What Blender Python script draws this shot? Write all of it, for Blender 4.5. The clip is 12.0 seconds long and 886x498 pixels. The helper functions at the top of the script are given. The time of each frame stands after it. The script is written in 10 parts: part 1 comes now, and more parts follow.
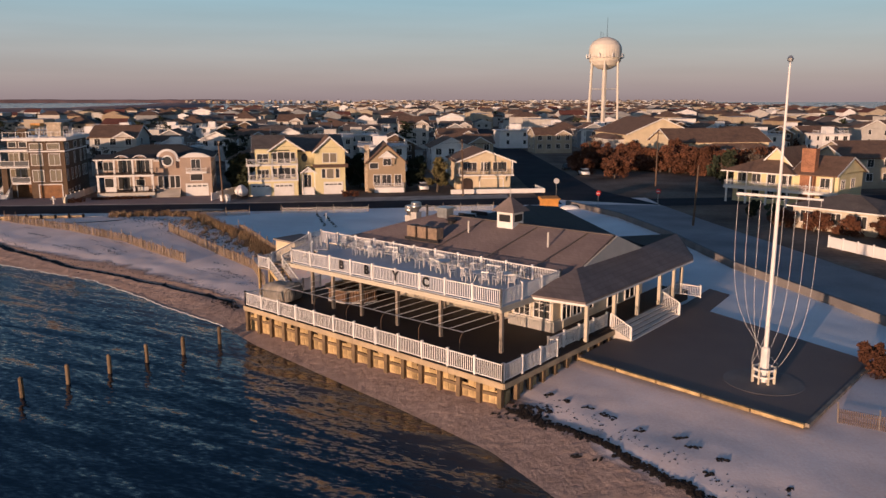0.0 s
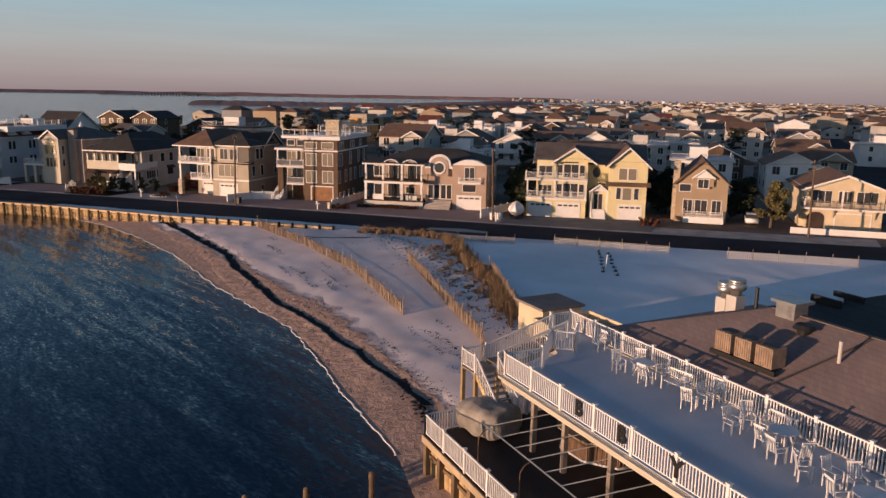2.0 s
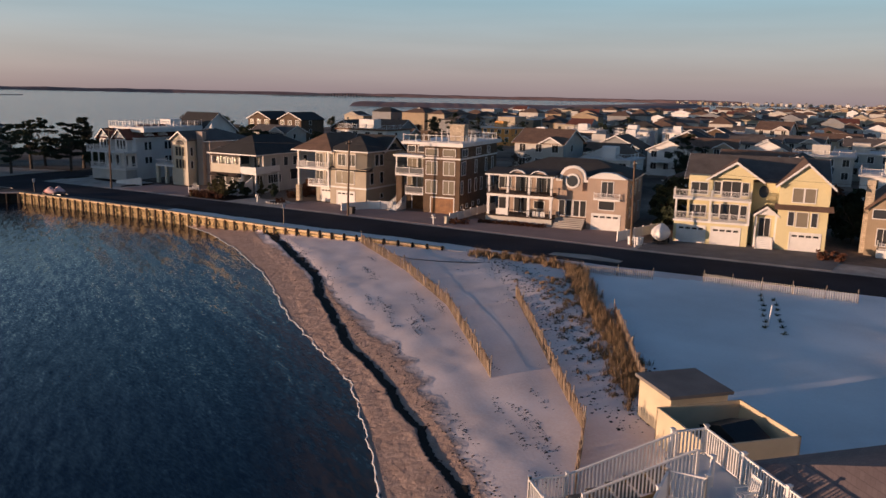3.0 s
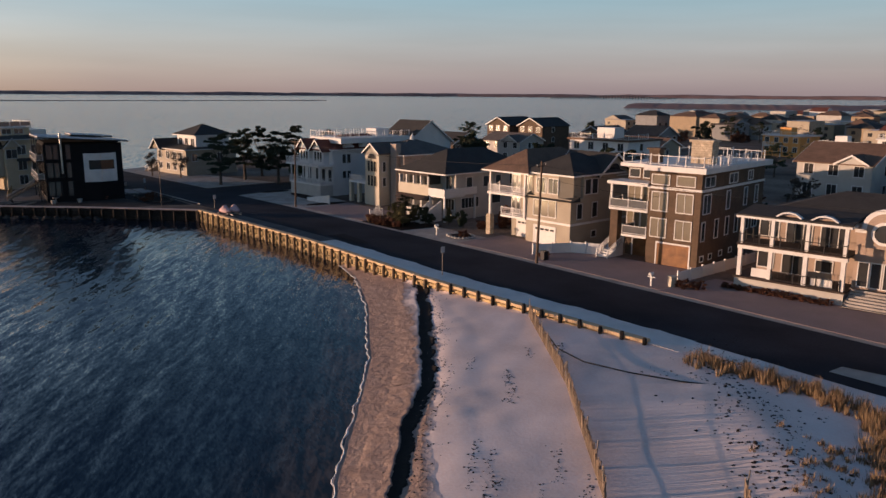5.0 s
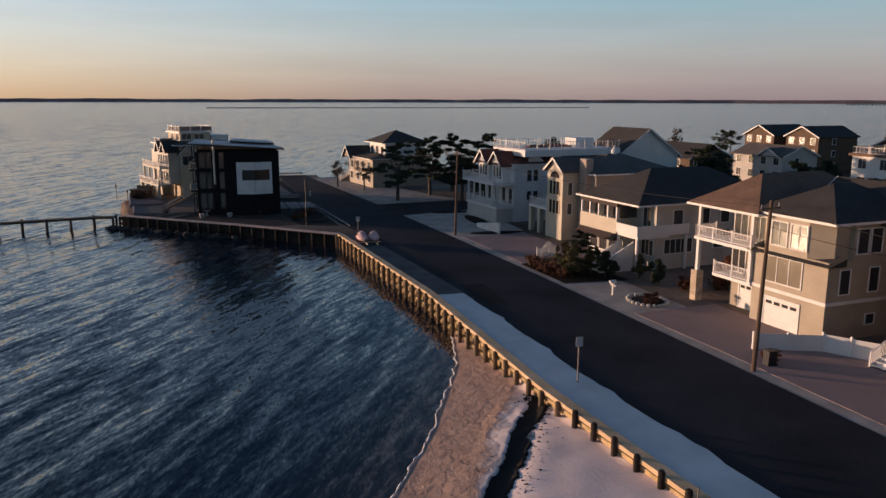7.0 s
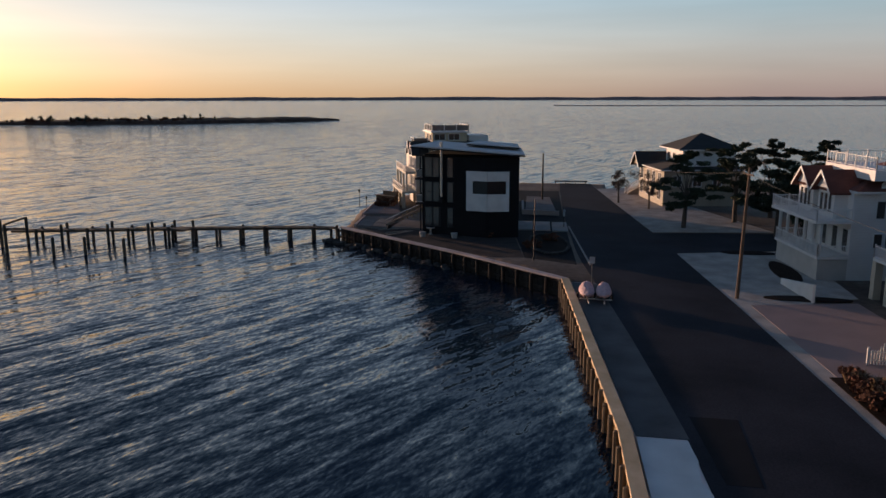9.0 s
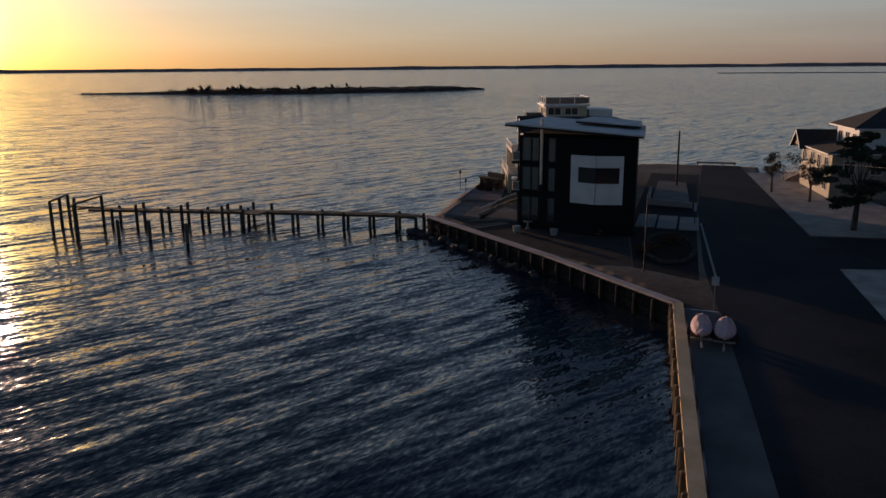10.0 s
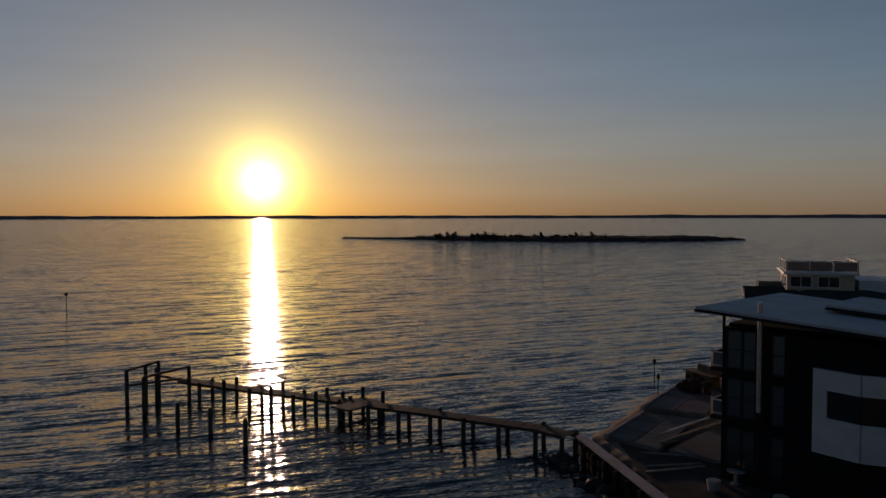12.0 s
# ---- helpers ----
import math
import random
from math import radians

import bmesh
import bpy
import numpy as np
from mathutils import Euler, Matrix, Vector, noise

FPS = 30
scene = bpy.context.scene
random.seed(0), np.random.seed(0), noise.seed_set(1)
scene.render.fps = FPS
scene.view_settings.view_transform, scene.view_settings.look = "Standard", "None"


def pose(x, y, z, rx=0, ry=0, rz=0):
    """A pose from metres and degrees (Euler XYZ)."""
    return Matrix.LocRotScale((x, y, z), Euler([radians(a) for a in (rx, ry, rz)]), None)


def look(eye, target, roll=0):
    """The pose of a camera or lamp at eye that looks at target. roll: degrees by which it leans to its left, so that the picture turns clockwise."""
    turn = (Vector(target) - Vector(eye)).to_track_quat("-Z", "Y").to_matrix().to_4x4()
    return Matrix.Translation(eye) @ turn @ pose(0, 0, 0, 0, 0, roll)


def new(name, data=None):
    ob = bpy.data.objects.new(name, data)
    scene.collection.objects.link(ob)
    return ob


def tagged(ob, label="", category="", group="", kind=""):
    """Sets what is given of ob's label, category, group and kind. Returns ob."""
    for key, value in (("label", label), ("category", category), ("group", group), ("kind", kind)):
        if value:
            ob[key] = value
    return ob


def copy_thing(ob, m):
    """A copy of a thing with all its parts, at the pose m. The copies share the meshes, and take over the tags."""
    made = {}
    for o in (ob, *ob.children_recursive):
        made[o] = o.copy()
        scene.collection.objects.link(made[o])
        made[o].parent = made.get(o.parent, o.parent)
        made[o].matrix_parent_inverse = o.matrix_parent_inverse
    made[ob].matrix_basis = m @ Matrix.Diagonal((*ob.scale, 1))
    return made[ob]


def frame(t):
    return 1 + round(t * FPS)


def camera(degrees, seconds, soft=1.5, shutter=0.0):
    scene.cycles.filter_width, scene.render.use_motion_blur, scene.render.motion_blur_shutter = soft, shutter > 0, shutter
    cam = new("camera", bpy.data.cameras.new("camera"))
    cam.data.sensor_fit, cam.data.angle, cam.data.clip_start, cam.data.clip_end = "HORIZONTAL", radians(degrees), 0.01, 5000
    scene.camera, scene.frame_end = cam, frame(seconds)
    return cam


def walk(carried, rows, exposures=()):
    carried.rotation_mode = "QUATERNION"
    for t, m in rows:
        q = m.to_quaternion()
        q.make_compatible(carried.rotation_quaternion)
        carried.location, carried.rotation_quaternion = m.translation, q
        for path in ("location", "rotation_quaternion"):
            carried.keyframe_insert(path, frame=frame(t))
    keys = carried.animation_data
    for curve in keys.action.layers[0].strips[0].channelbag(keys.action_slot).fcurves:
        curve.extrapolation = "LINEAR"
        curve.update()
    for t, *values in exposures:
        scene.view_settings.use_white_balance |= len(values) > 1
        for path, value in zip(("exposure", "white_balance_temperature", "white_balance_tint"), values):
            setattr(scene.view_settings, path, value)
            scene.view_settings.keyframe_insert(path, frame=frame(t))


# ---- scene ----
cam = camera(60.4, 12.0)
# seconds, eye x y z in metres, then yaw, pitch and roll in degrees
PATH = [
    (0, 0.00, 0.00, 16.94, -0.18, -11.13, -0.03),
    (0.5, -0.04, 6.34, 16.97, -0.11, -11.17, 0.10),
    (1, -0.39, 12.83, 17.10, 7.16, -11.28, 0.39),
    (1.5, -0.44, 19.45, 17.13, 16.67, -11.35, 0.77),
    (2, -1.17, 27.19, 17.13, 23.21, -11.35, 1.02),
    (2.5, -2.32, 34.42, 17.26, 28.73, -11.43, 1.16),
    (3, -3.87, 41.24, 17.27, 34.90, -11.44, 1.21),
    (3.2, -4.77, 44.32, 17.39, 37.59, -11.49, 1.25),
    (3.6, -6.44, 50.02, 17.53, 42.04, -11.56, 1.17),
    (4, -8.94, 55.66, 17.72, 45.98, -11.65, 0.91),
    (4.4, -12.07, 61.12, 17.84, 49.66, -11.71, 0.60),
    (4.8, -15.63, 66.24, 17.75, 53.32, -11.66, 0.41),
    (5, -17.54, 69.02, 17.62, 55.49, -11.57, 0.40),
    (5.5, -22.13, 75.44, 17.25, 60.22, -11.39, 0.29),
    (6, -26.80, 80.95, 17.07, 64.57, -11.32, 0.17),
    (6.5, -32.51, 86.47, 16.85, 69.76, -11.21, 0.19),
    (6.7, -34.78, 88.42, 16.78, 72.00, -11.16, 0.13),
    (7.1, -39.30, 92.60, 16.61, 76.27, -11.12, 0.14),
    (7.5, -44.31, 96.30, 16.46, 81.07, -11.12, 0.18),
    (7.9, -49.67, 99.32, 16.33, 86.18, -11.16, 0.20),
    (8.3, -55.27, 101.44, 16.24, 91.37, -11.20, 0.12),
    (8.5, -58.05, 102.58, 16.24, 94.58, -11.28, 0.01),
    (9, -64.77, 104.73, 16.08, 100.85, -11.28, -0.09),
    (9.5, -72.40, 106.30, 16.07, 107.04, -11.32, -0.37),
    (10, -79.74, 107.01, 16.02, 112.29, -13.50, -0.51),
    (10.5, -86.61, 106.96, 16.10, 116.86, -13.42, -0.56),
    (11, -94.38, 106.11, 16.10, 122.15, -6.92, -0.37),
    (11.5, -101.25, 104.77, 15.98, 126.74, -2.50, -0.12),
    (12, -107.44, 102.88, 16.05, 131.34, -2.53, -0.11),
]


def eye_pose(x, y, z, yaw, pitch, roll):
    yw, pt = radians(yaw), radians(pitch)
    ahead = Vector((-math.sin(yw) * math.cos(pt), math.cos(yw) * math.cos(pt), math.sin(pt)))
    return look((x, y, z), Vector((x, y, z)) + ahead * 10, roll)


EXPOSURES = [(0.0, 0.4), (5.0, 0.43), (6.5, 0.40), (8.5, 0.36), (9.0, 0.33), (9.5, 0.14), (10.0, -0.3), (10.5, -0.5), (11.0, -1.05), (11.5, -1.27), (12.0, -1.32)]
walk(cam, [(r[0], eye_pose(*r[1:])) for r in PATH], EXPOSURES)

# ---- light: a sun low over the bay, and its sky ----
SUN = Vector((-0.5773, -0.8155, 0.0440)).normalized()
sun_data = bpy.data.lights.new("sun", "SUN")
sun_data.energy, sun_data.angle, sun_data.color = 4.5, radians(0.6), (1.0, 0.625, 0.425)
sun_lamp = new("sun", sun_data)
sun_lamp.matrix_world = look(SUN * 200, (0, 0, 0))

world = bpy.data.worlds.new("evening_sky")
scene.world = world
world.use_nodes = True
wn, wl = world.node_tree.nodes, world.node_tree.links
wn.clear()
sky = wn.new("ShaderNodeTexSky")
sky.sky_type, sky.sun_disc = "NISHITA", False
sky.sun_elevation, sky.sun_rotation = radians(2.5), math.atan2(SUN.x, SUN.y)
sky.altitude, sky.air_density, sky.dust_density, sky.ozone_density = 0, 1.0, 1.2, 2.5
coord = wn.new("ShaderNodeTexCoord")
parts_of = wn.new("ShaderNodeSeparateXYZ")
wl.new(coord.outputs["Generated"], parts_of.inputs[0])
facing = wn.new("ShaderNodeVectorMath")
facing.operation = "DOT_PRODUCT"
facing.inputs[1].default_value = SUN
wl.new(coord.outputs["Generated"], facing.inputs[0])


def sky_ramp(stops):
    """Colours of the air from the horizon up, by the sine of the height."""
    r = wn.new("ShaderNodeValToRGB")
    while len(r.color_ramp.elements) < len(stops):
        r.color_ramp.elements.new(0.5)
    for e, (at, colour) in zip(r.color_ramp.elements, stops):
        e.position, e.color = at, (*colour, 1)
    wl.new(parts_of.outputs["Z"], r.inputs["Fac"])
    return r.outputs["Color"]


away = sky_ramp([(0.0, (0.30, 0.235, 0.25)), (0.025, (0.36, 0.31, 0.32)), (0.06, (0.37, 0.375, 0.40)), (0.12, (0.27, 0.405, 0.48)), (0.24, (0.066, 0.14, 0.25)), (0.5, (0.026, 0.064, 0.145)), (1.0, (0.02, 0.048, 0.118))])
towards = sky_ramp([(0.0, (0.62, 0.43, 0.25)), (0.03, (0.68, 0.57, 0.44)), (0.08, (0.63, 0.635, 0.64)), (0.16, (0.43, 0.55, 0.73)), (0.30, (0.32, 0.43, 0.61)), (0.5, (0.15, 0.24, 0.38)), (1.0, (0.02, 0.048, 0.118))])
# the warm side of the sky gives way to the cool one with the angle from the sun
turnto = wn.new("ShaderNodeValToRGB")
turns = ((0.0, 0.0), (0.26, 0.13), (0.40, 0.17), (0.63, 0.5), (0.72, 0.68), (0.93, 0.95), (1.0, 1.0))
while len(turnto.color_ramp.elements) < len(turns):
    turnto.color_ramp.elements.new(0.5)
for e, (at, share) in zip(turnto.color_ramp.elements, turns):
    e.position, e.color = at, (share, share, share, 1)
wl.new(facing.outputs["Value"], turnto.inputs["Fac"])
air = wn.new("ShaderNodeMix")
air.data_type = "RGBA"
wl.new(turnto.outputs["Color"], air.inputs["Factor"])
wl.new(away, air.inputs["A"])
wl.new(towards, air.inputs["B"])
# thin streaks of high cloud
streak_map, streak = wn.new("ShaderNodeMapping"), wn.new("ShaderNodeTexNoise")
streak_map.inputs["Scale"].default_value = (2.2, 2.2, 26.0)
wl.new(coord.outputs["Generated"], streak_map.inputs["Vector"])
streak.inputs["Scale"].default_value, streak.inputs["Detail"].default_value = 1.6, 5.0
wl.new(streak_map.outputs["Vector"], streak.inputs["Vector"])
veil = wn.new("ShaderNodeMapRange")
veil.inputs["From Min"].default_value, veil.inputs["From Max"].default_value = 0.35, 0.75
veil.inputs["To Min"].default_value, veil.inputs["To Max"].default_value = 0.73, 0.80
wl.new(streak.outputs["Fac"], veil.inputs["Value"])
gradient = wn.new("ShaderNodeBackground")
wl.new(air.outputs["Result"], gradient.inputs["Color"])
wl.new(veil.outputs["Result"], gradient.inputs["Strength"])
total = wn.new("ShaderNodeBackground")
total.inputs["Strength"].default_value = 0.05
wl.new(sky.outputs["Color"], total.inputs["Color"])
first_join = wn.new("ShaderNodeAddShader")
wl.new(gradient.outputs[0], first_join.inputs[0])
wl.new(total.outputs[0], first_join.inputs[1])
last = first_join.outputs[0]
# the sun itself and the bright air round it, falling off with the angle
angle = wn.new("ShaderNodeMath")
angle.operation = "ARCCOSINE"
wl.new(facing.outputs["Value"], angle.inputs[0])
for reach, colour, strength in ((0.35, (1.0, 0.85, 0.5), 24.0), (0.9, (1.0, 0.76, 0.24), 27.0), (3.2, (1.0, 0.70, 0.06), 2.4), (11.0, (1.0, 0.74, 0.24), 0.2)):
    fall = wn.new("ShaderNodeMath")
    fall.operation = "MULTIPLY"
    fall.inputs[1].default_value = -1 / radians(reach)
    wl.new(angle.outputs[0], fall.inputs[0])
    rise = wn.new("ShaderNodeMath")
    rise.operation = "EXPONENT"
    wl.new(fall.outputs[0], rise.inputs[0])
    gain = wn.new("ShaderNodeMath")
    gain.operation = "MULTIPLY"
    gain.inputs[1].default_value = strength
    wl.new(rise.outputs[0], gain.inputs[0])
    glow = wn.new("ShaderNodeBackground")
    glow.inputs["Color"].default_value = (*colour, 1)
    wl.new(gain.outputs[0], glow.inputs["Strength"])
    join = wn.new("ShaderNodeAddShader")
    wl.new(last, join.inputs[0])
    wl.new(glow.outputs[0], join.inputs[1])
    last = join.outputs[0]
world_out = wn.new("ShaderNodeOutputWorld")
wl.new(last, world_out.inputs["Surface"])

# ---- materials ----
def material(name, colour, rough=0.7, vary=0.25, scale=1.5, bump=0.15, fine=30.0, metal=0.0, second=None, pattern="", size=0.2, spec=0.3, random_tint=0.0):
    """A surface with wear at two scales; pattern: laps (clapboards), shingles, boards or bricks, as relief."""
    m = bpy.data.materials.new(name)
    m.use_nodes = True
    n, l = m.node_tree.nodes, m.node_tree.links
    p = n["Principled BSDF"]
    p.inputs["Metallic"].default_value = metal
    p.inputs["Specular IOR Level"].default_value = spec
    tex = n.new("ShaderNodeTexCoord")
    big, small = n.new("ShaderNodeTexNoise"), n.new("ShaderNodeTexNoise")
    for t, s, d in ((big, scale, 5.0), (small, fine, 3.0)):
        t.inputs["Scale"].default_value, t.inputs["Detail"].default_value = s, d
        l.new(tex.outputs["Object"], t.inputs["Vector"])
    mix = n.new("ShaderNodeMix")
    mix.data_type = "RGBA"
    dark = second or tuple(c * (1 - vary) for c in colour)
    light = tuple(min(1, c * (1 + vary * 0.45)) for c in colour)
    mix.inputs["A"].default_value, mix.inputs["B"].default_value = (*dark, 1), (*light, 1)
    wide = n.new("ShaderNodeMapRange")
    wide.inputs["From Min"].default_value, wide.inputs["From Max"].default_value = 0.3, 0.68
    l.new(big.outputs["Fac"], wide.inputs["Value"])
    l.new(wide.outputs["Result"], mix.inputs["Factor"])
    grain = n.new("ShaderNodeMix")
    grain.data_type, grain.blend_type = "RGBA", "OVERLAY"
    grain.inputs["Factor"].default_value = min(0.6, vary * 1.3)
    l.new(mix.outputs["Result"], grain.inputs["A"])
    l.new(small.outputs["Fac"], grain.inputs["B"])
    colour_out, height_out = grain.outputs["Result"], small.outputs["Fac"]
    if pattern in ("shingles", "bricks"):
        b = n.new("ShaderNodeTexBrick")
        b.inputs["Scale"].default_value = 1.0
        b.inputs["Brick Width"].default_value, b.inputs["Row Height"].default_value = size * 1.8, size
        b.inputs["Mortar Size"].default_value = size * 0.06
        b.inputs["Color1"].default_value, b.inputs["Color2"].default_value, b.inputs["Mortar"].default_value = (0.62, 0.62, 0.62, 1), (0.42, 0.42, 0.42, 1), (0.25, 0.25, 0.25, 1)
        turn = n.new("ShaderNodeVectorMath")
        turn.operation = "MULTIPLY_ADD"
        # walls run along x or y: their sum serves both; z, or on roofs the slope, gives the course
        sep, comb, add = n.new("ShaderNodeSeparateXYZ"), n.new("ShaderNodeCombineXYZ"), n.new("ShaderNodeMath")
        l.new(tex.outputs["Object"], sep.inputs[0])
        l.new(sep.outputs["X"], add.inputs[0])
        l.new(sep.outputs["Y"], add.inputs[1])
        l.new(add.outputs[0], comb.inputs["X"])
        l.new(sep.outputs["Z"], comb.inputs["Y"])
        l.new(comb.outputs[0], b.inputs["Vector"])
        over = n.new("ShaderNodeMix")
        over.data_type, over.blend_type = "RGBA", "OVERLAY"
        over.inputs["Factor"].default_value = 0.75 if pattern == "bricks" else 0.4
        l.new(colour_out, over.inputs["A"])
        l.new(b.outputs["Color"], over.inputs["B"])
        colour_out, height_out = over.outputs["Result"], b.outputs["Color"]
    elif pattern in ("laps", "boards"):
        w = n.new("ShaderNodeTexWave")
        w.wave_type, w.bands_direction, w.wave_profile = "BANDS", "Z" if pattern == "laps" else "X", "SAW"
        w.inputs["Scale"].default_value = 0.314 / size
        w.inputs["Distortion"].default_value = 0.0
        l.new(tex.outputs["Object"], w.inputs["Vector"])
        over = n.new("ShaderNodeMix")
        over.data_type, over.blend_type = "RGBA", "MULTIPLY"
        over.inputs["Factor"].default_value = 0.22
        l.new(colour_out, over.inputs["A"])
        l.new(w.outputs["Color"], over.inputs["B"])
        colour_out, height_out = over.outputs["Result"], w.outputs["Fac"]
    if random_tint:
        info, hsv = n.new("ShaderNodeObjectInfo"), n.new("ShaderNodeHueSaturation")
        span = n.new("ShaderNodeMapRange")
        span.inputs["To Min"].default_value, span.inputs["To Max"].default_value = 1 - random_tint, 1 + random_tint
        l.new(info.outputs["Random"], span.inputs["Value"])
        l.new(span.outputs["Result"], hsv.inputs["Value"])
        l.new(colour_out, hsv.inputs["Color"])
        colour_out = hsv.outputs["Color"]
    l.new(colour_out, p.inputs["Base Color"])
    r = n.new("ShaderNodeMapRange")
    r.inputs["To Min"].default_value, r.inputs["To Max"].default_value = max(0.03, rough - 0.1), min(1, rough + 0.12)
    l.new(big.outputs["Fac"], r.inputs["Value"])
    l.new(r.outputs["Result"], p.inputs["Roughness"])
    if bump:
        bp = n.new("ShaderNodeBump")
        bp.inputs["Strength"].default_value, bp.inputs["Distance"].default_value = bump, 0.03
        l.new(height_out, bp.inputs["Height"])
        l.new(bp.outputs["Normal"], p.inputs["Normal"])
    return m


WHITE = material("white_paint", (0.671, 0.654, 0.628), 0.5, 0.12, 0.8, 0.05)
WHITE_VINYL = material("white_vinyl", (0.688, 0.671, 0.654), 0.4, 0.08, 0.6, 0.03)
CREAM = material("cream_siding", (0.56, 0.504, 0.4), 0.6, 0.12, 0.5, 0.3, pattern="laps", size=0.14)
YELLOW = material("yellow_siding", (0.689, 0.605, 0.353), 0.6, 0.1, 0.4, 0.3, pattern="laps", size=0.14)
TAUPE = material("taupe_siding", (0.42, 0.361, 0.277), 0.65, 0.15, 0.5, 0.3, pattern="laps", size=0.14)
PINK = material("rose_taupe_siding", (0.4, 0.304, 0.24), 0.65, 0.14, 0.5, 0.3, pattern="laps", size=0.13)
TAN = material("tan_siding", (0.35, 0.266, 0.175), 0.65, 0.15, 0.5, 0.3, pattern="laps", size=0.14)
GREYSIDE = material("grey_siding", (0.245, 0.252, 0.259), 0.65, 0.15, 0.5, 0.3, pattern="laps", size=0.14)
# pale stucco darkened: the arch house walls' lack of sun is in the colour
DUSKY = material("dimmed_rose_stucco", (0.34, 0.275, 0.235), 0.8, 0.14, 0.6, 0.1)
PALE = material("pale_stucco", (0.456, 0.433, 0.395), 0.75, 0.12, 0.7, 0.1)
WHITESIDE = material("white_siding", (0.774, 0.755, 0.727), 0.6, 0.1, 0.5, 0.3, pattern="laps", size=0.14)
STUCCO = material("cream_stucco", (0.554, 0.462, 0.319), 0.8, 0.15, 0.6, 0.12)
SHAKE = material("brown_cedar_shingles", (0.112, 0.074, 0.048), 0.8, 0.3, 0.9, 0.6, pattern="shingles", size=0.16)
BLACKWALL = material("black_cladding", (0.014, 0.014, 0.016), 0.7, 0.2, 1.0, 0.2, pattern="boards", size=0.3, spec=0.1)
BRICK = material("red_brick", (0.306, 0.145, 0.085), 0.85, 0.25, 1.0, 0.5, pattern="bricks", size=0.075)
STONE = material("chimney_stone", (0.46, 0.38, 0.28), 0.8, 0.3, 2.0, 0.5, pattern="bricks", size=0.25)
ROOF_BROWN = material("brown_asphalt_shingles", (0.16, 0.1, 0.07), 0.9, 0.25, 0.7, 0.5, pattern="shingles", size=0.12)
ROOF_GREY = material("grey_asphalt_shingles", (0.12, 0.102, 0.092), 0.9, 0.25, 0.6, 0.5, pattern="shingles", size=0.12)
ROOF_DARK = material("charcoal_asphalt_shingles", (0.044, 0.042, 0.04), 0.9, 0.25, 0.7, 0.5, pattern="shingles", size=0.12)
ROOF_RED = material("maroon_asphalt_shingles", (0.15, 0.055, 0.04), 0.9, 0.25, 0.7, 0.5, pattern="shingles", size=0.12)
ROOF_CLUB = material("weathered_brown_roofing", (0.194, 0.149, 0.137), 0.9, 0.18, 0.35, 0.4, pattern="shingles", size=0.12, second=(0.155, 0.118, 0.112))
PORCH_ROOF = material("grey_porch_shingles", (0.183, 0.146, 0.133), 0.9, 0.2, 0.5, 0.4, pattern="shingles", size=0.16)
FLAT_ROOF = material("pale_membrane_roof", (0.55, 0.53, 0.52), 0.7, 0.2, 0.4, 0.1)
DECKBLUE = material("pale_grey_deck_coating", (0.47, 0.50, 0.53), 0.6, 0.2, 0.35, 0.08, second=(0.40, 0.43, 0.47))
DECKDARK = material("dark_stained_deck", (0.045, 0.03, 0.025), 0.75, 0.35, 0.8, 0.3, pattern="boards", size=0.14)
TIMBER = material("yellowed_timber", (0.399, 0.285, 0.142), 0.8, 0.45, 1.6, 0.5, random_tint=0.35)
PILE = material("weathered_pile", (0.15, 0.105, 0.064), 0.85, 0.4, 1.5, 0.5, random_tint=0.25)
DOCKWOOD = material("dark_weathered_dock_timber", (0.11, 0.085, 0.065), 0.85, 0.35, 1.5, 0.4, random_tint=0.25, spec=0.1)
RIPRAP = material("dark_wet_stone", (0.05, 0.042, 0.036), 0.7, 0.4, 1.2, 0.4, random_tint=0.3)
MULCH = material("dark_mulch", (0.028, 0.02, 0.016), 0.95, 0.35, 2.0, 0.4, spec=0.05)
ORANGESIDE = material("orange_stucco", (0.62, 0.30, 0.09), 0.75, 0.15, 0.6, 0.1)
GREYWOOD = material("grey_weathered_wood", (0.25, 0.21, 0.17), 0.85, 0.35, 1.5, 0.4, random_tint=0.2)
RIMWOOD = material("tan_edge_beam", (0.40, 0.31, 0.20), 0.8, 0.25, 0.8, 0.3)
# the low sun's gold is put into the eastern cap's colour
CAPGOLD = material("sunlit_gold_cap_beam", (0.58, 0.43, 0.27), 0.8, 0.3, 0.7, 0.3, second=(0.47, 0.33, 0.18))
TARRED = material("tarred_planking", (0.04, 0.032, 0.027), 0.85, 0.4, 1.2, 0.4, random_tint=0.25, spec=0.1)
CAPPINK = material("rose_grey_cap_slab", (0.54, 0.42, 0.375), 0.85, 0.25, 0.7, 0.3, second=(0.42, 0.325, 0.29))
YARDSOIL = material("dark_yard_soil", (0.075, 0.06, 0.052), 0.95, 0.4, 0.5, 0.4, second=(0.045, 0.038, 0.034), spec=0.05)
FLAGS = material("weathered_grey_flags", (0.135, 0.125, 0.122), 0.8, 0.25, 0.6, 0.2, random_tint=0.12, spec=0.1)
ROSEFLAGS = material("dull_rose_flags", (0.20, 0.155, 0.15), 0.85, 0.3, 0.5, 0.3, random_tint=0.12, spec=0.08)
CEDARDOOR = material("varnished_cedar", (0.24, 0.108, 0.04), 0.5, 0.4, 1.2, 0.3, pattern="boards", size=0.16)
POLE = material("creosoted_pole", (0.12, 0.08, 0.055), 0.85, 0.3, 1.0, 0.3)
ASPHALT = material("asphalt", (0.035, 0.035, 0.041), 0.9, 0.35, 0.16, 0.3, fine=9, second=(0.017, 0.018, 0.022), spec=0.08)
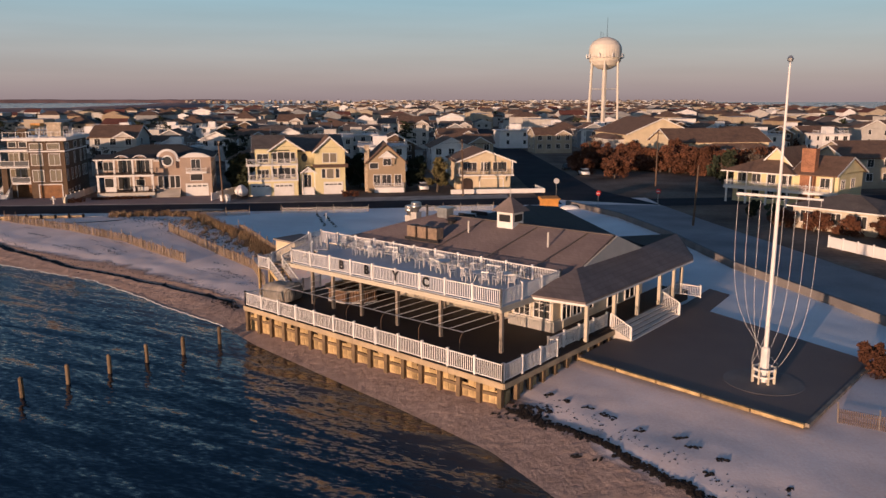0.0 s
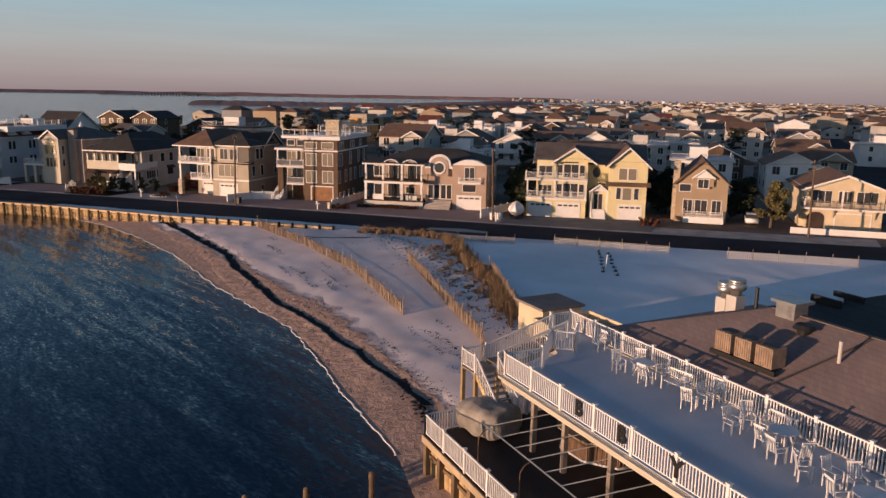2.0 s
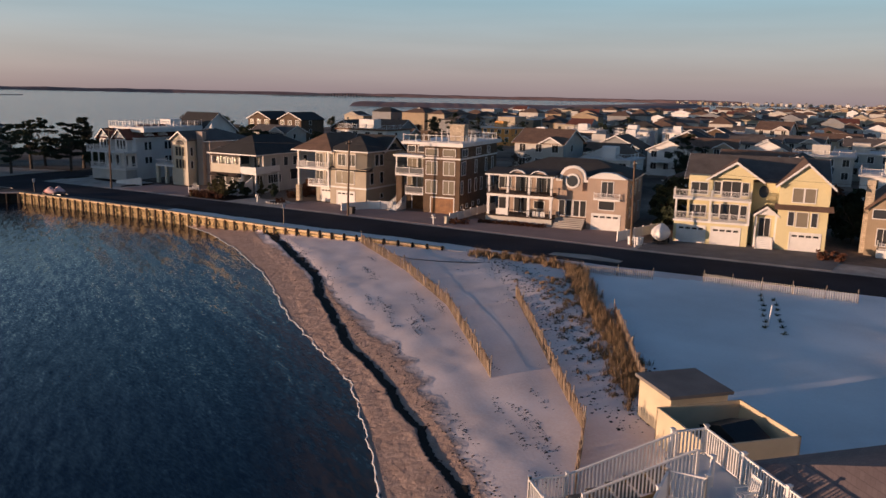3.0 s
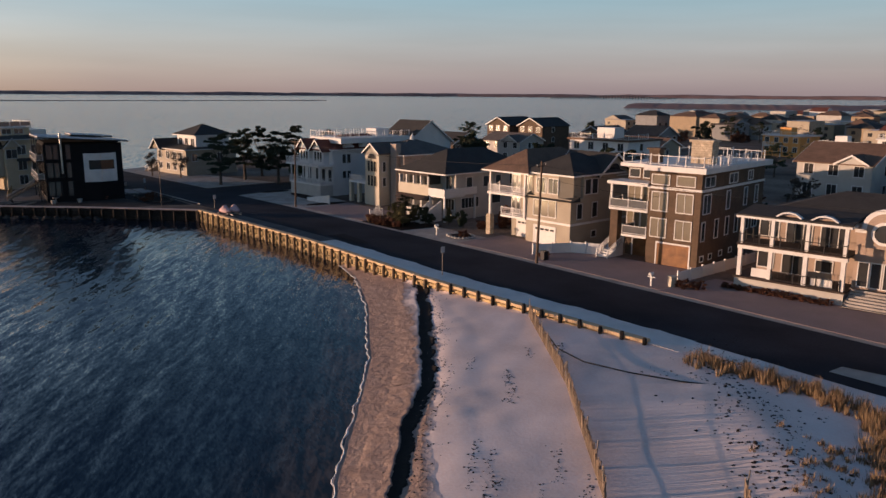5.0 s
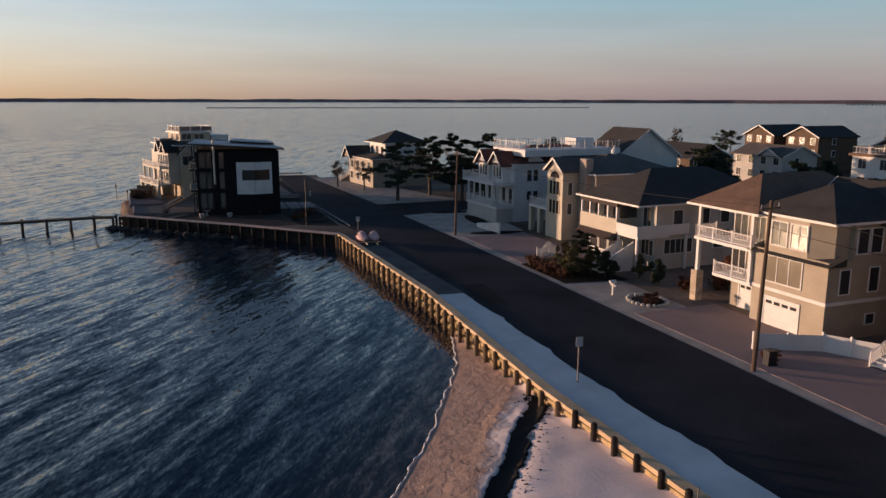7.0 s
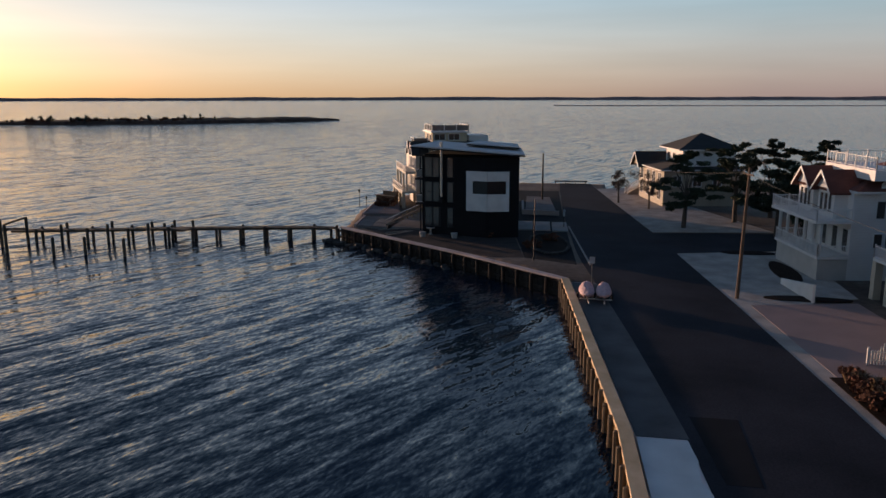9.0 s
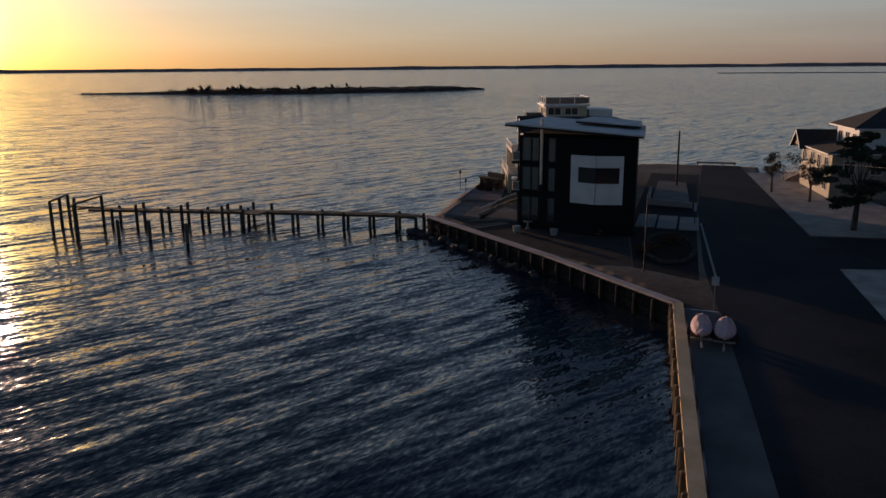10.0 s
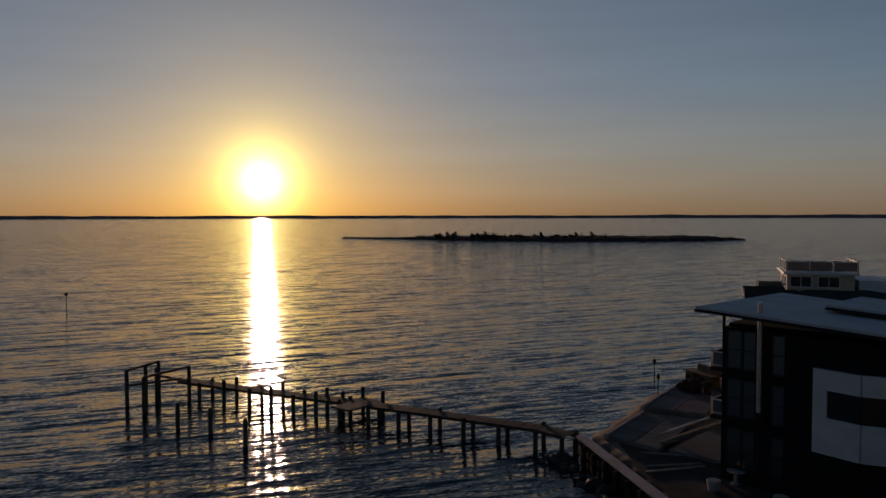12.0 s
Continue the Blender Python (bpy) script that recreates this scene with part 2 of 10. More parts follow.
OLDASPHALT = material("worn_grey_asphalt", (0.285, 0.27, 0.27), 0.9, 0.3, 0.15, 0.25, fine=12, second=(0.2, 0.195, 0.2), spec=0.08)
PATCH = material("asphalt_patch", (0.017, 0.017, 0.019), 0.85, 0.3, 0.5, 0.25, spec=0.08)
PAVING = material("dark_paved_court", (0.17, 0.138, 0.123), 0.85, 0.25, 0.3, 0.2, second=(0.165, 0.135, 0.122), spec=0.08)
CONCRETE = material("concrete", (0.36, 0.33, 0.30), 0.85, 0.2, 0.6, 0.15, spec=0.08)
OLDCONCRETE = material("grey_old_concrete", (0.19, 0.172, 0.16), 0.85, 0.25, 0.5, 0.2, spec=0.08)
PAVERS = material("rose_block_paving", (0.291, 0.214, 0.195), 0.85, 0.3, 0.4, 0.3, second=(0.28, 0.21, 0.19), spec=0.08)
GRAVEL = material("pale_gravel", (0.42, 0.37, 0.32), 0.9, 0.3, 0.5, 0.4, spec=0.08)
SANDTOP = material("wind_blown_sand_drift", (0.72, 0.68, 0.64), 0.9, 0.15, 0.4, 0.2, spec=0.08)
LOTSAND = material("bleached_lot_sand", (0.817, 0.798, 0.779), 0.95, 0.12, 0.12, 0.5, fine=4.0, second=(0.70, 0.67, 0.65), spec=0.08)
VERGE = material("stained_concrete", (0.13, 0.12, 0.115), 0.9, 0.3, 0.4, 0.2, spec=0.05)
METAL = material("galvanised_steel", (0.45, 0.44, 0.42), 0.35, 0.2, 3.0, 0.05, metal=0.85)
RUSTY = material("tan_metal_housing", (0.30, 0.22, 0.16), 0.6, 0.3, 3.0, 0.1, metal=0.3)
DARKMETAL = material("dark_metal", (0.03, 0.03, 0.032), 0.5, 0.2, 3.0, 0.05, metal=0.5)
BLACK = material("black_paint", (0.012, 0.012, 0.012), 0.6, 0.2, 3.0, 0.02)
TANK = material("cream_steel_tank", (0.578, 0.535, 0.459), 0.5, 0.12, 0.12, 0.03)
SIGNRED = material("red_sign_face", (0.5, 0.03, 0.03), 0.5, 0.1, 2.0, 0.0)
SIGNGREY = material("grey_sign_back", (0.4, 0.4, 0.4), 0.5, 0.15, 2.0, 0.0)
BARBROWN = material("brown_stained_boards", (0.20, 0.12, 0.075), 0.75, 0.35, 1.5, 0.3)
BUSH_RED = material("russet_winter_twigs", (0.12, 0.05, 0.028), 0.9, 0.4, 0.8, 0.0, random_tint=0.3)
BUSH_GREEN = material("dark_evergreen_needles", (0.035, 0.045, 0.025), 0.9, 0.4, 0.8, 0.0, random_tint=0.3)
BUSH_OLIVE = material("olive_cedar_sprays", (0.10, 0.085, 0.035), 0.9, 0.4, 0.8, 0.0, random_tint=0.3)
SLATS = material("bleached_fence_slats", (0.23, 0.172, 0.125), 0.85, 0.35, 1.5, 0.2)
GRASS = material("straw_dune_grass", (0.289, 0.196, 0.112), 0.9, 0.35, 1.5, 0.0, random_tint=0.2)
BARK = material("grey_bark", (0.10, 0.08, 0.065), 0.9, 0.3, 2.0, 0.4)
WRACK = material("dry_black_seaweed", (0.015, 0.011, 0.009), 0.95, 0.4, 3.0, 0.4)
COVER = material("white_shrink_cover", (0.72, 0.70, 0.68), 0.5, 0.12, 1.5, 0.2)
ROSECOVER = material("faded_rose_cover", (0.60, 0.40, 0.39), 0.7, 0.2, 3.0, 0.2)
PINKCOVER = material("pink_fabric_cover", (0.55, 0.25, 0.24), 0.7, 0.2, 3.0, 0.2)
TARP = material("dull_grey_tarpaulin", (0.30, 0.27, 0.23), 0.8, 0.3, 2.0, 0.4)
ORANGE = material("orange_plywood", (0.55, 0.25, 0.06), 0.7, 0.25, 1.0, 0.1)
CARPAINT_W = material("white_car_paint", (0.7, 0.7, 0.7), 0.25, 0.05, 1.0, 0.0)
CARPAINT_D = material("dark_car_paint", (0.05, 0.055, 0.065), 0.25, 0.1, 1.0, 0.0)
RUBBER = material("tyre_rubber", (0.02, 0.02, 0.02), 0.85, 0.2, 3.0, 0.1)
BROWNFIELD = material("rough_brown_grass", (0.11, 0.065, 0.045), 0.95, 0.4, 0.4, 0.4, second=(0.06, 0.036, 0.028), spec=0.05)
# woods colour lightened to hold the haze of the distance
FARLAND = material("hazy_winter_woods", (0.289, 0.178, 0.156), 0.95, 0.35, 0.01, 0.0, fine=0.2)
STREETGROUND = material("town_gravel_and_grass", (0.204, 0.156, 0.12), 0.95, 0.4, 0.08, 0.2, fine=1.5, second=(0.07, 0.05, 0.04), spec=0.08)


def glass(name, colour, rough=0.06):
    m = material(name, colour, rough, 0.15, 0.7, 0.0, spec=1.0)
    return m


PANE = glass("dark_window_glass", (0.045, 0.045, 0.045))
PANE_SHADE = material("shaded_window_glass", (0.012, 0.018, 0.022), 0.12, 0.2, 0.7, 0.0, spec=0.35)
PANE_CURTAIN = glass("window_glass_with_curtain", (0.22, 0.19, 0.14), 0.12)

# sand: pale and dry above, brown and wet where the water reaches
SAND = material("beach_sand", (0.8, 0.67, 0.614), 0.92, 0.2, 0.22, 0.3, fine=6.0, second=(0.68, 0.56, 0.51), spec=0.1)
sn, sl = SAND.node_tree.nodes, SAND.node_tree.links
base_socket = sn["Principled BSDF"].inputs["Base Color"]
dry = base_socket.links[0].from_socket
geo_in, split = sn.new("ShaderNodeNewGeometry"), sn.new("ShaderNodeSeparateXYZ")
sl.new(geo_in.outputs["Position"], split.inputs[0])
wobble = sn.new("ShaderNodeTexNoise")
wobble.inputs["Scale"].default_value, wobble.inputs["Detail"].default_value = 0.35, 6.0
sl.new(geo_in.outputs["Position"], wobble.inputs["Vector"])
shift = sn.new("ShaderNodeMath")
shift.operation = "MULTIPLY_ADD"
shift.inputs[1].default_value = 0.35
sl.new(wobble.outputs["Fac"], shift.inputs[0])
sl.new(split.outputs["Z"], shift.inputs[2])
tide = sn.new("ShaderNodeMapRange")
tide.inputs["From Min"].default_value, tide.inputs["From Max"].default_value = -0.67, -0.55
sl.new(shift.outputs[0], tide.inputs["Value"])
damp = sn.new("ShaderNodeTexNoise")
damp.inputs["Scale"].default_value, damp.inputs["Detail"].default_value = 1.2, 8.0
sl.new(geo_in.outputs["Position"], damp.inputs["Vector"])
wet = sn.new("ShaderNodeMix")
wet.data_type = "RGBA"
wet.inputs["A"].default_value, wet.inputs["B"].default_value = (0.22, 0.15, 0.12, 1), (0.48, 0.35, 0.285, 1)
sl.new(damp.outputs["Fac"], wet.inputs["Factor"])
beach_mix = sn.new("ShaderNodeMix")
beach_mix.data_type = "RGBA"
sl.new(tide.outputs["Result"], beach_mix.inputs["Factor"])
sl.new(wet.outputs["Result"], beach_mix.inputs["A"])
sl.new(dry, beach_mix.inputs["B"])
sl.new(beach_mix.outputs["Result"], base_socket)
# trodden lumps below the tide line
lumps, lumpy, foreshore, lump_bump = sn.new("ShaderNodeTexNoise"), sn.new("ShaderNodeMath"), sn.new("ShaderNodeMath"), sn.new("ShaderNodeBump")
lumps.inputs["Scale"].default_value, lumps.inputs["Detail"].default_value, lumps.inputs["Roughness"].default_value = 1.7, 8.0, 0.62
sl.new(geo_in.outputs["Position"], lumps.inputs["Vector"])
foreshore.operation, lumpy.operation = "SUBTRACT", "MULTIPLY"
foreshore.inputs[0].default_value = 1.04
sl.new(tide.outputs["Result"], foreshore.inputs[1])
sl.new(lumps.outputs["Fac"], lumpy.inputs[0])
sl.new(foreshore.outputs[0], lumpy.inputs[1])
lump_bump.inputs["Strength"].default_value, lump_bump.inputs["Distance"].default_value = 0.75, 0.22
sl.new(lumpy.outputs[0], lump_bump.inputs["Height"])
sand_normal = sn["Principled BSDF"].inputs["Normal"]
sl.new(sand_normal.links[0].from_socket, lump_bump.inputs["Normal"])
sl.new(lump_bump.outputs["Normal"], sand_normal)


CREST = -28
WATER_Z = -1.5


def make_water():
    m = bpy.data.materials.new("bay_water")
    m.use_nodes = True
    n, l = m.node_tree.nodes, m.node_tree.links
    p = n["Principled BSDF"]
    p.inputs["Roughness"].default_value = 0.1
    p.inputs["IOR"].default_value = 1.33
    p.inputs["Specular IOR Level"].default_value = 0.5
    # sand shows through where the water is shallow
    shoal, tone = n.new("ShaderNodeAttribute"), n.new("ShaderNodeMix")
    shoal.attribute_name = "shoal"
    tone.data_type = "RGBA"
    tone.inputs["A"].default_value, tone.inputs["B"].default_value = (0.003, 0.012, 0.024, 1), (0.06, 0.045, 0.035, 1)
    l.new(shoal.outputs["Fac"], tone.inputs["Factor"])
    l.new(tone.outputs["Result"], p.inputs["Base Color"])
    tex = n.new("ShaderNodeTexCoord")
    total_slope = None
    # wind waves in long broken crests, chop between them and small ripples: each tilts the surface along and across its crests
    for scale, stretch, steep, cross, turn in ((0.42, 0.09, 0.30, 0.0, CREST), (0.8, 0.12, 0.66, 0.05, CREST + 5), (2.1, 0.2, 0.62, 0.2, CREST - 6), (6.5, 0.34, 0.62, 0.36, CREST + 12)):
        spin, squeeze, back = n.new("ShaderNodeVectorRotate"), n.new("ShaderNodeVectorMath"), n.new("ShaderNodeVectorRotate")
        spin.rotation_type = back.rotation_type = "Z_AXIS"
        spin.inputs["Angle"].default_value, back.inputs["Angle"].default_value = radians(-turn), radians(turn)
        l.new(tex.outputs["Object"], spin.inputs["Vector"])
        squeeze.operation = "MULTIPLY"
        squeeze.inputs[1].default_value = (stretch, 1.0, 1.0)
        l.new(spin.outputs[0], squeeze.inputs[0])
        t = n.new("ShaderNodeTexNoise")
        t.inputs["Scale"].default_value, t.inputs["Detail"].default_value, t.inputs["Distortion"].default_value = scale, 2.0, 0.35
        l.new(squeeze.outputs[0], t.inputs["Vector"])
        centre, tilt = n.new("ShaderNodeVectorMath"), n.new("ShaderNodeVectorMath")
        centre.operation, tilt.operation = "SUBTRACT", "MULTIPLY"
        centre.inputs[1].default_value = (0.5, 0.5, 0.5)
        tilt.inputs[1].default_value = (steep * cross, steep, 0.0)
        l.new(t.outputs["Color"], centre.inputs[0])
        l.new(centre.outputs[0], tilt.inputs[0])
        l.new(tilt.outputs[0], back.inputs["Vector"])
        if total_slope:
            both = n.new("ShaderNodeVectorMath")
            l.new(total_slope, both.inputs[0])
            l.new(back.outputs[0], both.inputs[1])
            total_slope = both.outputs[0]
        else:
            total_slope = back.outputs[0]
    # the open bay is choppier than the sheltered cove
    place, away_from, chop, rougher = n.new("ShaderNodeNewGeometry"), n.new("ShaderNodeVectorMath"), n.new("ShaderNodeMapRange"), n.new("ShaderNodeVectorMath")
    away_from.operation, rougher.operation = "DISTANCE", "SCALE"
    away_from.inputs[1].default_value = (-60, 75, WATER_Z)
    l.new(place.outputs["Position"], away_from.inputs[0])
    chop.inputs["From Min"].default_value, chop.inputs["From Max"].default_value = 40.0, 500.0
    chop.inputs["To Min"].default_value, chop.inputs["To Max"].default_value = 0.85, 2.1
    l.new(away_from.outputs["Value"], chop.inputs["Value"])
    l.new(total_slope, rougher.inputs[0])
    l.new(chop.outputs["Result"], rougher.inputs["Scale"])
    total_slope = rougher.outputs[0]
    up, unit = n.new("ShaderNodeVectorMath"), n.new("ShaderNodeVectorMath")
    up.inputs[1].default_value = (0, 0, 1)
    unit.operation = "NORMALIZE"
    l.new(total_slope, up.inputs[0])
    l.new(up.outputs[0], unit.inputs[0])
    l.new(unit.outputs[0], p.inputs["Normal"])
    return m


WATER = make_water()

# ---- building blocks ----
def bm_box(bm, x0, x1, y0, y1, z0, z1):
    v = [bm.verts.new((x, y, z)) for z in (z0, z1) for x, y in ((x0, y0), (x1, y0), (x1, y1), (x0, y1))]
    for q in ((3, 2, 1, 0), (4, 5, 6, 7), (0, 1, 5, 4), (1, 2, 6, 5), (2, 3, 7, 6), (3, 0, 4, 7)):
        bm.faces.new([v[i] for i in q])
    return bm


def bm_prism(bm, section, axis, a, b):
    """A section of (p, q) points drawn out along an axis: x takes (y, z), y takes (x, z), z takes (x, y)."""
    place = {"x": lambda p, q, s: (s, p, q), "y": lambda p, q, s: (p, s, q), "z": lambda p, q, s: (p, q, s)}[axis]
    lo = [bm.verts.new(place(p, q, a)) for p, q in section]
    hi = [bm.verts.new(place(p, q, b)) for p, q in section]
    bm.faces.new(lo[::-1])
    bm.faces.new(hi)
    k = len(section)
    for i in range(k):
        bm.faces.new((lo[i], lo[(i + 1) % k], hi[(i + 1) % k], hi[i]))
    return bm


def bm_tube(bm, p0, p1, r0, r1, n=8):
    p0, p1 = Vector(p0), Vector(p1)
    turn = (p1 - p0).to_track_quat("Z", "Y").to_matrix()
    rings = []
    for p, r in ((p0, r0), (p1, r1)):
        rings.append([bm.verts.new(p + turn @ Vector((r * math.cos(2 * math.pi * i / n), r * math.sin(2 * math.pi * i / n), 0))) for i in range(n)])
    for i in range(n):
        bm.faces.new((rings[0][i], rings[0][(i + 1) % n], rings[1][(i + 1) % n], rings[1][i]))
    bm.faces.new(rings[0][::-1])
    bm.faces.new(rings[1])
    return bm


def bm_bar(bm, p0, p1, w, h=None):
    """A square bar between two points, w wide and h high."""
    p0, p1, h = Vector(p0), Vector(p1), h or w
    along = (p1 - p0).normalized()
    side = along.cross(Vector((0, 0, 1)))
    side = side.normalized() if side.length > 1e-4 else Vector((1, 0, 0))
    up = side.cross(along)
    v = [bm.verts.new(p + side * (w / 2 * s) + up * (h / 2 * u)) for p in (p0, p1) for s, u in ((-1, -1), (1, -1), (1, 1), (-1, 1))]
    for q in ((0, 1, 2, 3), (7, 6, 5, 4), (0, 4, 5, 1), (1, 5, 6, 2), (2, 6, 7, 3), (3, 7, 4, 0)):
        bm.faces.new([v[i] for i in q])
    return bm


def bm_lathe(bm, profile, n=16, centre=(0, 0)):
    rings = [[bm.verts.new((centre[0] + r * math.cos(2 * math.pi * i / n), centre[1] + r * math.sin(2 * math.pi * i / n), z)) for i in range(n)] for r, z in profile]
    for a, b in zip(rings, rings[1:]):
        for i in range(n):
            bm.faces.new((a[i], a[(i + 1) % n], b[(i + 1) % n], b[i]))
    bm.faces.new(rings[0][::-1])
    bm.faces.new(rings[-1])
    return bm


def mesh_of(bm, name, mat):
    bmesh.ops.recalc_face_normals(bm, faces=bm.faces)
    me = bpy.data.meshes.new(name)
    bm.to_mesh(me)
    bm.free()
    for one in mat if isinstance(mat, (list, tuple)) else (mat,):
        me.materials.append(one)
    return me


def part(name, bm, mat, parent=None, label="", m=None, smooth=False):
    """One mesh object under a thing or under a part; bm may be a ready mesh that is shared."""
    me = bm if isinstance(bm, bpy.types.Mesh) else mesh_of(bm, name, mat)
    if smooth:
        me.polygons.foreach_set("use_smooth", [len(p.vertices) == 4 for p in me.polygons])
    ob = new(name, me)
    ob.parent = parent
    if m is not None:
        ob.matrix_basis = m
    return tagged(ob, label)


def thing(name, label, category, x=0, y=0, z=0, turn=0, group="", kind=""):
    ob = new(name)
    ob.empty_display_size = 0.2
    ob.matrix_basis = pose(x, y, z, 0, 0, turn)
    return tagged(ob, label, category, group, kind)


def box(x0, x1, y0, y1, z0, z1):
    return bm_box(bmesh.new(), x0, x1, y0, y1, z0, z1)


SHARED = {}


def shared(key, make, mat):
    if key not in SHARED:
        SHARED[key] = mesh_of(make(), str(key[0]), mat)
    return SHARED[key]


def window_meshes(w, h, nx, ny, trim, pane, deep=0.07):
    def frame_mesh():
        bm, t = bmesh.new(), 0.09
        for a in ((-w / 2 - t, w / 2 + t, -deep, 0.02, -t, 0), (-w / 2 - t, w / 2 + t, -deep, 0.02, h, h + t), (-w / 2 - t, -w / 2, -deep, 0.02, 0, h), (w / 2, w / 2 + t, -deep, 0.02, 0, h)):
            bm_box(bm, *a)
        for i in range(1, nx):
            c = -w / 2 + w * i / nx
            bm_box(bm, c - 0.03, c + 0.03, -deep * 0.85, 0.01, 0, h)
        for j in range(1, ny):
            bm_box(bm, -w / 2, w / 2, -deep * 0.8, 0.01, h * j / ny - 0.025, h * j / ny + 0.025)
        return bm

    key = (round(w, 2), round(h, 2), nx, ny)
    return (shared(("window", *key, trim.name), frame_mesh, trim), shared(("pane", *key, pane.name), lambda: box(-w / 2, w / 2, -0.025, 0.012, 0, h), pane))


TURNS = {"f": 0, "r": 90, "b": 180, "l": -90}


def window(parent, side, x, y, z, w, h, nx=2, ny=1, trim=None, pane=None):
    """A window whose sill lies at (x, y, z) in the thing's own frame, facing front, right, back or left."""
    fm, pm = window_meshes(w, h, nx, ny, trim or WHITE, pane or PANE)
    ob = part("window", fm, None, parent, m=pose(x, y, z, 0, 0, TURNS[side]))
    part("pane", pm, None, ob)
    return ob


def plain_window(parent, side, x, y, z, w, h, nx=2):
    """A far window: frame and pane in one mesh."""
    key = ("plain_window", w, h, nx)
    if key not in SHARED:
        bm = bmesh.new()
        bm_box(bm, -w / 2 - 0.1, w / 2 + 0.1, -0.04, 0.02, -0.1, h + 0.1)
        k = len(bm.faces)
        bm.faces.ensure_lookup_table()
        for i in range(nx):
            bm_box(bm, -w / 2 + w * i / nx + 0.03, -w / 2 + w * (i + 1) / nx - 0.03, -0.06, 0.0, 0, h)
        bm.faces.ensure_lookup_table()
        for f in bm.faces[k:]:
            f.material_index = 1
        SHARED[key] = mesh_of(bm, "window", (WHITE, PANE))
    return part("window", SHARED[key], None, parent, m=pose(x, y, z, 0, 0, TURNS[side]))


def garage_door(parent, x, y, z, w, h, mat=None, lights=True, side="f"):
    def leaf():
        bm = bmesh.new()
        for i in range(4):
            bm_box(bm, -w / 2, w / 2, -0.03, 0.02, h * i / 4 + 0.01, h * (i + 1) / 4 - 0.01)
        bm_box(bm, -w / 2, w / 2, -0.01, 0.02, 0, h)
        return bm

    def casing():
        bm = bmesh.new()
        bm_box(bm, -w / 2 - 0.14, w / 2 + 0.14, -0.07, 0.02, h, h + 0.16)
        bm_box(bm, -w / 2 - 0.14, -w / 2, -0.07, 0.02, 0, h)
        bm_box(bm, w / 2, w / 2 + 0.14, -0.07, 0.02, 0, h)
        return bm

    mat = mat or WHITE
    ob = part("garage_door", shared(("garage_door", w, h, mat.name), leaf, mat), None, parent, m=pose(x, y, z, 0, 0, TURNS[side]))
    part("door_casing", shared(("door_casing", w, h), casing, WHITE), None, ob)
    if lights:
        for i in range(4):
            part("pane", shared(("garage_pane", w), lambda: box(-w * 0.09, w * 0.09, -0.04, 0.0, 0, 0.24), PANE), None, ob, m=pose(-w * 0.36 + w * 0.24 * i, 0, h * 0.80))
    return ob


def railing(parent, points, z, h=1.05, mat=None, step=0.14, post=0.09, section=2.0, glassy=False, thick=0.03, name="railing"):
    """Posts, rails and balusters along a line of (x, y) points: a part for each run, under it its posts."""
    mat = mat or WHITE_VINYL
    for (xa, ya), (xb, yb) in zip(points, points[1:]):
        a, b = Vector((xa, ya, z)), Vector((xb, yb, z))
        length = (b - a).length
        if length < 0.05:
            continue
        along = (b - a) / length
        bm = bmesh.new()
        up = Vector((0, 0, 1))
        bm_bar(bm, a + up * (h - 0.06), b + up * (h - 0.06), 0.07, 0.06)
        bm_bar(bm, a + up * 0.11, b + up * 0.11, 0.05, 0.05)
        count = max(1, round(length / section))
        if not glassy:
            k = max(1, int(length / step))
            for i in range(1, k):
                p = a + along * (length * i / k)
                bm_bar(bm, p + up * 0.11, p + up * (h - 0.06), thick, thick)
        run = part(name, bm, mat, parent)
        pm = shared(("post", round(h, 2), post, mat.name), lambda: bm_box(bm_box(bmesh.new(), -post / 2, post / 2, -post / 2, post / 2, 0, h + 0.05), -post * 0.7, post * 0.7, -post * 0.7, post * 0.7, h + 0.05, h + 0.09), mat)
        for i in range(count + 1):
            p = a + along * (length * i / count)
            part("post", pm, None, run, m=pose(*p))
        if glassy:
            for i in range(count):
                g = bmesh.new()
                bm_bar(g, a + along * (length * i / count + 0.08) + up * (h / 2 + 0.03), a + along * (length * (i + 1) / count - 0.08) + up * (h / 2 + 0.03), 0.015, h - 0.26)
                part("pane", g, RAILGLASS, run)


RAILGLASS = glass("smoky_rail_glass", (0.12, 0.12, 0.12), 0.1)


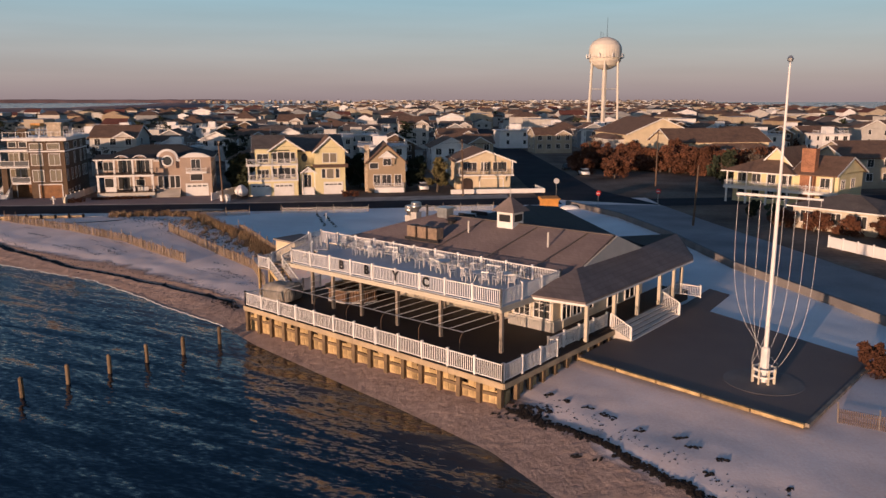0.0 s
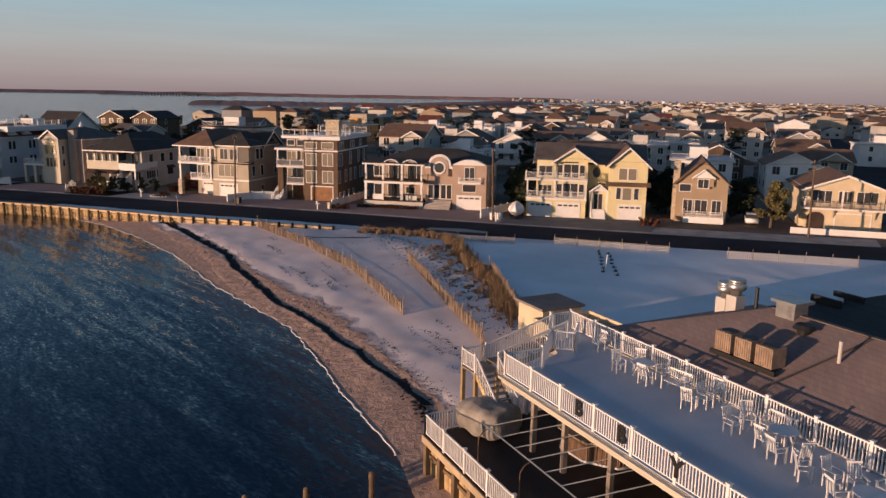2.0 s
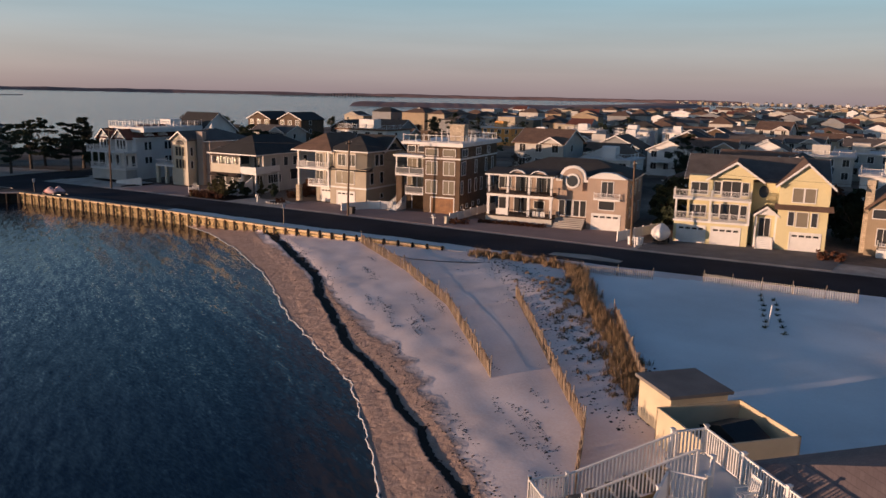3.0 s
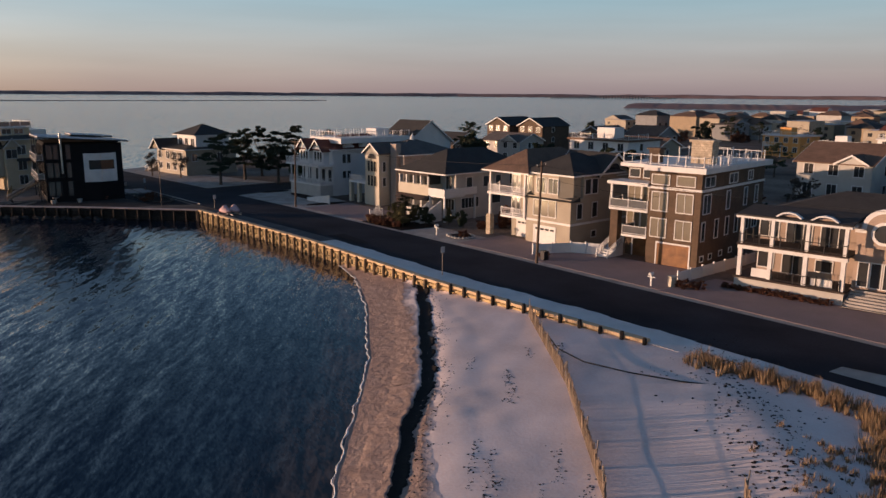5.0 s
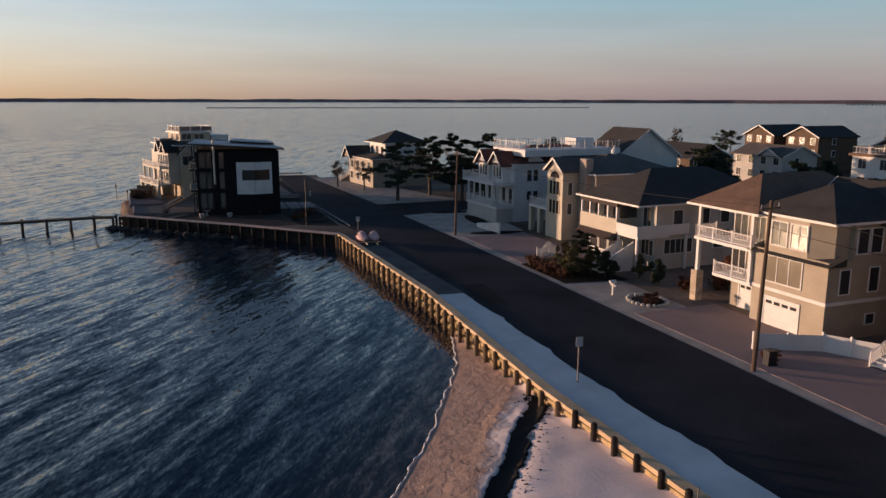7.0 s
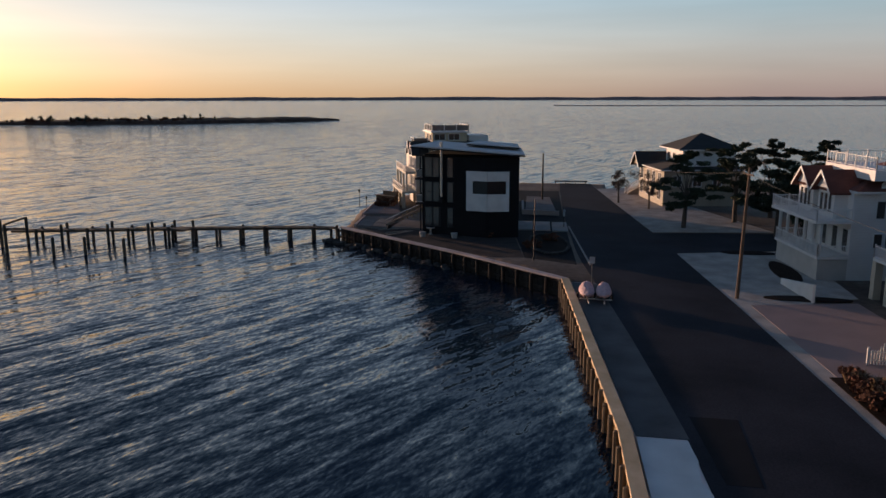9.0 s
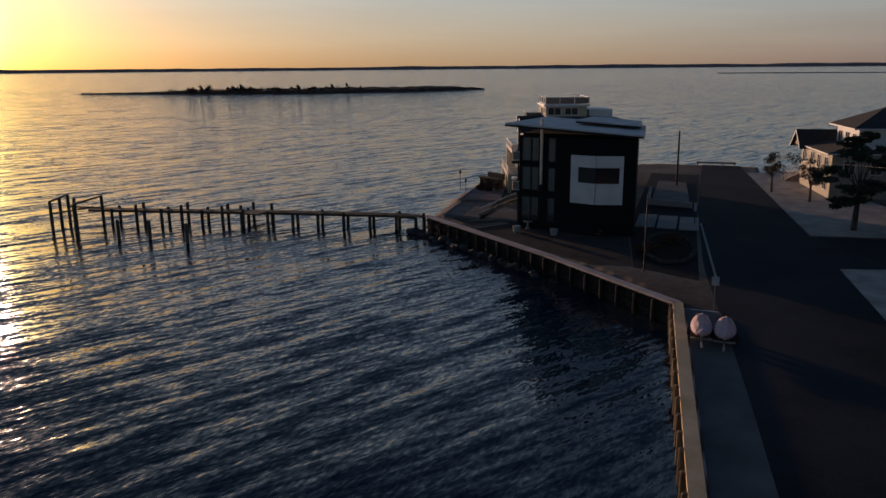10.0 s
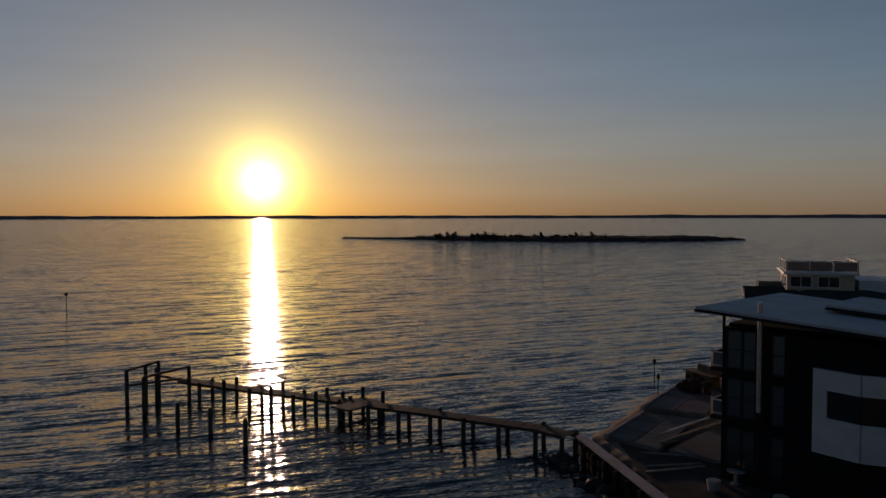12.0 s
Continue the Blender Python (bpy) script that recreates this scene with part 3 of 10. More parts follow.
def stairs(parent, x0, x1, y_top, y_foot, z_top, z_foot=0.0, mat=None, rail=True, tread=None):
    """Straight steps that come down from y_top to y_foot, with closed sides."""
    mat = mat or WHITE
    n = max(2, round((z_top - z_foot) / 0.18))
    for i in range(n):
        za, zb = z_foot + (z_top - z_foot) * i / n, z_foot + (z_top - z_foot) * (i + 1) / n
        ya = y_foot + (y_top - y_foot) * i / n
        yb = y_foot + (y_top - y_foot) * (i + 1) / n
        bm = bmesh.new()
        bm_box(bm, x0, x1, min(ya, yb), max(ya, yb), zb - 0.05, zb)
        bm_box(bm, x0, x1, *sorted((ya + (0.02 if y_top > y_foot else -0.02), ya)), za - 0.03, zb - 0.05) if i else None
        part("step", bm, tread or mat, parent)
    for x in (x0 - 0.04, x1 + 0.04):
        bm = bmesh.new()
        bm_prism(bm, [(y_foot, z_foot), (y_top, z_foot), (y_top, z_top), (y_foot, z_foot + 0.2)], "x", x - 0.03, x + 0.03)
        part("stringer", bm, mat, parent)
        if rail:
            hand = part("handrail", bm_bar(bmesh.new(), (x, y_foot, z_foot + 1.0), (x, y_top, z_top + 0.95), 0.07, 0.06), WHITE_VINYL, parent)
            k = max(2, int(abs(y_top - y_foot) / 0.16))
            for i in range(k + 1):
                y, zz = y_foot + (y_top - y_foot) * i / k, z_foot + (z_top - z_foot) * i / k
                part("baluster", shared(("baluster", i in (0, k)), lambda: bm_bar(bmesh.new(), (0, 0, 0.05), (0, 0, 0.97), 0.09 if i in (0, k) else 0.035), WHITE_VINYL), None, hand, m=pose(x, y, zz))


def gable_roof(parent, x0, x1, y0, y1, z, rise, axis="y", over=0.4, mat=None, wall=None, name="roof", thick=0.16, trim=True):
    """A pitched roof on a box; axis is the way that its ridge runs."""
    mat = mat or ROOF_GREY
    a0, a1, c0, c1 = (x0, x1, y0, y1) if axis == "y" else (y0, y1, x0, x1)
    mid, half = (a0 + a1) / 2, (a1 - a0) / 2
    drop = over * rise / half
    bm = bm_prism(bmesh.new(), [(a0 - over, z - drop), (mid, z + rise), (a1 + over, z - drop), (a1 + over, z - drop + thick), (mid, z + rise + thick), (a0 - over, z - drop + thick)], "y" if axis == "y" else "x", c0 - over, c1 + over)
    roof = part(name, bm, mat, parent)
    if wall:
        part("gable_wall", bm_prism(bmesh.new(), [(a0, z), (a1, z), (mid, z + rise)], "y" if axis == "y" else "x", c0, c1), wall, parent)
    if trim:
        for c in (c0 - over - 0.04, c1 + over):
            bm = bm_prism(bmesh.new(), [(a0 - over - 0.02, z - drop - 0.1), (mid, z + rise - 0.1), (a1 + over + 0.02, z - drop - 0.1), (a1 + over + 0.02, z - drop + thick + 0.02), (mid, z + rise + thick + 0.02), (a0 - over - 0.02, z - drop + thick + 0.02)], "y" if axis == "y" else "x", c, c + 0.04)
            part("bargeboard", bm, WHITE, roof)
    return roof


def hip_roof(parent, x0, x1, y0, y1, z, rise, over=0.5, mat=None, ridge=None, name="roof", trim=None):
    """A hipped roof; its ridge runs along the longer side."""
    bm = bmesh.new()
    X0, X1, Y0, Y1 = x0 - over, x1 + over, y0 - over, y1 + over
    w, d = X1 - X0, Y1 - Y0
    inset = min(w, d) / 2 if ridge is None else ridge
    if w >= d:
        r = ((X0 + inset, (Y0 + Y1) / 2), (X1 - inset, (Y0 + Y1) / 2))
    else:
        r = (((X0 + X1) / 2, Y0 + inset), ((X0 + X1) / 2, Y1 - inset))
    e = [bm.verts.new((x, y, z + 0.12)) for x, y in ((X0, Y0), (X1, Y0), (X1, Y1), (X0, Y1))]
    a, b = (bm.verts.new((*q, z + rise)) for q in r)
    for q in ([(e[0], e[1], b, a), (e[1], e[2], b), (e[2], e[3], a, b), (e[3], e[0], a)] if w >= d else [(e[0], e[1], a), (e[1], e[2], b, a), (e[2], e[3], b), (e[3], e[0], a, b)]):
        bm.faces.new(q)
    bm.faces.new(e[::-1])
    roof = part(name, bm, mat or ROOF_GREY, parent)
    part("fascia", box(X0 + 0.01, X1 - 0.01, Y0 + 0.01, Y1 - 0.01, z - 0.06, z + 0.118), trim or WHITE, roof)
    return roof


def post(parent, x, y, z0, z1, r=0.1, mat=None, name="post", square=True):
    key = (name, round(z1 - z0, 2), r, square, (mat or WHITE).name)
    make = (lambda: box(-r, r, -r, r, 0, z1 - z0)) if square else (lambda: bm_tube(bmesh.new(), (0, 0, 0), (0, 0, z1 - z0), r, r * 0.9, 10))
    return part(name, shared(key, make, mat or WHITE), None, parent, m=pose(x, y, z0))


def deck(parent, x0, x1, y0, y1, z, sides="flr", mat=None, glassy=False, h=1.0, thick=0.25, railmat=None, edge=None):
    """A balcony floor with rails on the named sides."""
    part("balcony_floor", box(x0, x1, y0, y1, z - thick, z), mat or WHITE, parent)
    i = 0.08
    line = {"f": [(x0 + i, y0 + i), (x1 - i, y0 + i)], "r": [(x1 - i, y0 + i), (x1 - i, y1)], "l": [(x0 + i, y1), (x0 + i, y0 + i)], "b": [(x0 + i, y1 - i), (x1 - i, y1 - i)]}
    for s in sides:
        railing(parent, line[s], z, h, railmat, glassy=glassy, step=0.16)

# ---- ground, water and roads ----
BULKHEAD = [(-52.5, 111.1), (-64.1, 109.6), (-76.8, 108.1), (-100.3, 106.9), (-131.6, 103.0), (-141.6, 91.4), (-154.5, 74.6)]
# the water's edge: beach ("s"), wall ("w") or far shore ("c")
SHORE = [(-94, 107.0, "s"), (-86.5, 105.3, "s"), (-76.7, 101.2, "s"), (-64, 94.4, "s"), (-54, 87.6, "s"), (-49.6, 84.5, "s"), (-36.4, 77.2, "s"), (-30.8, 72.4, "s"),
         (-24.8, 66.7, "s"), (-20.4, 62.8, "s"), (-17.6, 60.2, "s"), (-14.3, 55.9, "s"), (-8, 49.2, "s"), (-2.8, 43.8, "s"), (2.7, 37.7, "s"), (4.9, 33.8, "s"), (8.5, 27, "s"), (15, 12, "s"), (30, -40, "s"),
         (60, -300, "c"), (450, -1500, "c"), (900, -900, "c"), (440, 500, "c"), (480, 1000, "c"), (700, 1900, "c"), (1240, 3600, "c"), (1700, 5000, "c"), (-600, 5000, "c"),
         (-330, 2800, "c"), (-235, 1110, "c"), (-285, 820, "c"), (-300, 700, "c"), (-312, 560, "c"), (-312, 420, "c"), (-290, 320, "c"), (-262, 240, "c"), (-245, 180, "c"), (-228, 132, "c"),
         (-211, 108, "w"), (-211, 92, "w"), (-200, 76, "w"), (-172, 71.8, "w"), (-154.5, 74.6, "w"), (-141.6, 91.4, "w"), (-131.6, 103.0, "w"), (-100.3, 106.9, "w")]


def shore_distance(px, py):
    """Signed distance to the water's edge (inland is positive) and the kind of the nearest stretch."""
    best = np.full(px.shape, 1e9)
    kind = np.zeros(px.shape, int)
    inside = np.zeros(px.shape, bool)
    for (xa, ya, k), (xb, yb, _) in zip(SHORE, SHORE[1:] + SHORE[:1]):
        dx, dy = xb - xa, yb - ya
        s = np.clip(((px - xa) * dx + (py - ya) * dy) / (dx * dx + dy * dy), 0, 1)
        d = np.hypot(px - xa - s * dx, py - ya - s * dy)
        near = d < best
        best[near] = d[near]
        kind[near] = "swc".index(k)
        cross = (ya > py) != (yb > py)
        inside ^= cross & (px < xa + (py - ya) / (dy if dy else 1e-9) * dx)
    return np.where(inside, best, -best), kind


def bulkhead_y(x):
    xs, ys = [p[0] for p in BULKHEAD[4::-1]], [p[1] for p in BULKHEAD[4::-1]]
    return np.interp(x, xs, ys)


SCARP = [(-78.5, 107.6), (-71.5, 103.4), (-56.8, 94.3), (-53, 90.7), (-40.6, 81.2), (-35.7, 78.6), (-29.8, 74.2), (-19.3, 66.3), (-17.8, 64.3)]


def scarp_relief(px, py):
    """The tide has cut a small bank: a level berm towards the water, a trough behind it."""
    best, side = np.full(px.shape, 1e9), np.zeros(px.shape)
    for (xa, ya), (xb, yb) in zip(SCARP, SCARP[1:]):
        dx, dy = xb - xa, yb - ya
        s = np.clip(((px - xa) * dx + (py - ya) * dy) / (dx * dx + dy * dy), 0, 1)
        d = np.hypot(px - xa - s * dx, py - ya - s * dy)
        near = d < best
        best = np.where(near, d, best)
        side = np.where(near, np.sign(dx * (py - ya) - dy * (px - xa)), side)
    s = best * side
    return 0.05 * np.exp(-((s + 1.2) / 0.9) ** 2) - 0.2 * np.exp(-((s - 0.65) / 0.5) ** 2)


def ground_height(px, py):
    d, kind = shore_distance(px, py)
    z = np.where(kind == 0, np.interp(d, [-30, -3, 0, 4, 6, 7.5, 14, 22], [-5, -1.9, -1.5, -0.85, -0.62, -0.55, -0.25, 0]), 0.0)
    z = np.where(kind == 1, np.where(d > 0.25, 0.0, -3.5), z)
    z = np.where(kind == 2, np.interp(d, [-20, 0, 12], [-4, -1.5, 0]), z)
    behind = (px > -131.4) & (px < -52.5) & (py > bulkhead_y(px) + 0.25)
    z = np.where(behind, 0.0, z)
    rough = np.sin(px * 0.9 + 1.3 * np.sin(py * 0.35)) * np.sin(py * 0.8 + np.sin(px * 0.5)) * 0.014 + np.sin(px * 2.1 + py * 1.3) * 0.006
    hummock = 0.035 * np.sin((px * 0.6 + py * 0.8) * 0.75 + 1.2 * np.sin(px * 0.21) + 0.8 * np.sin(py * 0.33))
    rough = rough + np.where((px < 18) & (py < 108), hummock * np.interp(px, [-45, -25], [0.45, 1.0]), 0.0) + np.where((kind == 0) & (d < 9), 0.03 * np.sin(px * 1.9 + py * 0.7 + 1.5 * np.sin(py * 0.6)) * np.sin(py * 1.5 - px * 0.8 + np.sin(px * 0.9)), 0.0) + scarp_relief(px, py)
    dune = 0.55 * np.exp(-(((px + 33) * 0.64 + (py - 99) * 0.77) / 4.0) ** 2 - (((px + 33) * 0.77 - (py - 99) * 0.64) / 13.0) ** 2)
    sandy = (px > -100) & (px < 34) & (py < 116) & ~behind & (z > -1.45)
    return z + np.where(sandy, rough + dune, 0.0) * np.clip(d / 4, 0, 1)


def steps(*spans):
    out = []
    for a, b, s in spans:
        out.extend(np.arange(a, b, s))
    return np.array(out + [spans[-1][1]])


gx = steps((-5000, -1000, 500), (-1000, -360, 40), (-360, -215, 6), (-215, -134, 1.2), (-134, 45, 0.55), (45, 120, 8), (120, 720, 40), (720, 1200, 80), (1200, 5000, 600))
gy = steps((-3000, -300, 300), (-300, 12, 24), (12, 135, 0.55), (135, 240, 5), (240, 1000, 25), (1000, 3000, 80), (3000, 5000, 340))
GX, GY = np.meshgrid(gx, gy, indexing="ij")
GZ = ground_height(GX, GY)
ny = len(gy)
verts = np.stack([GX.ravel(), GY.ravel(), GZ.ravel()], 1)
ii, jj = np.meshgrid(np.arange(len(gx) - 1), np.arange(ny - 1), indexing="ij")
c0 = (ii * ny + jj).ravel()
quads = np.stack([c0, c0 + ny, c0 + ny + 1, c0 + 1], 1)
cx, cy = GX.ravel()[c0] + 0.4, GY.ravel()[c0] + 0.4
road_far = [(-211, 105.0), (-203.7, 105.9), (-156.6, 112.7), (-126, 116.5), (-103, 119.0), (-79, 121.3), (-62.7, 122.6), (-35.8, 124.9), (-14.6, 127.6), (8.4, 131.2), (16.9, 132.8)]
road_near = [(-211, 99.3), (-198.6, 99.9), (-169, 101.6), (-143, 103.9), (-131, 105.7), (-117, 107.7), (-101.6, 109.7), (-90, 110.6), (-77.4, 111.4), (-60.3, 113.5), (-36, 115.2), (-13.4, 118.9), (7.8, 122.4), (21.2, 124.2)]
town = (cy > np.interp(cx, [p[0] for p in road_far], [p[1] for p in road_far])) | (cx > 36) | (cx < -131)
slot = np.where(town, 1, 0)
# the sandy lot behind the dune, bleached paler than the beach
LOT = [(-34.5, 111.5), (-29.5, 101.5), (-23.5, 92.5), (-17.0, 82.0), (-12.0, 73.0), (0.0, 66.0), (12.0, 60.0), (28.0, 46.0), (40.0, 30.0), (36.0, 60.0), (29.0, 95.0), (21.0, 125.0), (-14.0, 119.0)]
in_lot = np.zeros(cx.shape, bool)
for (lxa, lya), (lxb, lyb) in zip(LOT, LOT[1:] + LOT[:1]):
    in_lot ^= ((lya > cy) != (lyb > cy)) & (cx < lxa + (cy - lya) / (lyb - lya + 1e-9) * (lxb - lxa))
slot = np.where(in_lot & ~town, 2, slot)
gm = bpy.data.meshes.new("ground")
gm.from_pydata(verts.tolist(), [], quads.tolist())
gm.polygons.foreach_set("material_index", slot.astype(np.int32))
gm.polygons.foreach_set("use_smooth", np.ones(len(quads), bool))
gm.materials.append(SAND)
gm.materials.append(STREETGROUND)
gm.materials.append(LOTSAND)
tagged(new("ground", gm), "pale drifted sand, beach and gravelly town ground", "ground", kind="structure")

wx = steps((-4990, -250, 480), (-250, -130, 6), (-130, 30, 1.6), (30, 110, 10), (110, 4990, 480))
wy = steps((-4990, -60, 480), (-60, 20, 8), (20, 112, 1.6), (112, 220, 12), (220, 4990, 480))
WX, WY = np.meshgrid(wx, wy, indexing="ij")
depth = WATER_Z - ground_height(WX, WY)
wi, wj = np.meshgrid(np.arange(len(wx) - 1), np.arange(len(wy) - 1), indexing="ij")
w0 = (wi * len(wy) + wj).ravel()
wm = bpy.data.meshes.new("water")
wm.from_pydata(np.stack([WX.ravel(), WY.ravel(), np.full(WX.size, WATER_Z)], 1).tolist(), [], np.stack([w0, w0 + len(wy), w0 + len(wy) + 1, w0 + 1], 1).tolist())
wm.attributes.new("shoal", "FLOAT", "POINT").data.foreach_set("value", np.clip(1 - depth.ravel() / 0.75, 0, 1).astype(np.float32))
wm.materials.append(WATER)
tagged(new("water", wm), "dark blue bay water with wind ripples", "water", kind="structure")


def strip(name, left, right, z, mat, label, category="road", steps_between=6, parent=None, thick=0.03):
    """A paved band between two lines of points of the same number."""
    bm = bmesh.new()
    top = []
    for a, b in zip(left, right):
        top.append((bm.verts.new((*a, z)), bm.verts.new((*b, z)), bm.verts.new((*a, z - thick)), bm.verts.new((*b, z - thick))))
    for p, q in zip(top, top[1:]):
        bm.faces.new((p[0], q[0], q[1], p[1]))
        bm.faces.new((p[0], p[2], q[2], q[0]))
        bm.faces.new((p[1], q[1], q[3], p[3]))
    for e in (top[0], top[-1]):
        bm.faces.new((e[0], e[1], e[3], e[2]))
    return tagged(part(name, bm, mat), label, category, kind="structure")


def along_line(line, xs):
    return [(x, float(np.interp(x, [p[0] for p in line], [p[1] for p in line]))) for x in xs]


xs_road = [-210.5] + list(range(-205, 22, 5))
strip("road", along_line(road_near, xs_road), along_line(road_far, xs_road), 0.03, ASPHALT, "dark asphalt bay road with worn edges")
strip("road_side", [(21.0, 124.0), (26.4, 109.9), (29, 93.6), (30.4, 75.8), (33, 63.4), (34.4, 55.9), (38, 30), (44, -20)], [(36.0, 122.5), (37.2, 109.8), (38.6, 97.7), (40.4, 85.5), (41.2, 77.6), (42.5, 69.6), (47, 40), (54, -20)], 0.034, OLDASPHALT, "worn grey asphalt side street beside the club lot")
strip("road_town", [(17.2, 131), (17.0, 160), (16.8, 190), (16.5, 300), (16, 700)], [(36, 123), (29.5, 145), (29.4, 180), (28, 300), (27, 700)], 0.026, ASPHALT, "asphalt street running into the town")
strip("road_cross", [(36, 122), (80, 127), (300, 150)], [(36, 131), (80, 136), (300, 159)], 0.022, ASPHALT, "asphalt cross street past red shrubs")
# white drift sand blown along the wall, and old concrete further on
xs_b = list(range(-100, -44))+ [-44]
strip("sand_verge", [(x, bulkhead_y(x) + 0.5 if x < -53 else 110.9 + (x + 53) * 0.13) for x in xs_b], [(x, y + (0.16 * math.sin(x * 0.8) + 0.1 * math.sin(x * 2.3) if -99 < x < -46 else 0)) for x, y in along_line(road_near, xs_b)], 0.045, SANDTOP, "white drift sand between sea wall and road", "ground")
xs_c = [-131, -124, -116, -108, -100.2]
strip("concrete_verge", [(x, bulkhead_y(x) + 0.5) for x in xs_c], [(x, y + 0.1) for x, y in along_line(road_near, xs_c)], 0.04, VERGE, "old grey concrete verge behind the sea wall", "pavement")
xs_f = list(range(-150, 18, 6))
strip("footway", [(x, y - 0.1) for x, y in along_line(road_far, xs_f)], [(x, y + (5.6 if x > -64 else 6.2)) for x, y in along_line(road_far, xs_f)], 0.018, GRAVEL, "pale gravel front yards along the road", "pavement")
strip("drive_paving", [(-90.5, 121.2), (-80.5, 122.3), (-62, 123.8)], [(-91.5, 129), (-81, 130), (-63.5, 133.5)], 0.04, PAVERS, "rose block paved drive", "pavement")
strip("drive_paving", [(-62, 123.6), (-36, 125.8)], [(-62, 132), (-38, 137)], 0.042, PAVERS, "rose block paved forecourt", "pavement")
strip("drive_paving", [(-35.4, 126), (-15, 128.6)], [(-36, 136), (-15, 140)], 0.042, OLDCONCRETE, "dusty grey forecourt before garages", "pavement")
strip("drive_paving", [(-126, 117.6), (-110, 119.4)], [(-128, 126), (-112, 127.5)], 0.04, PAVERS, "rose block paved drive", "pavement")
strip("asphalt_patch", [(-42, 116.4), (-38, 116.8), (-34, 117.3)], [(-42, 118), (-38, 119.2), (-34, 118.6)], 0.037, GRAVEL, "sand spilled over the asphalt", "ground")
strip("asphalt_patch", [(-103, 110.2), (-96, 110.9)], [(-103, 112.6), (-96, 112.4)], 0.037, PATCH, "darker asphalt patch", "road")
strip("sand_lot", [(-145.6, 114.3), (-136, 115.6), (-127.2, 116.8)], [(-149.4, 126.5), (-139, 126.5), (-129.5, 126.5)], 0.024, GRAVEL, "pale sandy lot beside the white house", "ground")
strip("sand_lot", [(-202.6, 106.2), (-180, 109.4), (-158.6, 112.6)], [(-206.8, 114.2), (-186, 118.5), (-161, 127)], 0.022, GRAVEL, "pale sandy lot under the pines", "ground")
strip("road_side", [(-157.9, 112.4), (-159.8, 127.4), (-164, 175)], [(-145.9, 114.0), (-149.3, 125), (-153.5, 175)], 0.028, ASPHALT, "dark asphalt side street before the white house")
strip("yard_soil", [(-140.6, 95.2), (-145.0, 88.6), (-150.6, 81.2), (-156.8, 76.0)], [(-141.2, 98.5), (-150.0, 96.9), (-160.0, 95.4), (-170.0, 92.0)], 0.012, YARDSOIL, "dark bare soil yard around the black house", "ground")
strip("concrete_verge", [(-198, 92.8), (-178, 94.2), (-157.5, 95.8), (-141, 98.6)], [(-198, 99.7), (-178, 100.9), (-157.5, 102.3), (-138.6, 103.9)], 0.014, PATCH, "stained dark apron between house and road", "pavement")
for bx, by, rx, ry in ((-147.3, 121.4, 0.9, 2.7), (-138.6, 123.0, 4.6, 1.1), (-128.6, 122.4, 0.8, 3.4)):
    bed_bm = bm_prism(bmesh.new(), [(bx + rx * math.cos(0.4 * k) * (1 + 0.06 * math.sin(5 * k)), by + ry * math.sin(0.4 * k)) for k in range(15)], "z", 0.0, 0.12)
    tagged(part("planting_bed", bed_bm, MULCH), "dark mulch planting bed edged in the sandy lot", "planting bed")
# low walls along the club's lot
strip("lot_wall", [(20.4, 123.2), (25.8, 109.6), (28.4, 93.6), (29.7, 75.8), (32.3, 63.2), (33.7, 55.9), (37, 34)], [(20.75, 123.3), (26.15, 109.7), (28.75, 93.7), (30.05, 75.9), (32.65, 63.3), (34.05, 56.0), (37.35, 34.1)], 0.75, OLDCONCRETE, "low weathered concrete wall along the street", "wall", thick=0.9)
strip("court_path", [(21.0, 58.4), (20.4, 61.6)], [(25.4, 64.8), (24.4, 67.0)], 0.07, PAVING, "dark paved path round the clubhouse", "pavement", thick=0.2)
strip("court", [(9.3, 48.6), (19.2, 37.6)], [(20.5, 61.8), (28.2, 47.4)], 0.09, PAVING, "dark paved court round the flagpole", "pavement", thick=0.2)


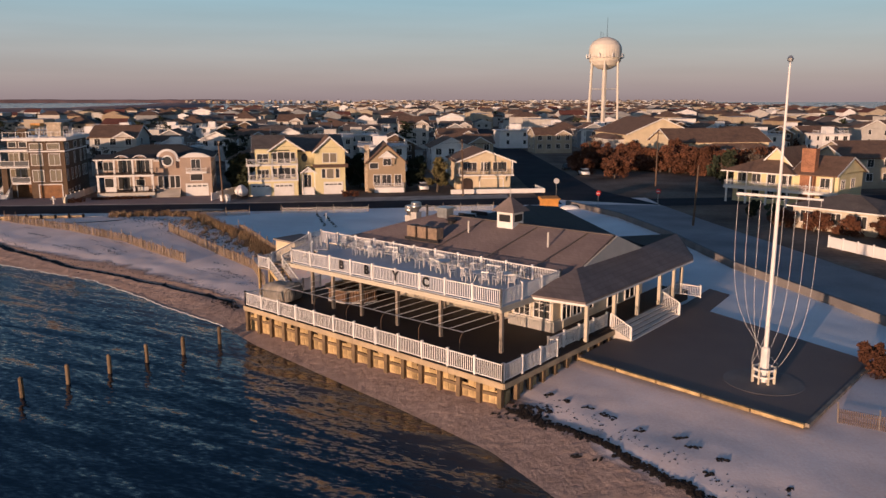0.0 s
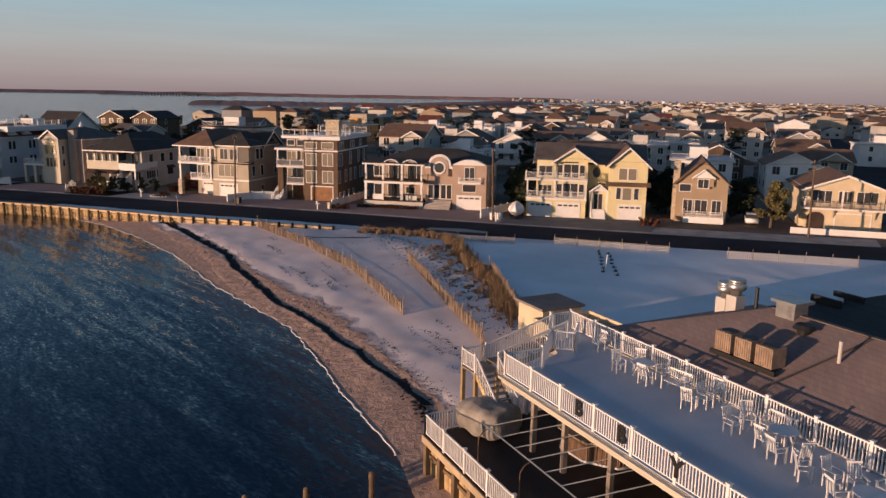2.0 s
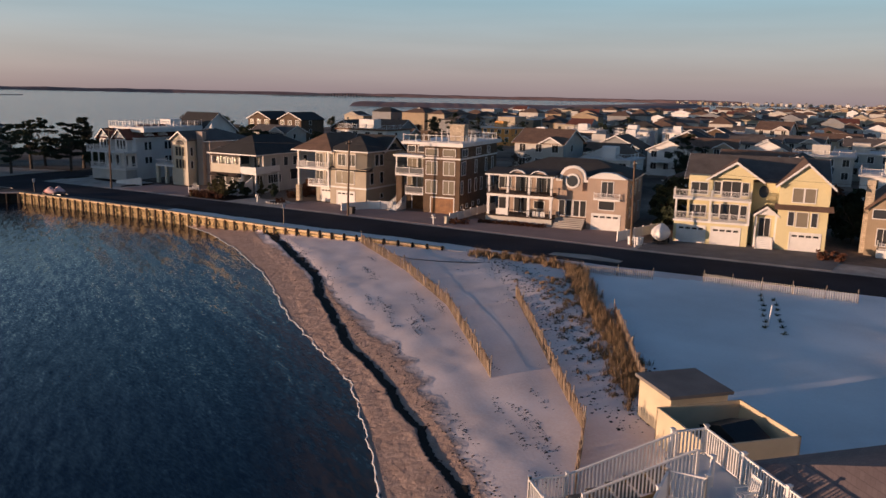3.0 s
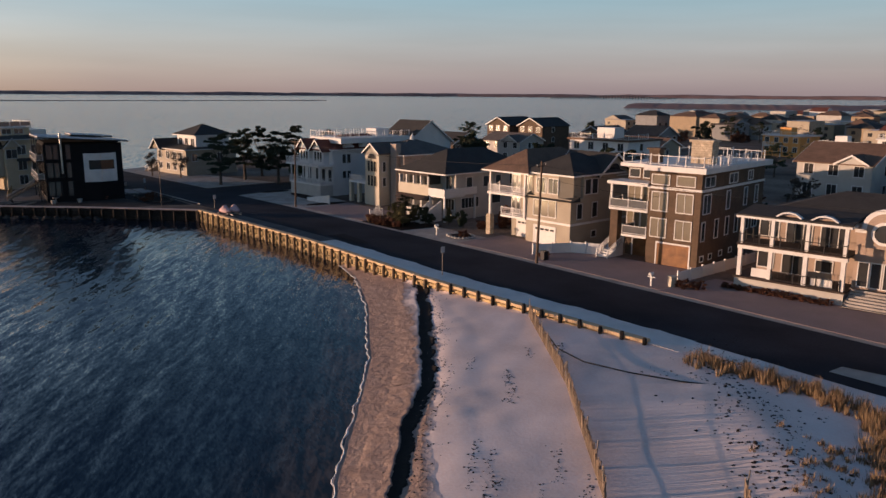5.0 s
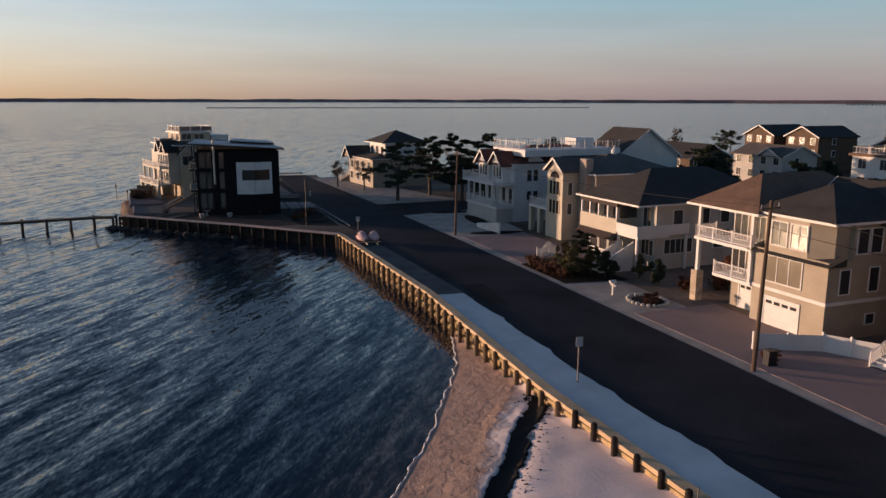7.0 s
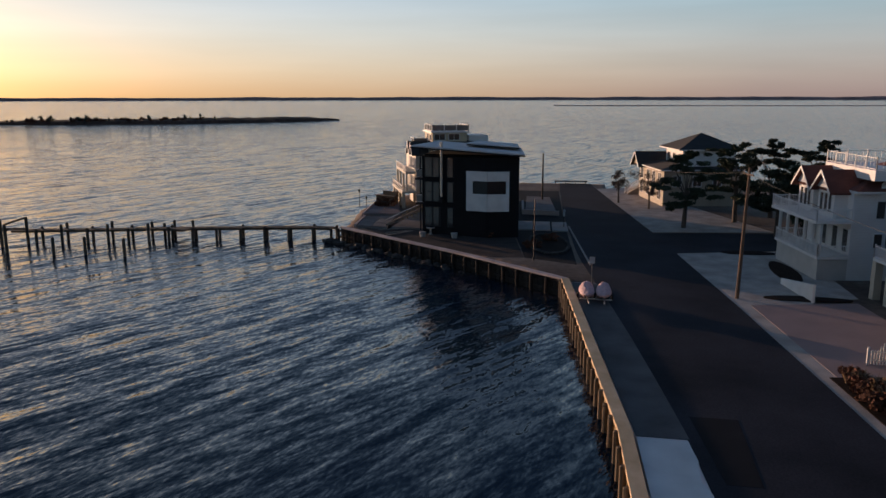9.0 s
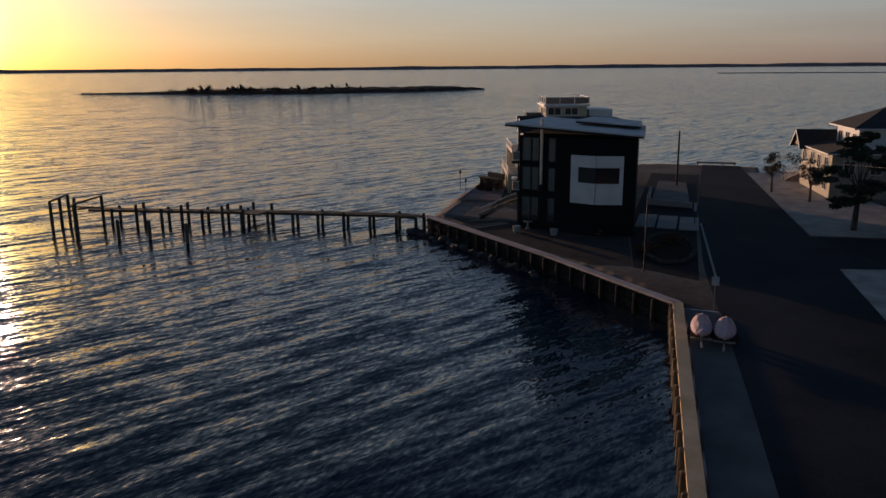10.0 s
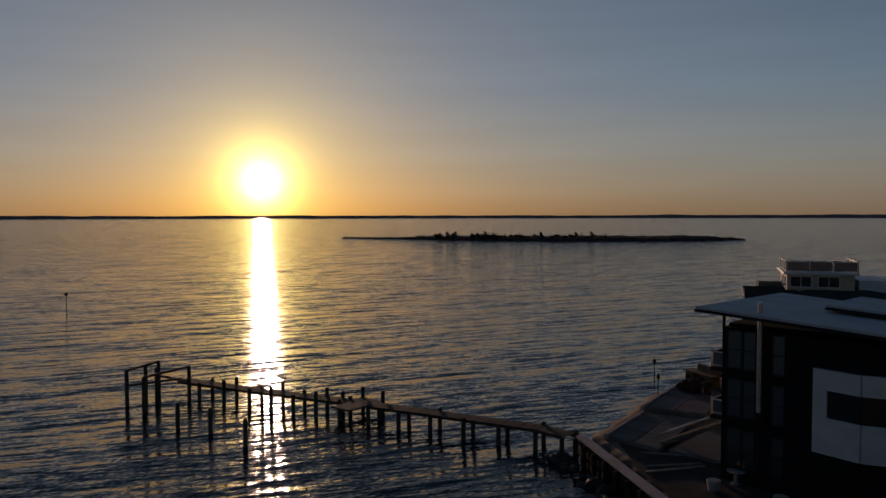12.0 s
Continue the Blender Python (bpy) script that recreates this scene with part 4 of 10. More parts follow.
# ---- the sea wall: piles, planks and a cap ----
def sea_wall():
    wall = tagged(new("sea_wall"), "yellowed timber sea wall with piles", "sea wall", kind="structure")
    pile_mesh = shared(("wall_pile",), lambda: bm_lathe(bmesh.new(), [(0.17, -2.6), (0.165, 0.1), (0.12, 0.18)], 9), PILE)
    dark_pile = shared(("wall_pile_dark",), lambda: bm_lathe(bmesh.new(), [(0.17, -2.6), (0.165, 0.1), (0.12, 0.18)], 9), TARRED)
    count = 0
    for (xa, ya), (xb, yb) in zip(BULKHEAD, BULKHEAD[1:]):
        a, b = Vector((xa, ya, 0)), Vector((xb, yb, 0))
        length, along = (b - a).length, (b - a).normalized()
        out = along.cross(Vector((0, 0, 1)))
        if out.y > 0 and xa > -140 or (xa < -131 and out.x < 0):
            out = -out
        turn = math.degrees(math.atan2(along.y, along.x))
        east = xa > -131
        # eastern cap carries painted sunlight, the western one its own rose grey
        part("cap", box(0, length, -0.34, 0.34, 0.02 if east else 0.1, 0.26), CAPGOLD if east else CAPPINK, wall, m=pose(xa, ya, 0, 0, 0, turn))
        back = box(0, length, -0.05, 0.05, -2.8, 0.0)
        part("backing", back, TIMBER if east else TARRED, wall, m=pose(xa, ya, 0, 0, 0, turn))
        for h in (-0.25, -1.0):
            p = a + out * 0.16
            part("waler", box(0, length, -0.07, 0.07, h - 0.12, h + 0.12), TIMBER if east else TARRED, wall, m=pose(p.x, p.y, 0, 0, 0, turn))
        k = int(length / 0.62)
        plank = shared(("wall_plank", east), lambda: box(-0.14, 0.14, -0.04, 0.04, -2.6, 0.08), TIMBER if east else TARRED)
        for i in range(k):
            if count < 290:
                p = a + along * (length * (i + 0.5) / k) + out * 0.07
                part("plank", plank, None, wall, m=pose(p.x, p.y, 0, 0, 0, turn))
                count += 1
        k = int(length / 1.75)
        for i in range(k + 1):
            p = a + along * (length * i / k) + out * 0.42
            buried = p.x > -74
            part("pile", pile_mesh if east and not buried else dark_pile, None, wall, m=pose(p.x, p.y, 0.05 * math.sin(i * 2.3) + (0.3 if buried else 0.0 if east else -0.14), 0, 0, i * 50))


def riprap():
    """Dark stones heaped along the foot of the western wall."""
    rng = random.Random(31)
    t = tagged(new("riprap"), "dark wet stones along the foot of the sea wall", "stones", kind="structure")
    stones = []
    for k in range(5):
        bm = bmesh.new()
        bmesh.ops.create_icosphere(bm, subdivisions=1, radius=1.0)
        for v in bm.verts:
            v.co *= 1 + 0.35 * noise.noise(v.co * 1.3 + Vector((k * 7, 0, 0)))
            v.co.z *= 0.55
        stones.append(mesh_of(bm, "stone", RIPRAP))
    a, b = Vector((-139.5, 93.4, 0)), Vector((-155.2, 73.2, 0))
    side = Vector((0.79, -0.61, 0))
    for i in range(90):
        f = rng.random() ** 0.7
        p = a.lerp(b, f) + side * rng.uniform(0.45, 0.6 + 1.3 * f)
        r = rng.uniform(0.25, 0.6)
        part("stone", rng.choice(stones), None, t, m=pose(p.x, p.y, WATER_Z + rng.uniform(-0.1, 0.22), rng.uniform(-20, 20), rng.uniform(-20, 20), rng.uniform(0, 360)) @ Matrix.Scale(r, 4))


sea_wall()
riprap()
# ---- the club on the beach: x runs along its bay front, y goes inland ----
CLUB = pose(-15.8, 59.2, 0, 0, 0, -39.8)


def club_thing(name, label, category, x=0, y=0, z=0, turn=0, group="", kind=""):
    ob = thing(name, label, category, group=group, kind=kind)
    ob.matrix_basis = CLUB @ pose(x, y, z, 0, 0, turn)
    return ob


DECK_Z, UPPER_Z = 0.7, 3.95


def polygon_slab(points, z0, z1):
    return bm_prism(bmesh.new(), points, "z", z0, z1)


def bay_edge(x):
    """The terrace's bay front runs slightly askew to the house."""
    return -0.031 * x


def lower_terrace():
    t = club_thing("terrace", "dark decked terrace on yellowed timber piles with white railings", "terrace")
    end = bay_edge(26.05)
    part("floor", polygon_slab([(0, 0), (26.05, end), (26, 13.2), (23.4, 13.2), (23.4, 10.4), (0, 10.4)], DECK_Z - 0.2, DECK_Z), DECKDARK, t)
    for i in range(6):
        xa, xb = 26.05 * i / 6, 26.05 * (i + 1) / 6 - 0.02
        part("rim", bm_bar(bmesh.new(), (xa, bay_edge(xa) - 0.03, DECK_Z - 0.2), (xb, bay_edge(xb) - 0.03, DECK_Z - 0.2), 0.07, 0.36), RIMWOOD, t)
    part("rim", bm_bar(bmesh.new(), (26.06, end, DECK_Z - 0.2), (26.06, 13.2, DECK_Z - 0.2), 0.06, 0.34), RIMWOOD, t)
    part("rim", bm_bar(bmesh.new(), (-0.03, 0, DECK_Z - 0.2), (-0.03, 10.4, DECK_Z - 0.2), 0.06, 0.34), RIMWOOD, t)
    railing(t, [(0.1, 8.0), (0.1, 0.1), (25.9, end + 0.1), (25.9, 5.3)], DECK_Z, 1.12, section=2.15, post=0.12, step=0.15, thick=0.045)
    railing(t, [(25.9, 5.3), (25.2, 5.3), (25.4, 12.9)], DECK_Z, 1.12, section=2.0, post=0.12, step=0.15, thick=0.045)
    pile = shared(("terrace_pile",), lambda: box(-0.15, 0.15, -0.15, 0.15, -2.6, DECK_Z - 0.38), PILE)
    low = shared(("terrace_plank",), lambda: box(-0.225, 0.225, -0.05, 0.05, -2.6, -0.02), TIMBER)
    high = shared(("terrace_board",), lambda: box(-0.225, 0.225, -0.05, 0.05, -2.6, 0.22), TIMBER)
    brace = shared(("terrace_brace",), lambda: box(-0.62, 0.62, -0.06, 0.06, -0.4, -0.22), PILE)
    for i in range(17):
        x = 0.3 + i * 25.4 / 16
        y = bay_edge(x)
        part("pile", pile, None, t, m=pose(x, y + 0.12, 0, 0, 0, 0))
        if i < 16:
            for k, dx in enumerate((0.36, 0.8, 1.24)):
                part("plank", low if k == (i * 7 + i // 3) % 3 else high, None, t, m=pose(x + dx, y + 0.3 + 0.03 * k, 0.1 * math.sin(i * 3.1 + k * 1.7), 0, 0.8 * math.sin(i * 5 + k), 0))
            part("brace", brace, None, t, m=pose(x + 0.8, y + 0.2, 0.04 * math.sin(i * 2.2), 0, 3.5 * math.sin(i * 4.1), 0))
    for j in range(1, 10):
        part("pile", pile, None, t, m=pose(25.85, end + 0.12 + j * 1.45, 0))
        part("plank", low if j % 2 else high, None, t, m=pose(25.7, end + j * 1.45 - 0.65, 0, 0, 0, 90))
    # added dark sheet: gives the plank gaps the deep shade under the deck
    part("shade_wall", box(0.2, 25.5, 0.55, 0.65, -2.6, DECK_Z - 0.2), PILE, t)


def upper_terrace():
    t = club_thing("roof_terrace", "pale coated upper terrace ringed by white railings with black letters", "terrace")
    floor = [(1.9, 3.4), (23.0, 3.1), (23.0, 10.4), (-2.9, 10.9), (-2.9, 9.2), (0.4, 7.6)]
    part("floor", polygon_slab(floor, UPPER_Z - 0.06, UPPER_Z), DECKBLUE, t)
    part("frame", polygon_slab([(2.0, 3.5), (22.9, 3.2), (22.9, 10.3), (-2.7, 10.8), (-2.7, 9.3), (0.5, 7.7)], UPPER_Z - 0.32, UPPER_Z - 0.06), GREYWOOD, t)
    part("fascia", bm_bar(bmesh.new(), (1.8, 3.36, UPPER_Z - 0.22), (23.06, 3.06, UPPER_Z - 0.22), 0.06, 0.38), CREAM, t)
    part("fascia", bm_bar(bmesh.new(), (23.05, 3.06, UPPER_Z - 0.22), (23.05, 10.4, UPPER_Z - 0.22), 0.06, 0.38), CREAM, t)
    part("gutter", bm_bar(bmesh.new(), (1.8, 3.22, UPPER_Z - 0.1), (23.1, 2.92, UPPER_Z - 0.1), 0.18, 0.12), CREAM, t)
    line = [(1.95, 5.6), (1.95, 3.45), (22.95, 3.15), (22.95, 10.35), (-2.85, 10.85), (-2.85, 9.4)]
    railing(t, line, UPPER_Z, 1.12, section=2.35, post=0.13, step=0.15, thick=0.05)
    railing(t, [(1.95, 5.6), (-0.2, 7.6), (0.6, 8.6), (-0.6, 9.6)], UPPER_Z, 1.1, section=1.4, post=0.12, step=0.14, thick=0.045)
    for ch, x in (("B", 8.0), ("B", 10.75), ("Y", 13.7), ("C", 16.6)):
        cu = bpy.data.curves.new("letter", "FONT")
        cu.body, cu.size, cu.extrude, cu.align_x = ch, 0.92, 0.02, "CENTER"
        cu.offset = 0.035
        cu.materials.append(BLACK)
        ob = new("letter", cu)
        ob.parent = t
        ob.matrix_basis = pose(x, 3.45 - (x - 1.9) * 0.0143 - 0.1, UPPER_Z + 0.34, 90, 0, -0.8)
    for x, y in ((3.9, 4.3), (9.5, 4.3), (13.3, 4.2), (17.4, 4.2), (22.7, 4.0), (6.2, 4.4)):
        post(t, x, y - 0.4, DECK_Z, UPPER_Z - 0.3, 0.11, GREYWOOD)
    for x in (3.0, 8.0, 13.0, 18.0):
        post(t, x, 9.6, DECK_Z, UPPER_Z - 0.3, 0.1, GREYWOOD)
    for i in range(14):
        part("joist", box(2.6 + i * 1.55, 2.7 + i * 1.55, 3.4, 10.3, UPPER_Z - 0.5, UPPER_Z - 0.32), GREYWOOD, t)
    # stair down the short side, by a landing
    s = club_thing("stair", "white railed wooden stair with a landing", "stair", -2.75, 3.9, 0, 0)
    part("landing", box(-0.1, 1.5, -0.3, 1.2, 2.75, 2.85), GREYWOOD, s)
    for x, y in ((0, -0.2), (1.4, -0.2), (0, 1.1), (1.4, 1.1)):
        post(s, x, y, -0.9, 2.75, 0.1, TIMBER)
    n = 6
    for i in range(n):
        part("step", box(0.05, 1.35, 1.2 + i * 0.75, 1.95 + i * 0.75, 2.98 + i * 0.17, 3.03 + i * 0.17), GREYWOOD, s)
    for x in (0.0, 1.4):
        bm = bmesh.new()
        bm_bar(bm, (x, 1.2, 2.7), (x, 5.6, 3.75), 0.06, 0.28)
        part("stringer", bm, TIMBER, s)
        hand = part("handrail", bm_bar(bmesh.new(), (x, 1.2, 3.8), (x, 5.6, 5.0), 0.07, 0.07), WHITE_VINYL, s)
        for i in range(30):
            f = i / 29
            part("baluster", shared(("stair_baluster", i in (0, 29)), lambda: bm_bar(bmesh.new(), (0, 0, 0), (0, 0, 0.95), 0.12 if i in (0, 29) else 0.045), WHITE_VINYL), None, hand, m=pose(x, 1.2 + 4.4 * f, 2.88 + 1.15 * f))
    railing(s, [(0.0, 1.2), (0.0, -0.25), (1.4, -0.25)], 2.85, 1.0, step=0.14, thick=0.045, section=1.4)
    for i in range(9):
        part("step", box(1.5 + i * 0.28, 1.8 + i * 0.28, -0.2, 1.0, 2.6 - i * 0.22, 2.65 - i * 0.22), GREYWOOD, s)
    for y in (-0.22, 1.05):
        hand = part("handrail", bm_bar(bmesh.new(), (1.5, y, 3.75), (4.0, y, 1.75), 0.07, 0.07), WHITE_VINYL, s)
        part("stringer", bm_bar(bmesh.new(), (1.5, y, 2.7), (4.0, y, 0.7), 0.05, 0.24), TIMBER, s)
        for i in range(16):
            f = i / 15
            part("baluster", shared(("lower_baluster",), lambda: bm_bar(bmesh.new(), (0, 0, 0), (0, 0, 1.02), 0.04), WHITE_VINYL), None, hand, m=pose(1.5 + 2.5 * f, y, 2.72 - 2 * f))


def pitched(corners):
    """A roof slope as a slab from its corners."""
    bm = bmesh.new()
    lo = [bm.verts.new(Vector(c)) for c in corners]
    hi = [bm.verts.new(Vector(c) + Vector((0, 0, 0.14))) for c in corners]
    bm.faces.new(lo[::-1])
    bm.faces.new(hi)
    k = len(corners)
    for i in range(k):
        bm.faces.new((lo[i], lo[(i + 1) % k], hi[(i + 1) % k], hi[i]))
    return bm


def club_house():
    t = club_thing("clubhouse", "long single-storey beach clubhouse with weathered brown hipped roof", "clubhouse")
    part("wall", box(0, 23.2, 10.6, 23.4, -0.2, 4.0), CREAM, t)
    part("rear_wall", polygon_slab([(1.9, 23.4), (20.5, 23.4), (18.2, 26.4), (5.0, 38.8), (1.9, 38.4)], -0.2, 4.4), CREAM, t)
    part("bay", box(19.4, 22.9, 9.6, 10.6, 0.75, 3.6), CREAM, t)
    part("plinth", box(19.2, 23.1, 9.4, 10.6, 0.7, 1.5), PALE, t)
    eave, ridge_y, ridge_z = 4.25, 17.6, 6.5
    part("roof", pitched([(-1.2, 11.1, eave), (23.3, 11.1, eave), (23.3, ridge_y, ridge_z), (5.4, ridge_y, ridge_z)]), ROOF_CLUB, t)
    part("roof", pitched([(-1.2, 24.4, eave), (-1.2, 11.1, eave), (5.4, ridge_y, ridge_z)]), ROOF_CLUB, t)
    # back slope and rear roof: their shade is put into the charcoal colour
    part("roof", pitched([(23.3, 24.4, eave), (-1.2, 24.4, eave), (5.4, ridge_y, ridge_z), (23.3, ridge_y, ridge_z)]), ROOF_DARK, t)
    part("rear_roof", pitched([(-0.6, 24.2, 4.3), (23.2, 24.2, 4.5), (18.6, 26.9, 4.75), (5.0, 39.6, 4.75), (1.7, 38.9, 4.7), (1.4, 30.0, 4.6)]), ROOF_DARK, t)
    part("rear_fascia", bm_bar(bmesh.new(), (18.6, 26.9, 4.72), (5.0, 39.6, 4.72), 0.1, 0.2), PALE, t)
    part("roof_well", bm_box(box(0.2, 2.3, 27.4, 27.6, 4.5, 5.1), 0.2, 2.3, 29.6, 29.8, 4.5, 5.1), BLACK, t)
    part("well_cover", box(0.6, 1.6, 27.9, 28.7, 4.7, 5.0), WHITE, t)
    bm = bmesh.new()
    tri = [bm.verts.new((23.32 + d, y, z)) for d in (0.0, 0.1) for y, z in ((12.6, 4.85), (23.0, 4.75), (18.0, 6.55))]
    for f in ((0, 1, 2), (5, 4, 3), (0, 3, 4, 1), (1, 4, 5, 2), (2, 5, 3, 0)):
        bm.faces.new([tri[i] for i in f])
    part("gable_wall", bm, PALE, t)
    part("porch_roof", pitched([(26.7, 7.3, 3.85), (26.7, 25.3, 3.85), (23.3, 23.4, 4.8), (23.3, 12.0, 4.85)]), PORCH_ROOF, t)
    part("porch_roof", pitched([(22.7, 6.6, 3.9), (26.7, 7.3, 3.85), (23.3, 12.0, 4.85), (22.7, 11.4, 4.45)]), PORCH_ROOF, t)
    part("porch_roof", pitched([(26.7, 25.3, 3.85), (26.2, 26.4, 3.9), (22.8, 31.0, 4.75), (23.3, 23.4, 4.8)]), PORCH_ROOF, t)
    # charcoal again for the porch slope turned from the sun, shade as colour
    part("porch_roof", pitched([(23.3, 23.4, 4.8), (22.8, 31.0, 4.75), (19.0, 27.0, 4.6)]), ROOF_DARK, t)
    part("porch_beam", bm_bar(bmesh.new(), (26.2, 26.4, 3.86), (22.8, 31.0, 4.7), 0.08, 0.16), WHITE, t)
    for a, b in (((22.7, 6.62, 3.84), (26.68, 7.3, 3.79)), ((26.68, 7.3, 3.79), (26.68, 25.3, 3.79))):
        part("gutter", bm_bar(bmesh.new(), a, b, 0.09, 0.13), WHITE, t)
    part("soffit", pitched([(22.9, 6.8, 3.66), (26.5, 7.5, 3.62), (26.5, 25.0, 3.62), (22.9, 25.0, 3.66)]), CREAM, t)
    part("porch_floor", box(23.2, 25.75, 10.4, 27, -0.2, 0.85), DECKDARK, t)
    for y in (9.2, 13.2, 17.0, 20.9, 23.6, 25.2):
        post(t, 25.8, y, -0.4 if y < 10 else 0.85, 3.66, 0.12, CREAM)
    for x in (20.3, 22.0):
        window(t, "f", x, 9.6, 1.6, 1.3, 1.6, 3, 3)
    for y in (10.9, 12.4, 14.2):
        window(t, "r", 23.2, y, 1.5, 1.1, 1.9, 2, 2)
    for x in (10.4, 12.6, 14.8, 17.0):
        window(t, "f", x, 10.6, 1.4, 1.7, 1.8, 2, 2)
    for x in (2.5, 5.5, 8.0):
        window(t, "f", x, 10.6, 1.3, 1.5, 1.9, 2)
    for y in (18, 21):
        window(t, "r", 23.2, y, 1.0, 1.6, 2.2, 2)
    # entry steps at the court
    for i in range(5):
        part("step", box(25.75 + i * 0.32, 26.12 + i * 0.32, 13.1, 21.4, 0.68 - i * 0.15, 0.73 - i * 0.15), WHITE, t)
        part("riser", box(25.75 + i * 0.32, 25.79 + i * 0.32, 13.1, 21.4, 0.54 - i * 0.15, 0.72 - i * 0.15), DECKDARK, t)
    for y in (13.0, 21.5):
        hand = part("handrail", bm_bar(bmesh.new(), (25.7, y, 1.85), (27.3, y, 1.1), 0.07), WHITE_VINYL, t)
        part("stringer", bm_prism(bmesh.new(), [(25.75, 0.0), (27.35, 0.0), (27.35, 0.12), (25.75, 0.85)], "y", y - 0.04, y + 0.04), PALE, t)
        for i in range(12):
            f = i / 11
            part("baluster", shared(("porch_baluster", i in (0, 11)), lambda: bm_bar(bmesh.new(), (0, 0, 0), (0, 0, 1.02), 0.14 if i in (0, 11) else 0.05), WHITE_VINYL), None, hand, m=pose(25.7 + 1.6 * f, y, 0.83 - 0.75 * f))
    railing(t, [(25.6, 21.6), (25.6, 25.0), (27.6, 25.0)], 0.85, 1.0, section=1.6)
    # ridges and seams
    for x in (11.0, 16.5, 21.2):
        part("seam", bm_bar(bmesh.new(), (x - 1.2, 11.2, 4.66), (x, 17.4, 6.62), 0.1, 0.03), ROOF_GREY, t)
    part("ridge_cap", bm_bar(bmesh.new(), (5.4, ridge_y, ridge_z + 0.15), (23.3, ridge_y, ridge_z + 0.15), 0.3, 0.06), ROOF_GREY, t)
    # cupola
    c = part("cupola", box(12.95, 14.55, 16.6, 18.2, 6.0, 7.7), WHITE, t, "white louvred cupola with pointed shingle roof")
    bm = bmesh.new()
    e = [bm.verts.new((x, y, 7.7)) for x, y in ((12.55, 16.2), (14.95, 16.2), (14.95, 18.6), (12.55, 18.6))]
    top = bm.verts.new((13.75, 17.4, 8.95))
    for i in range(4):
        bm.faces.new((e[i], e[(i + 1) % 4], top))
    bm.faces.new(e[::-1])
    part("cupola_roof", bm, PORCH_ROOF, c)
    part("finial", bm_tube(bmesh.new(), (13.75, 17.4, 8.8), (13.75, 17.4, 9.7), 0.06, 0.02, 6), METAL, c)
    part("louvre", box(13.2, 14.3, 16.55, 16.62, 6.85, 7.45), DARKMETAL, c)
    part("louvre", box(14.53, 14.6, 16.85, 17.95, 6.85, 7.45), DARKMETAL, c)
    # kitchen exhausts, vents and cooling units on the roof
    for x, y, stem in ((0.7, 19.2, 0.5), (2.0, 18.6, 1.0)):
        v = part("exhaust_fan", bm_lathe(bmesh.new(), [(0.28, 0), (0.3, 0.25), (0.5, 0.38), (0.56, 0.55), (0.5, 0.72), (0.46, 0.76), (0.5, 0.8), (0.5, 0.95), (0.42, 0.97)], 24, (x, y)), METAL, t, "spun metal exhaust fan", m=pose(0, 0, 5.35 + stem), smooth=True)
        part("curb", box(x - 0.36, x + 0.36, y - 0.36, y + 0.36, -1.4, 0.02), PALE, v)
    for i in range(3):
        x = 6.1 + i * 1.2
        u = part("cooling_unit", box(x, x + 0.95, 12.8, 13.7, 5.3, 6.25), RUSTY, t, "tan slatted cooling unit")
        part("fan_grille", bm_tube(bmesh.new(), (x + 0.48, 13.25, 6.25), (x + 0.48, 13.25, 6.3), 0.38, 0.38, 16), DARKMETAL, u)
        for k in range(7):
            part("slat", box(x + 0.06 + k * 0.13, x + 0.1 + k * 0.13, 12.77, 12.8, 5.35, 6.2), RUSTY, u)
    part("unit_rack", bm_box(box(5.9, 9.7, 12.7, 12.82, 5.05, 5.28), 5.9, 9.7, 13.7, 13.82, 5.15, 5.28), DARKMETAL, t)
    part("box_vent", bm_box(box(6.0, 7.1, 17.0, 18.0, 6.0, 7.2), 5.8, 7.3, 16.8, 18.2, 7.2, 7.35), METAL, t)
    part("roof_fan", bm_lathe(bmesh.new(), [(0.3, 0), (0.35, 0.3), (0.55, 0.35), (0.4, 0.55)], 14, (8.2, 16.4)), DARKMETAL, t, m=pose(0, 0, 6.1))
    for x, y in ((11.0, 15.2), (19.2, 14.7)):
        part("vent_pipe", bm_tube(bmesh.new(), (x, y, 5.3), (x, y, 6.8), 0.08, 0.08, 8), PALE, t)
    part("vent_pipe", bm_tube(bmesh.new(), (3.6, 18.4, 6.0), (3.6, 18.4, 7.2), 0.1, 0.1, 8), DARKMETAL, t)


def garden_chair():
    c = club_thing("garden_chair", "white slatted garden chair on the upper terrace", "chair", group="terrace chairs")
    for x in (-0.24, 0.24):
        for y in (-0.22, 0.22):
            part("leg", shared(("chair_leg", y), lambda: box(-0.025, 0.025, -0.025, 0.025, 0, 0.62 if y < 0 else 0.42), WHITE), None, c, m=pose(x, y, 0))
        part("armrest", box(x - 0.035, x + 0.035, -0.28, 0.26, 0.62, 0.65), WHITE, c)
    bm = bmesh.new()
    for i in range(5):
        bm_box(bm, -0.25, 0.25, -0.25 + i * 0.1, -0.17 + i * 0.1, 0.42, 0.45)
    part("seat", bm, WHITE, c)
    back = part("backrest", bm_bar(bmesh.new(), (-0.27, 0.37, 1.02), (0.27, 0.37, 1.02), 0.04, 0.08), WHITE, c)
    for i in range(6):
        part("slat", shared(("chair_back_slat",), lambda: bm_bar(bmesh.new(), (0, 0.24, 0.42), (0, 0.36, 1.0), 0.05, 0.02), WHITE), None, back, m=pose(-0.23 + i * 0.092, 0, 0))
    return c


